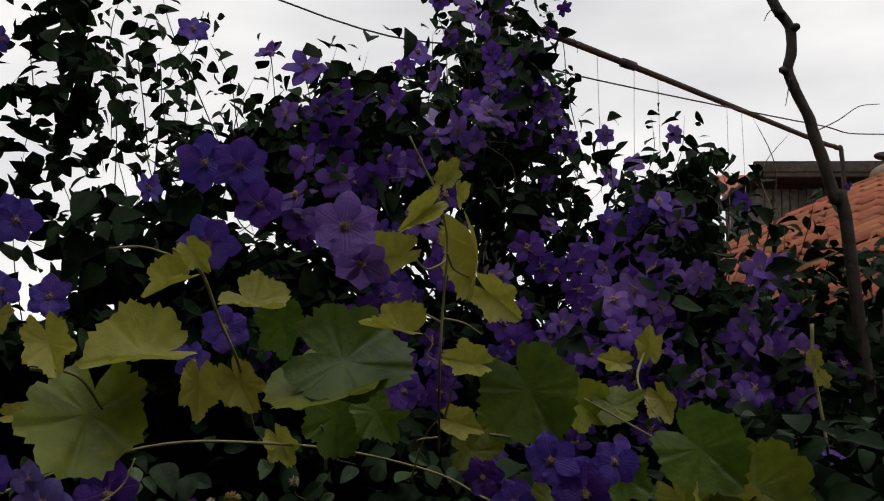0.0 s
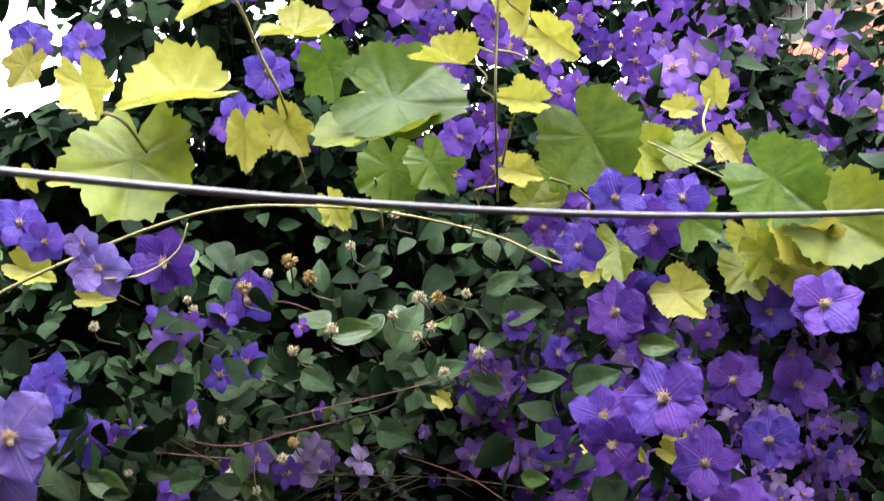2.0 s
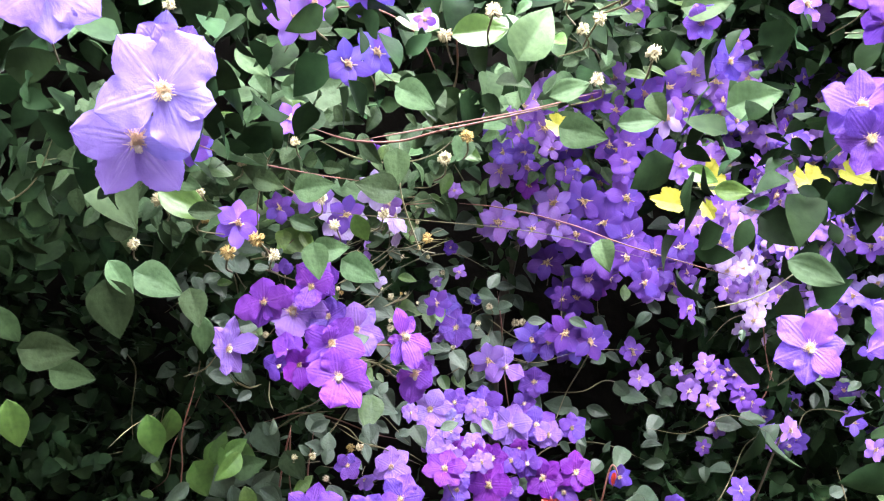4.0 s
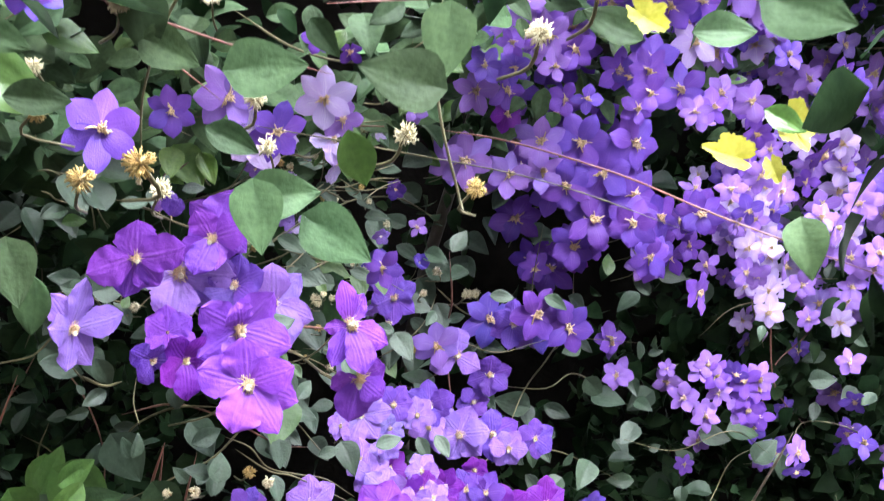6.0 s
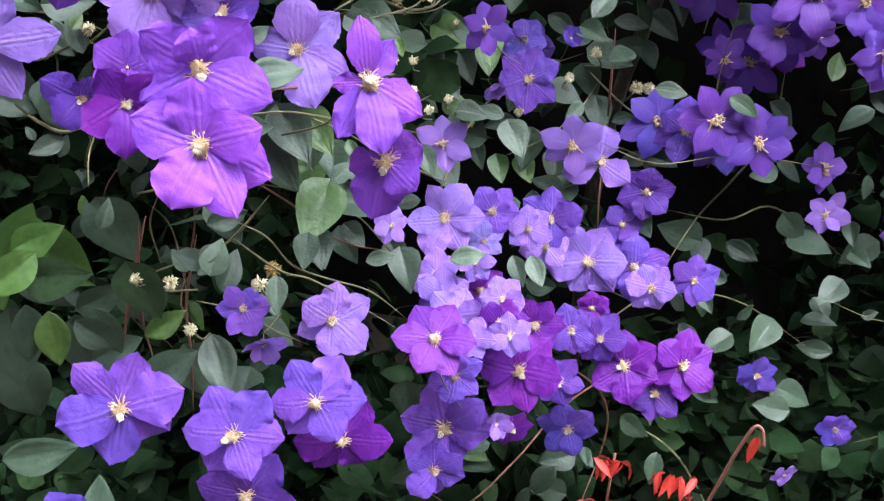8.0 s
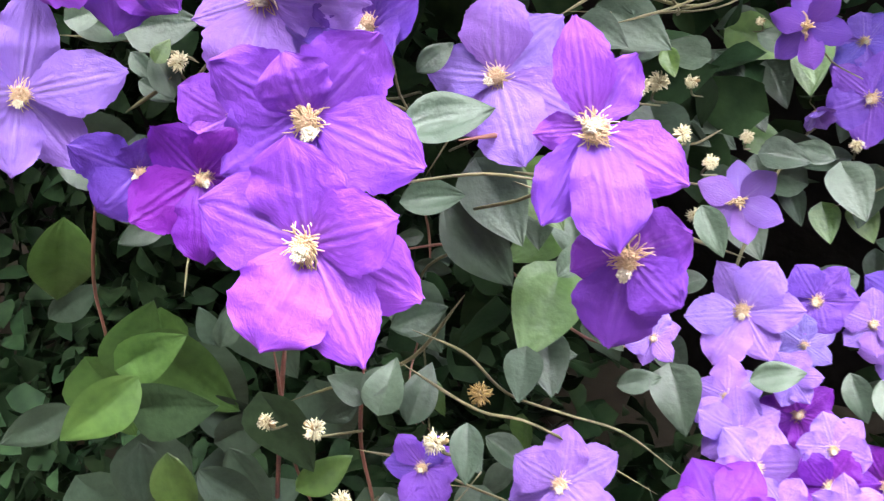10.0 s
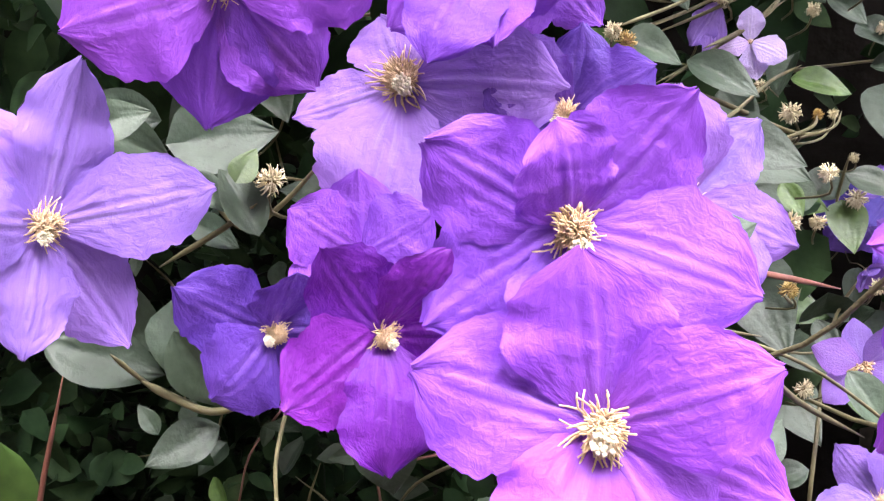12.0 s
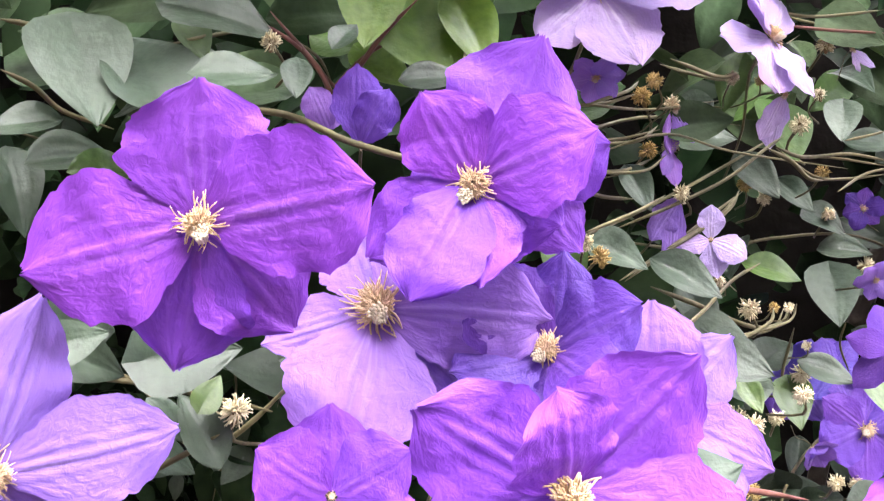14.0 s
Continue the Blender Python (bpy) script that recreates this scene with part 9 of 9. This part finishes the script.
tube("stem", [Vector(p) - B0 for p in [(0.0, 2.45, 0.3), (-0.02, 2.44, 0.6), (-0.036, 2.42, 0.66), (-0.040, 2.42, 0.715)]], 0.0014, 0.0011, mat_stem_red, begonia, 6, 5)


def droop_petal(name, mat):
    v, f = leaf_template(6, 4, 0, 0.5, 0.25, 3)
    return mesh_of(name, v, f, mat)


RED_PETAL = droop_petal("red_petal", mat_red)
rnd = random.Random(12)
for cx, cz, count, spread in ((-0.042, 0.715, 13, 0.034), (-0.045, 0.675, 12, 0.026), (0.008, 0.712, 14, 0.034), (0.058, 0.758, 3, 0.006), (0.022, 0.69, 5, 0.018), (-0.05, 0.645, 5, 0.014)):
    for k in range(count):
        a = rnd.uniform(0, 360)
        m = Matrix.Translation(Vector((cx + rnd.uniform(-spread, spread) * 0.5, 2.41, cz)) - B0) @ pose(0, 0, 0, rnd.uniform(-40, 40), rnd.uniform(15, 110), a) @ Matrix.Diagonal((rnd.uniform(0.014, 0.024), 0.011, 0.014, 1))
        child("red_petal", RED_PETAL, begonia, m, "scarlet petal")
SALMON = [mesh_of("salmon_leaf", v, f, mat_salmon) for v, f in LEAF_NEAR[:3]]
for k in range(24):
    a = 24 * k + rnd.uniform(-15, 15)
    m = Matrix.Translation(Vector((0.03 + rnd.uniform(-0.05, 0.05), 2.41 + rnd.uniform(-0.02, 0.02), 0.618 + rnd.uniform(-0.012, 0.012))) - B0) @ pose(0, 0, 0, 0, 0, a) @ pose(0, 0, 0, rnd.uniform(-30, 30), rnd.uniform(-40, 5), 0) @ Matrix.Scale(rnd.uniform(0.026, 0.045), 4)
    child("salmon_leaf", SALMON[k % 3], begonia, m, "faded salmon pink leaf")

silver = empty("silver_leaved_plant", 0.192, 2.415, 0.066, "small plant with thick silvery white leaves", "plant")
S0 = Vector((0.17, 2.42, 0))
tube("stem", [Vector(p) - S0 for p in [(0.18, 2.46, -0.1), (0.18, 2.45, 0.3), (0.168, 2.42, 0.615)]], 0.004, 0.003, mat_stem, silver, 6, 4)
SILVER = [mesh_of("leaf", v, f, mat_silver) for v, f in LEAF_NEAR[:3]]
for k in range(11):
    a = 33 * k
    m = Matrix.Translation(Vector((0.168, 2.415, 0.615 - 0.004 * k)) - S0) @ pose(0, 0, 0, 0, 0, a) @ pose(0, 0, 0, rnd.uniform(-15, 15), rnd.uniform(-55, -5), 0) @ Matrix.Diagonal((0.04, 0.062, 0.04, 1))
    child("leaf", SILVER[k % 3], silver, m)
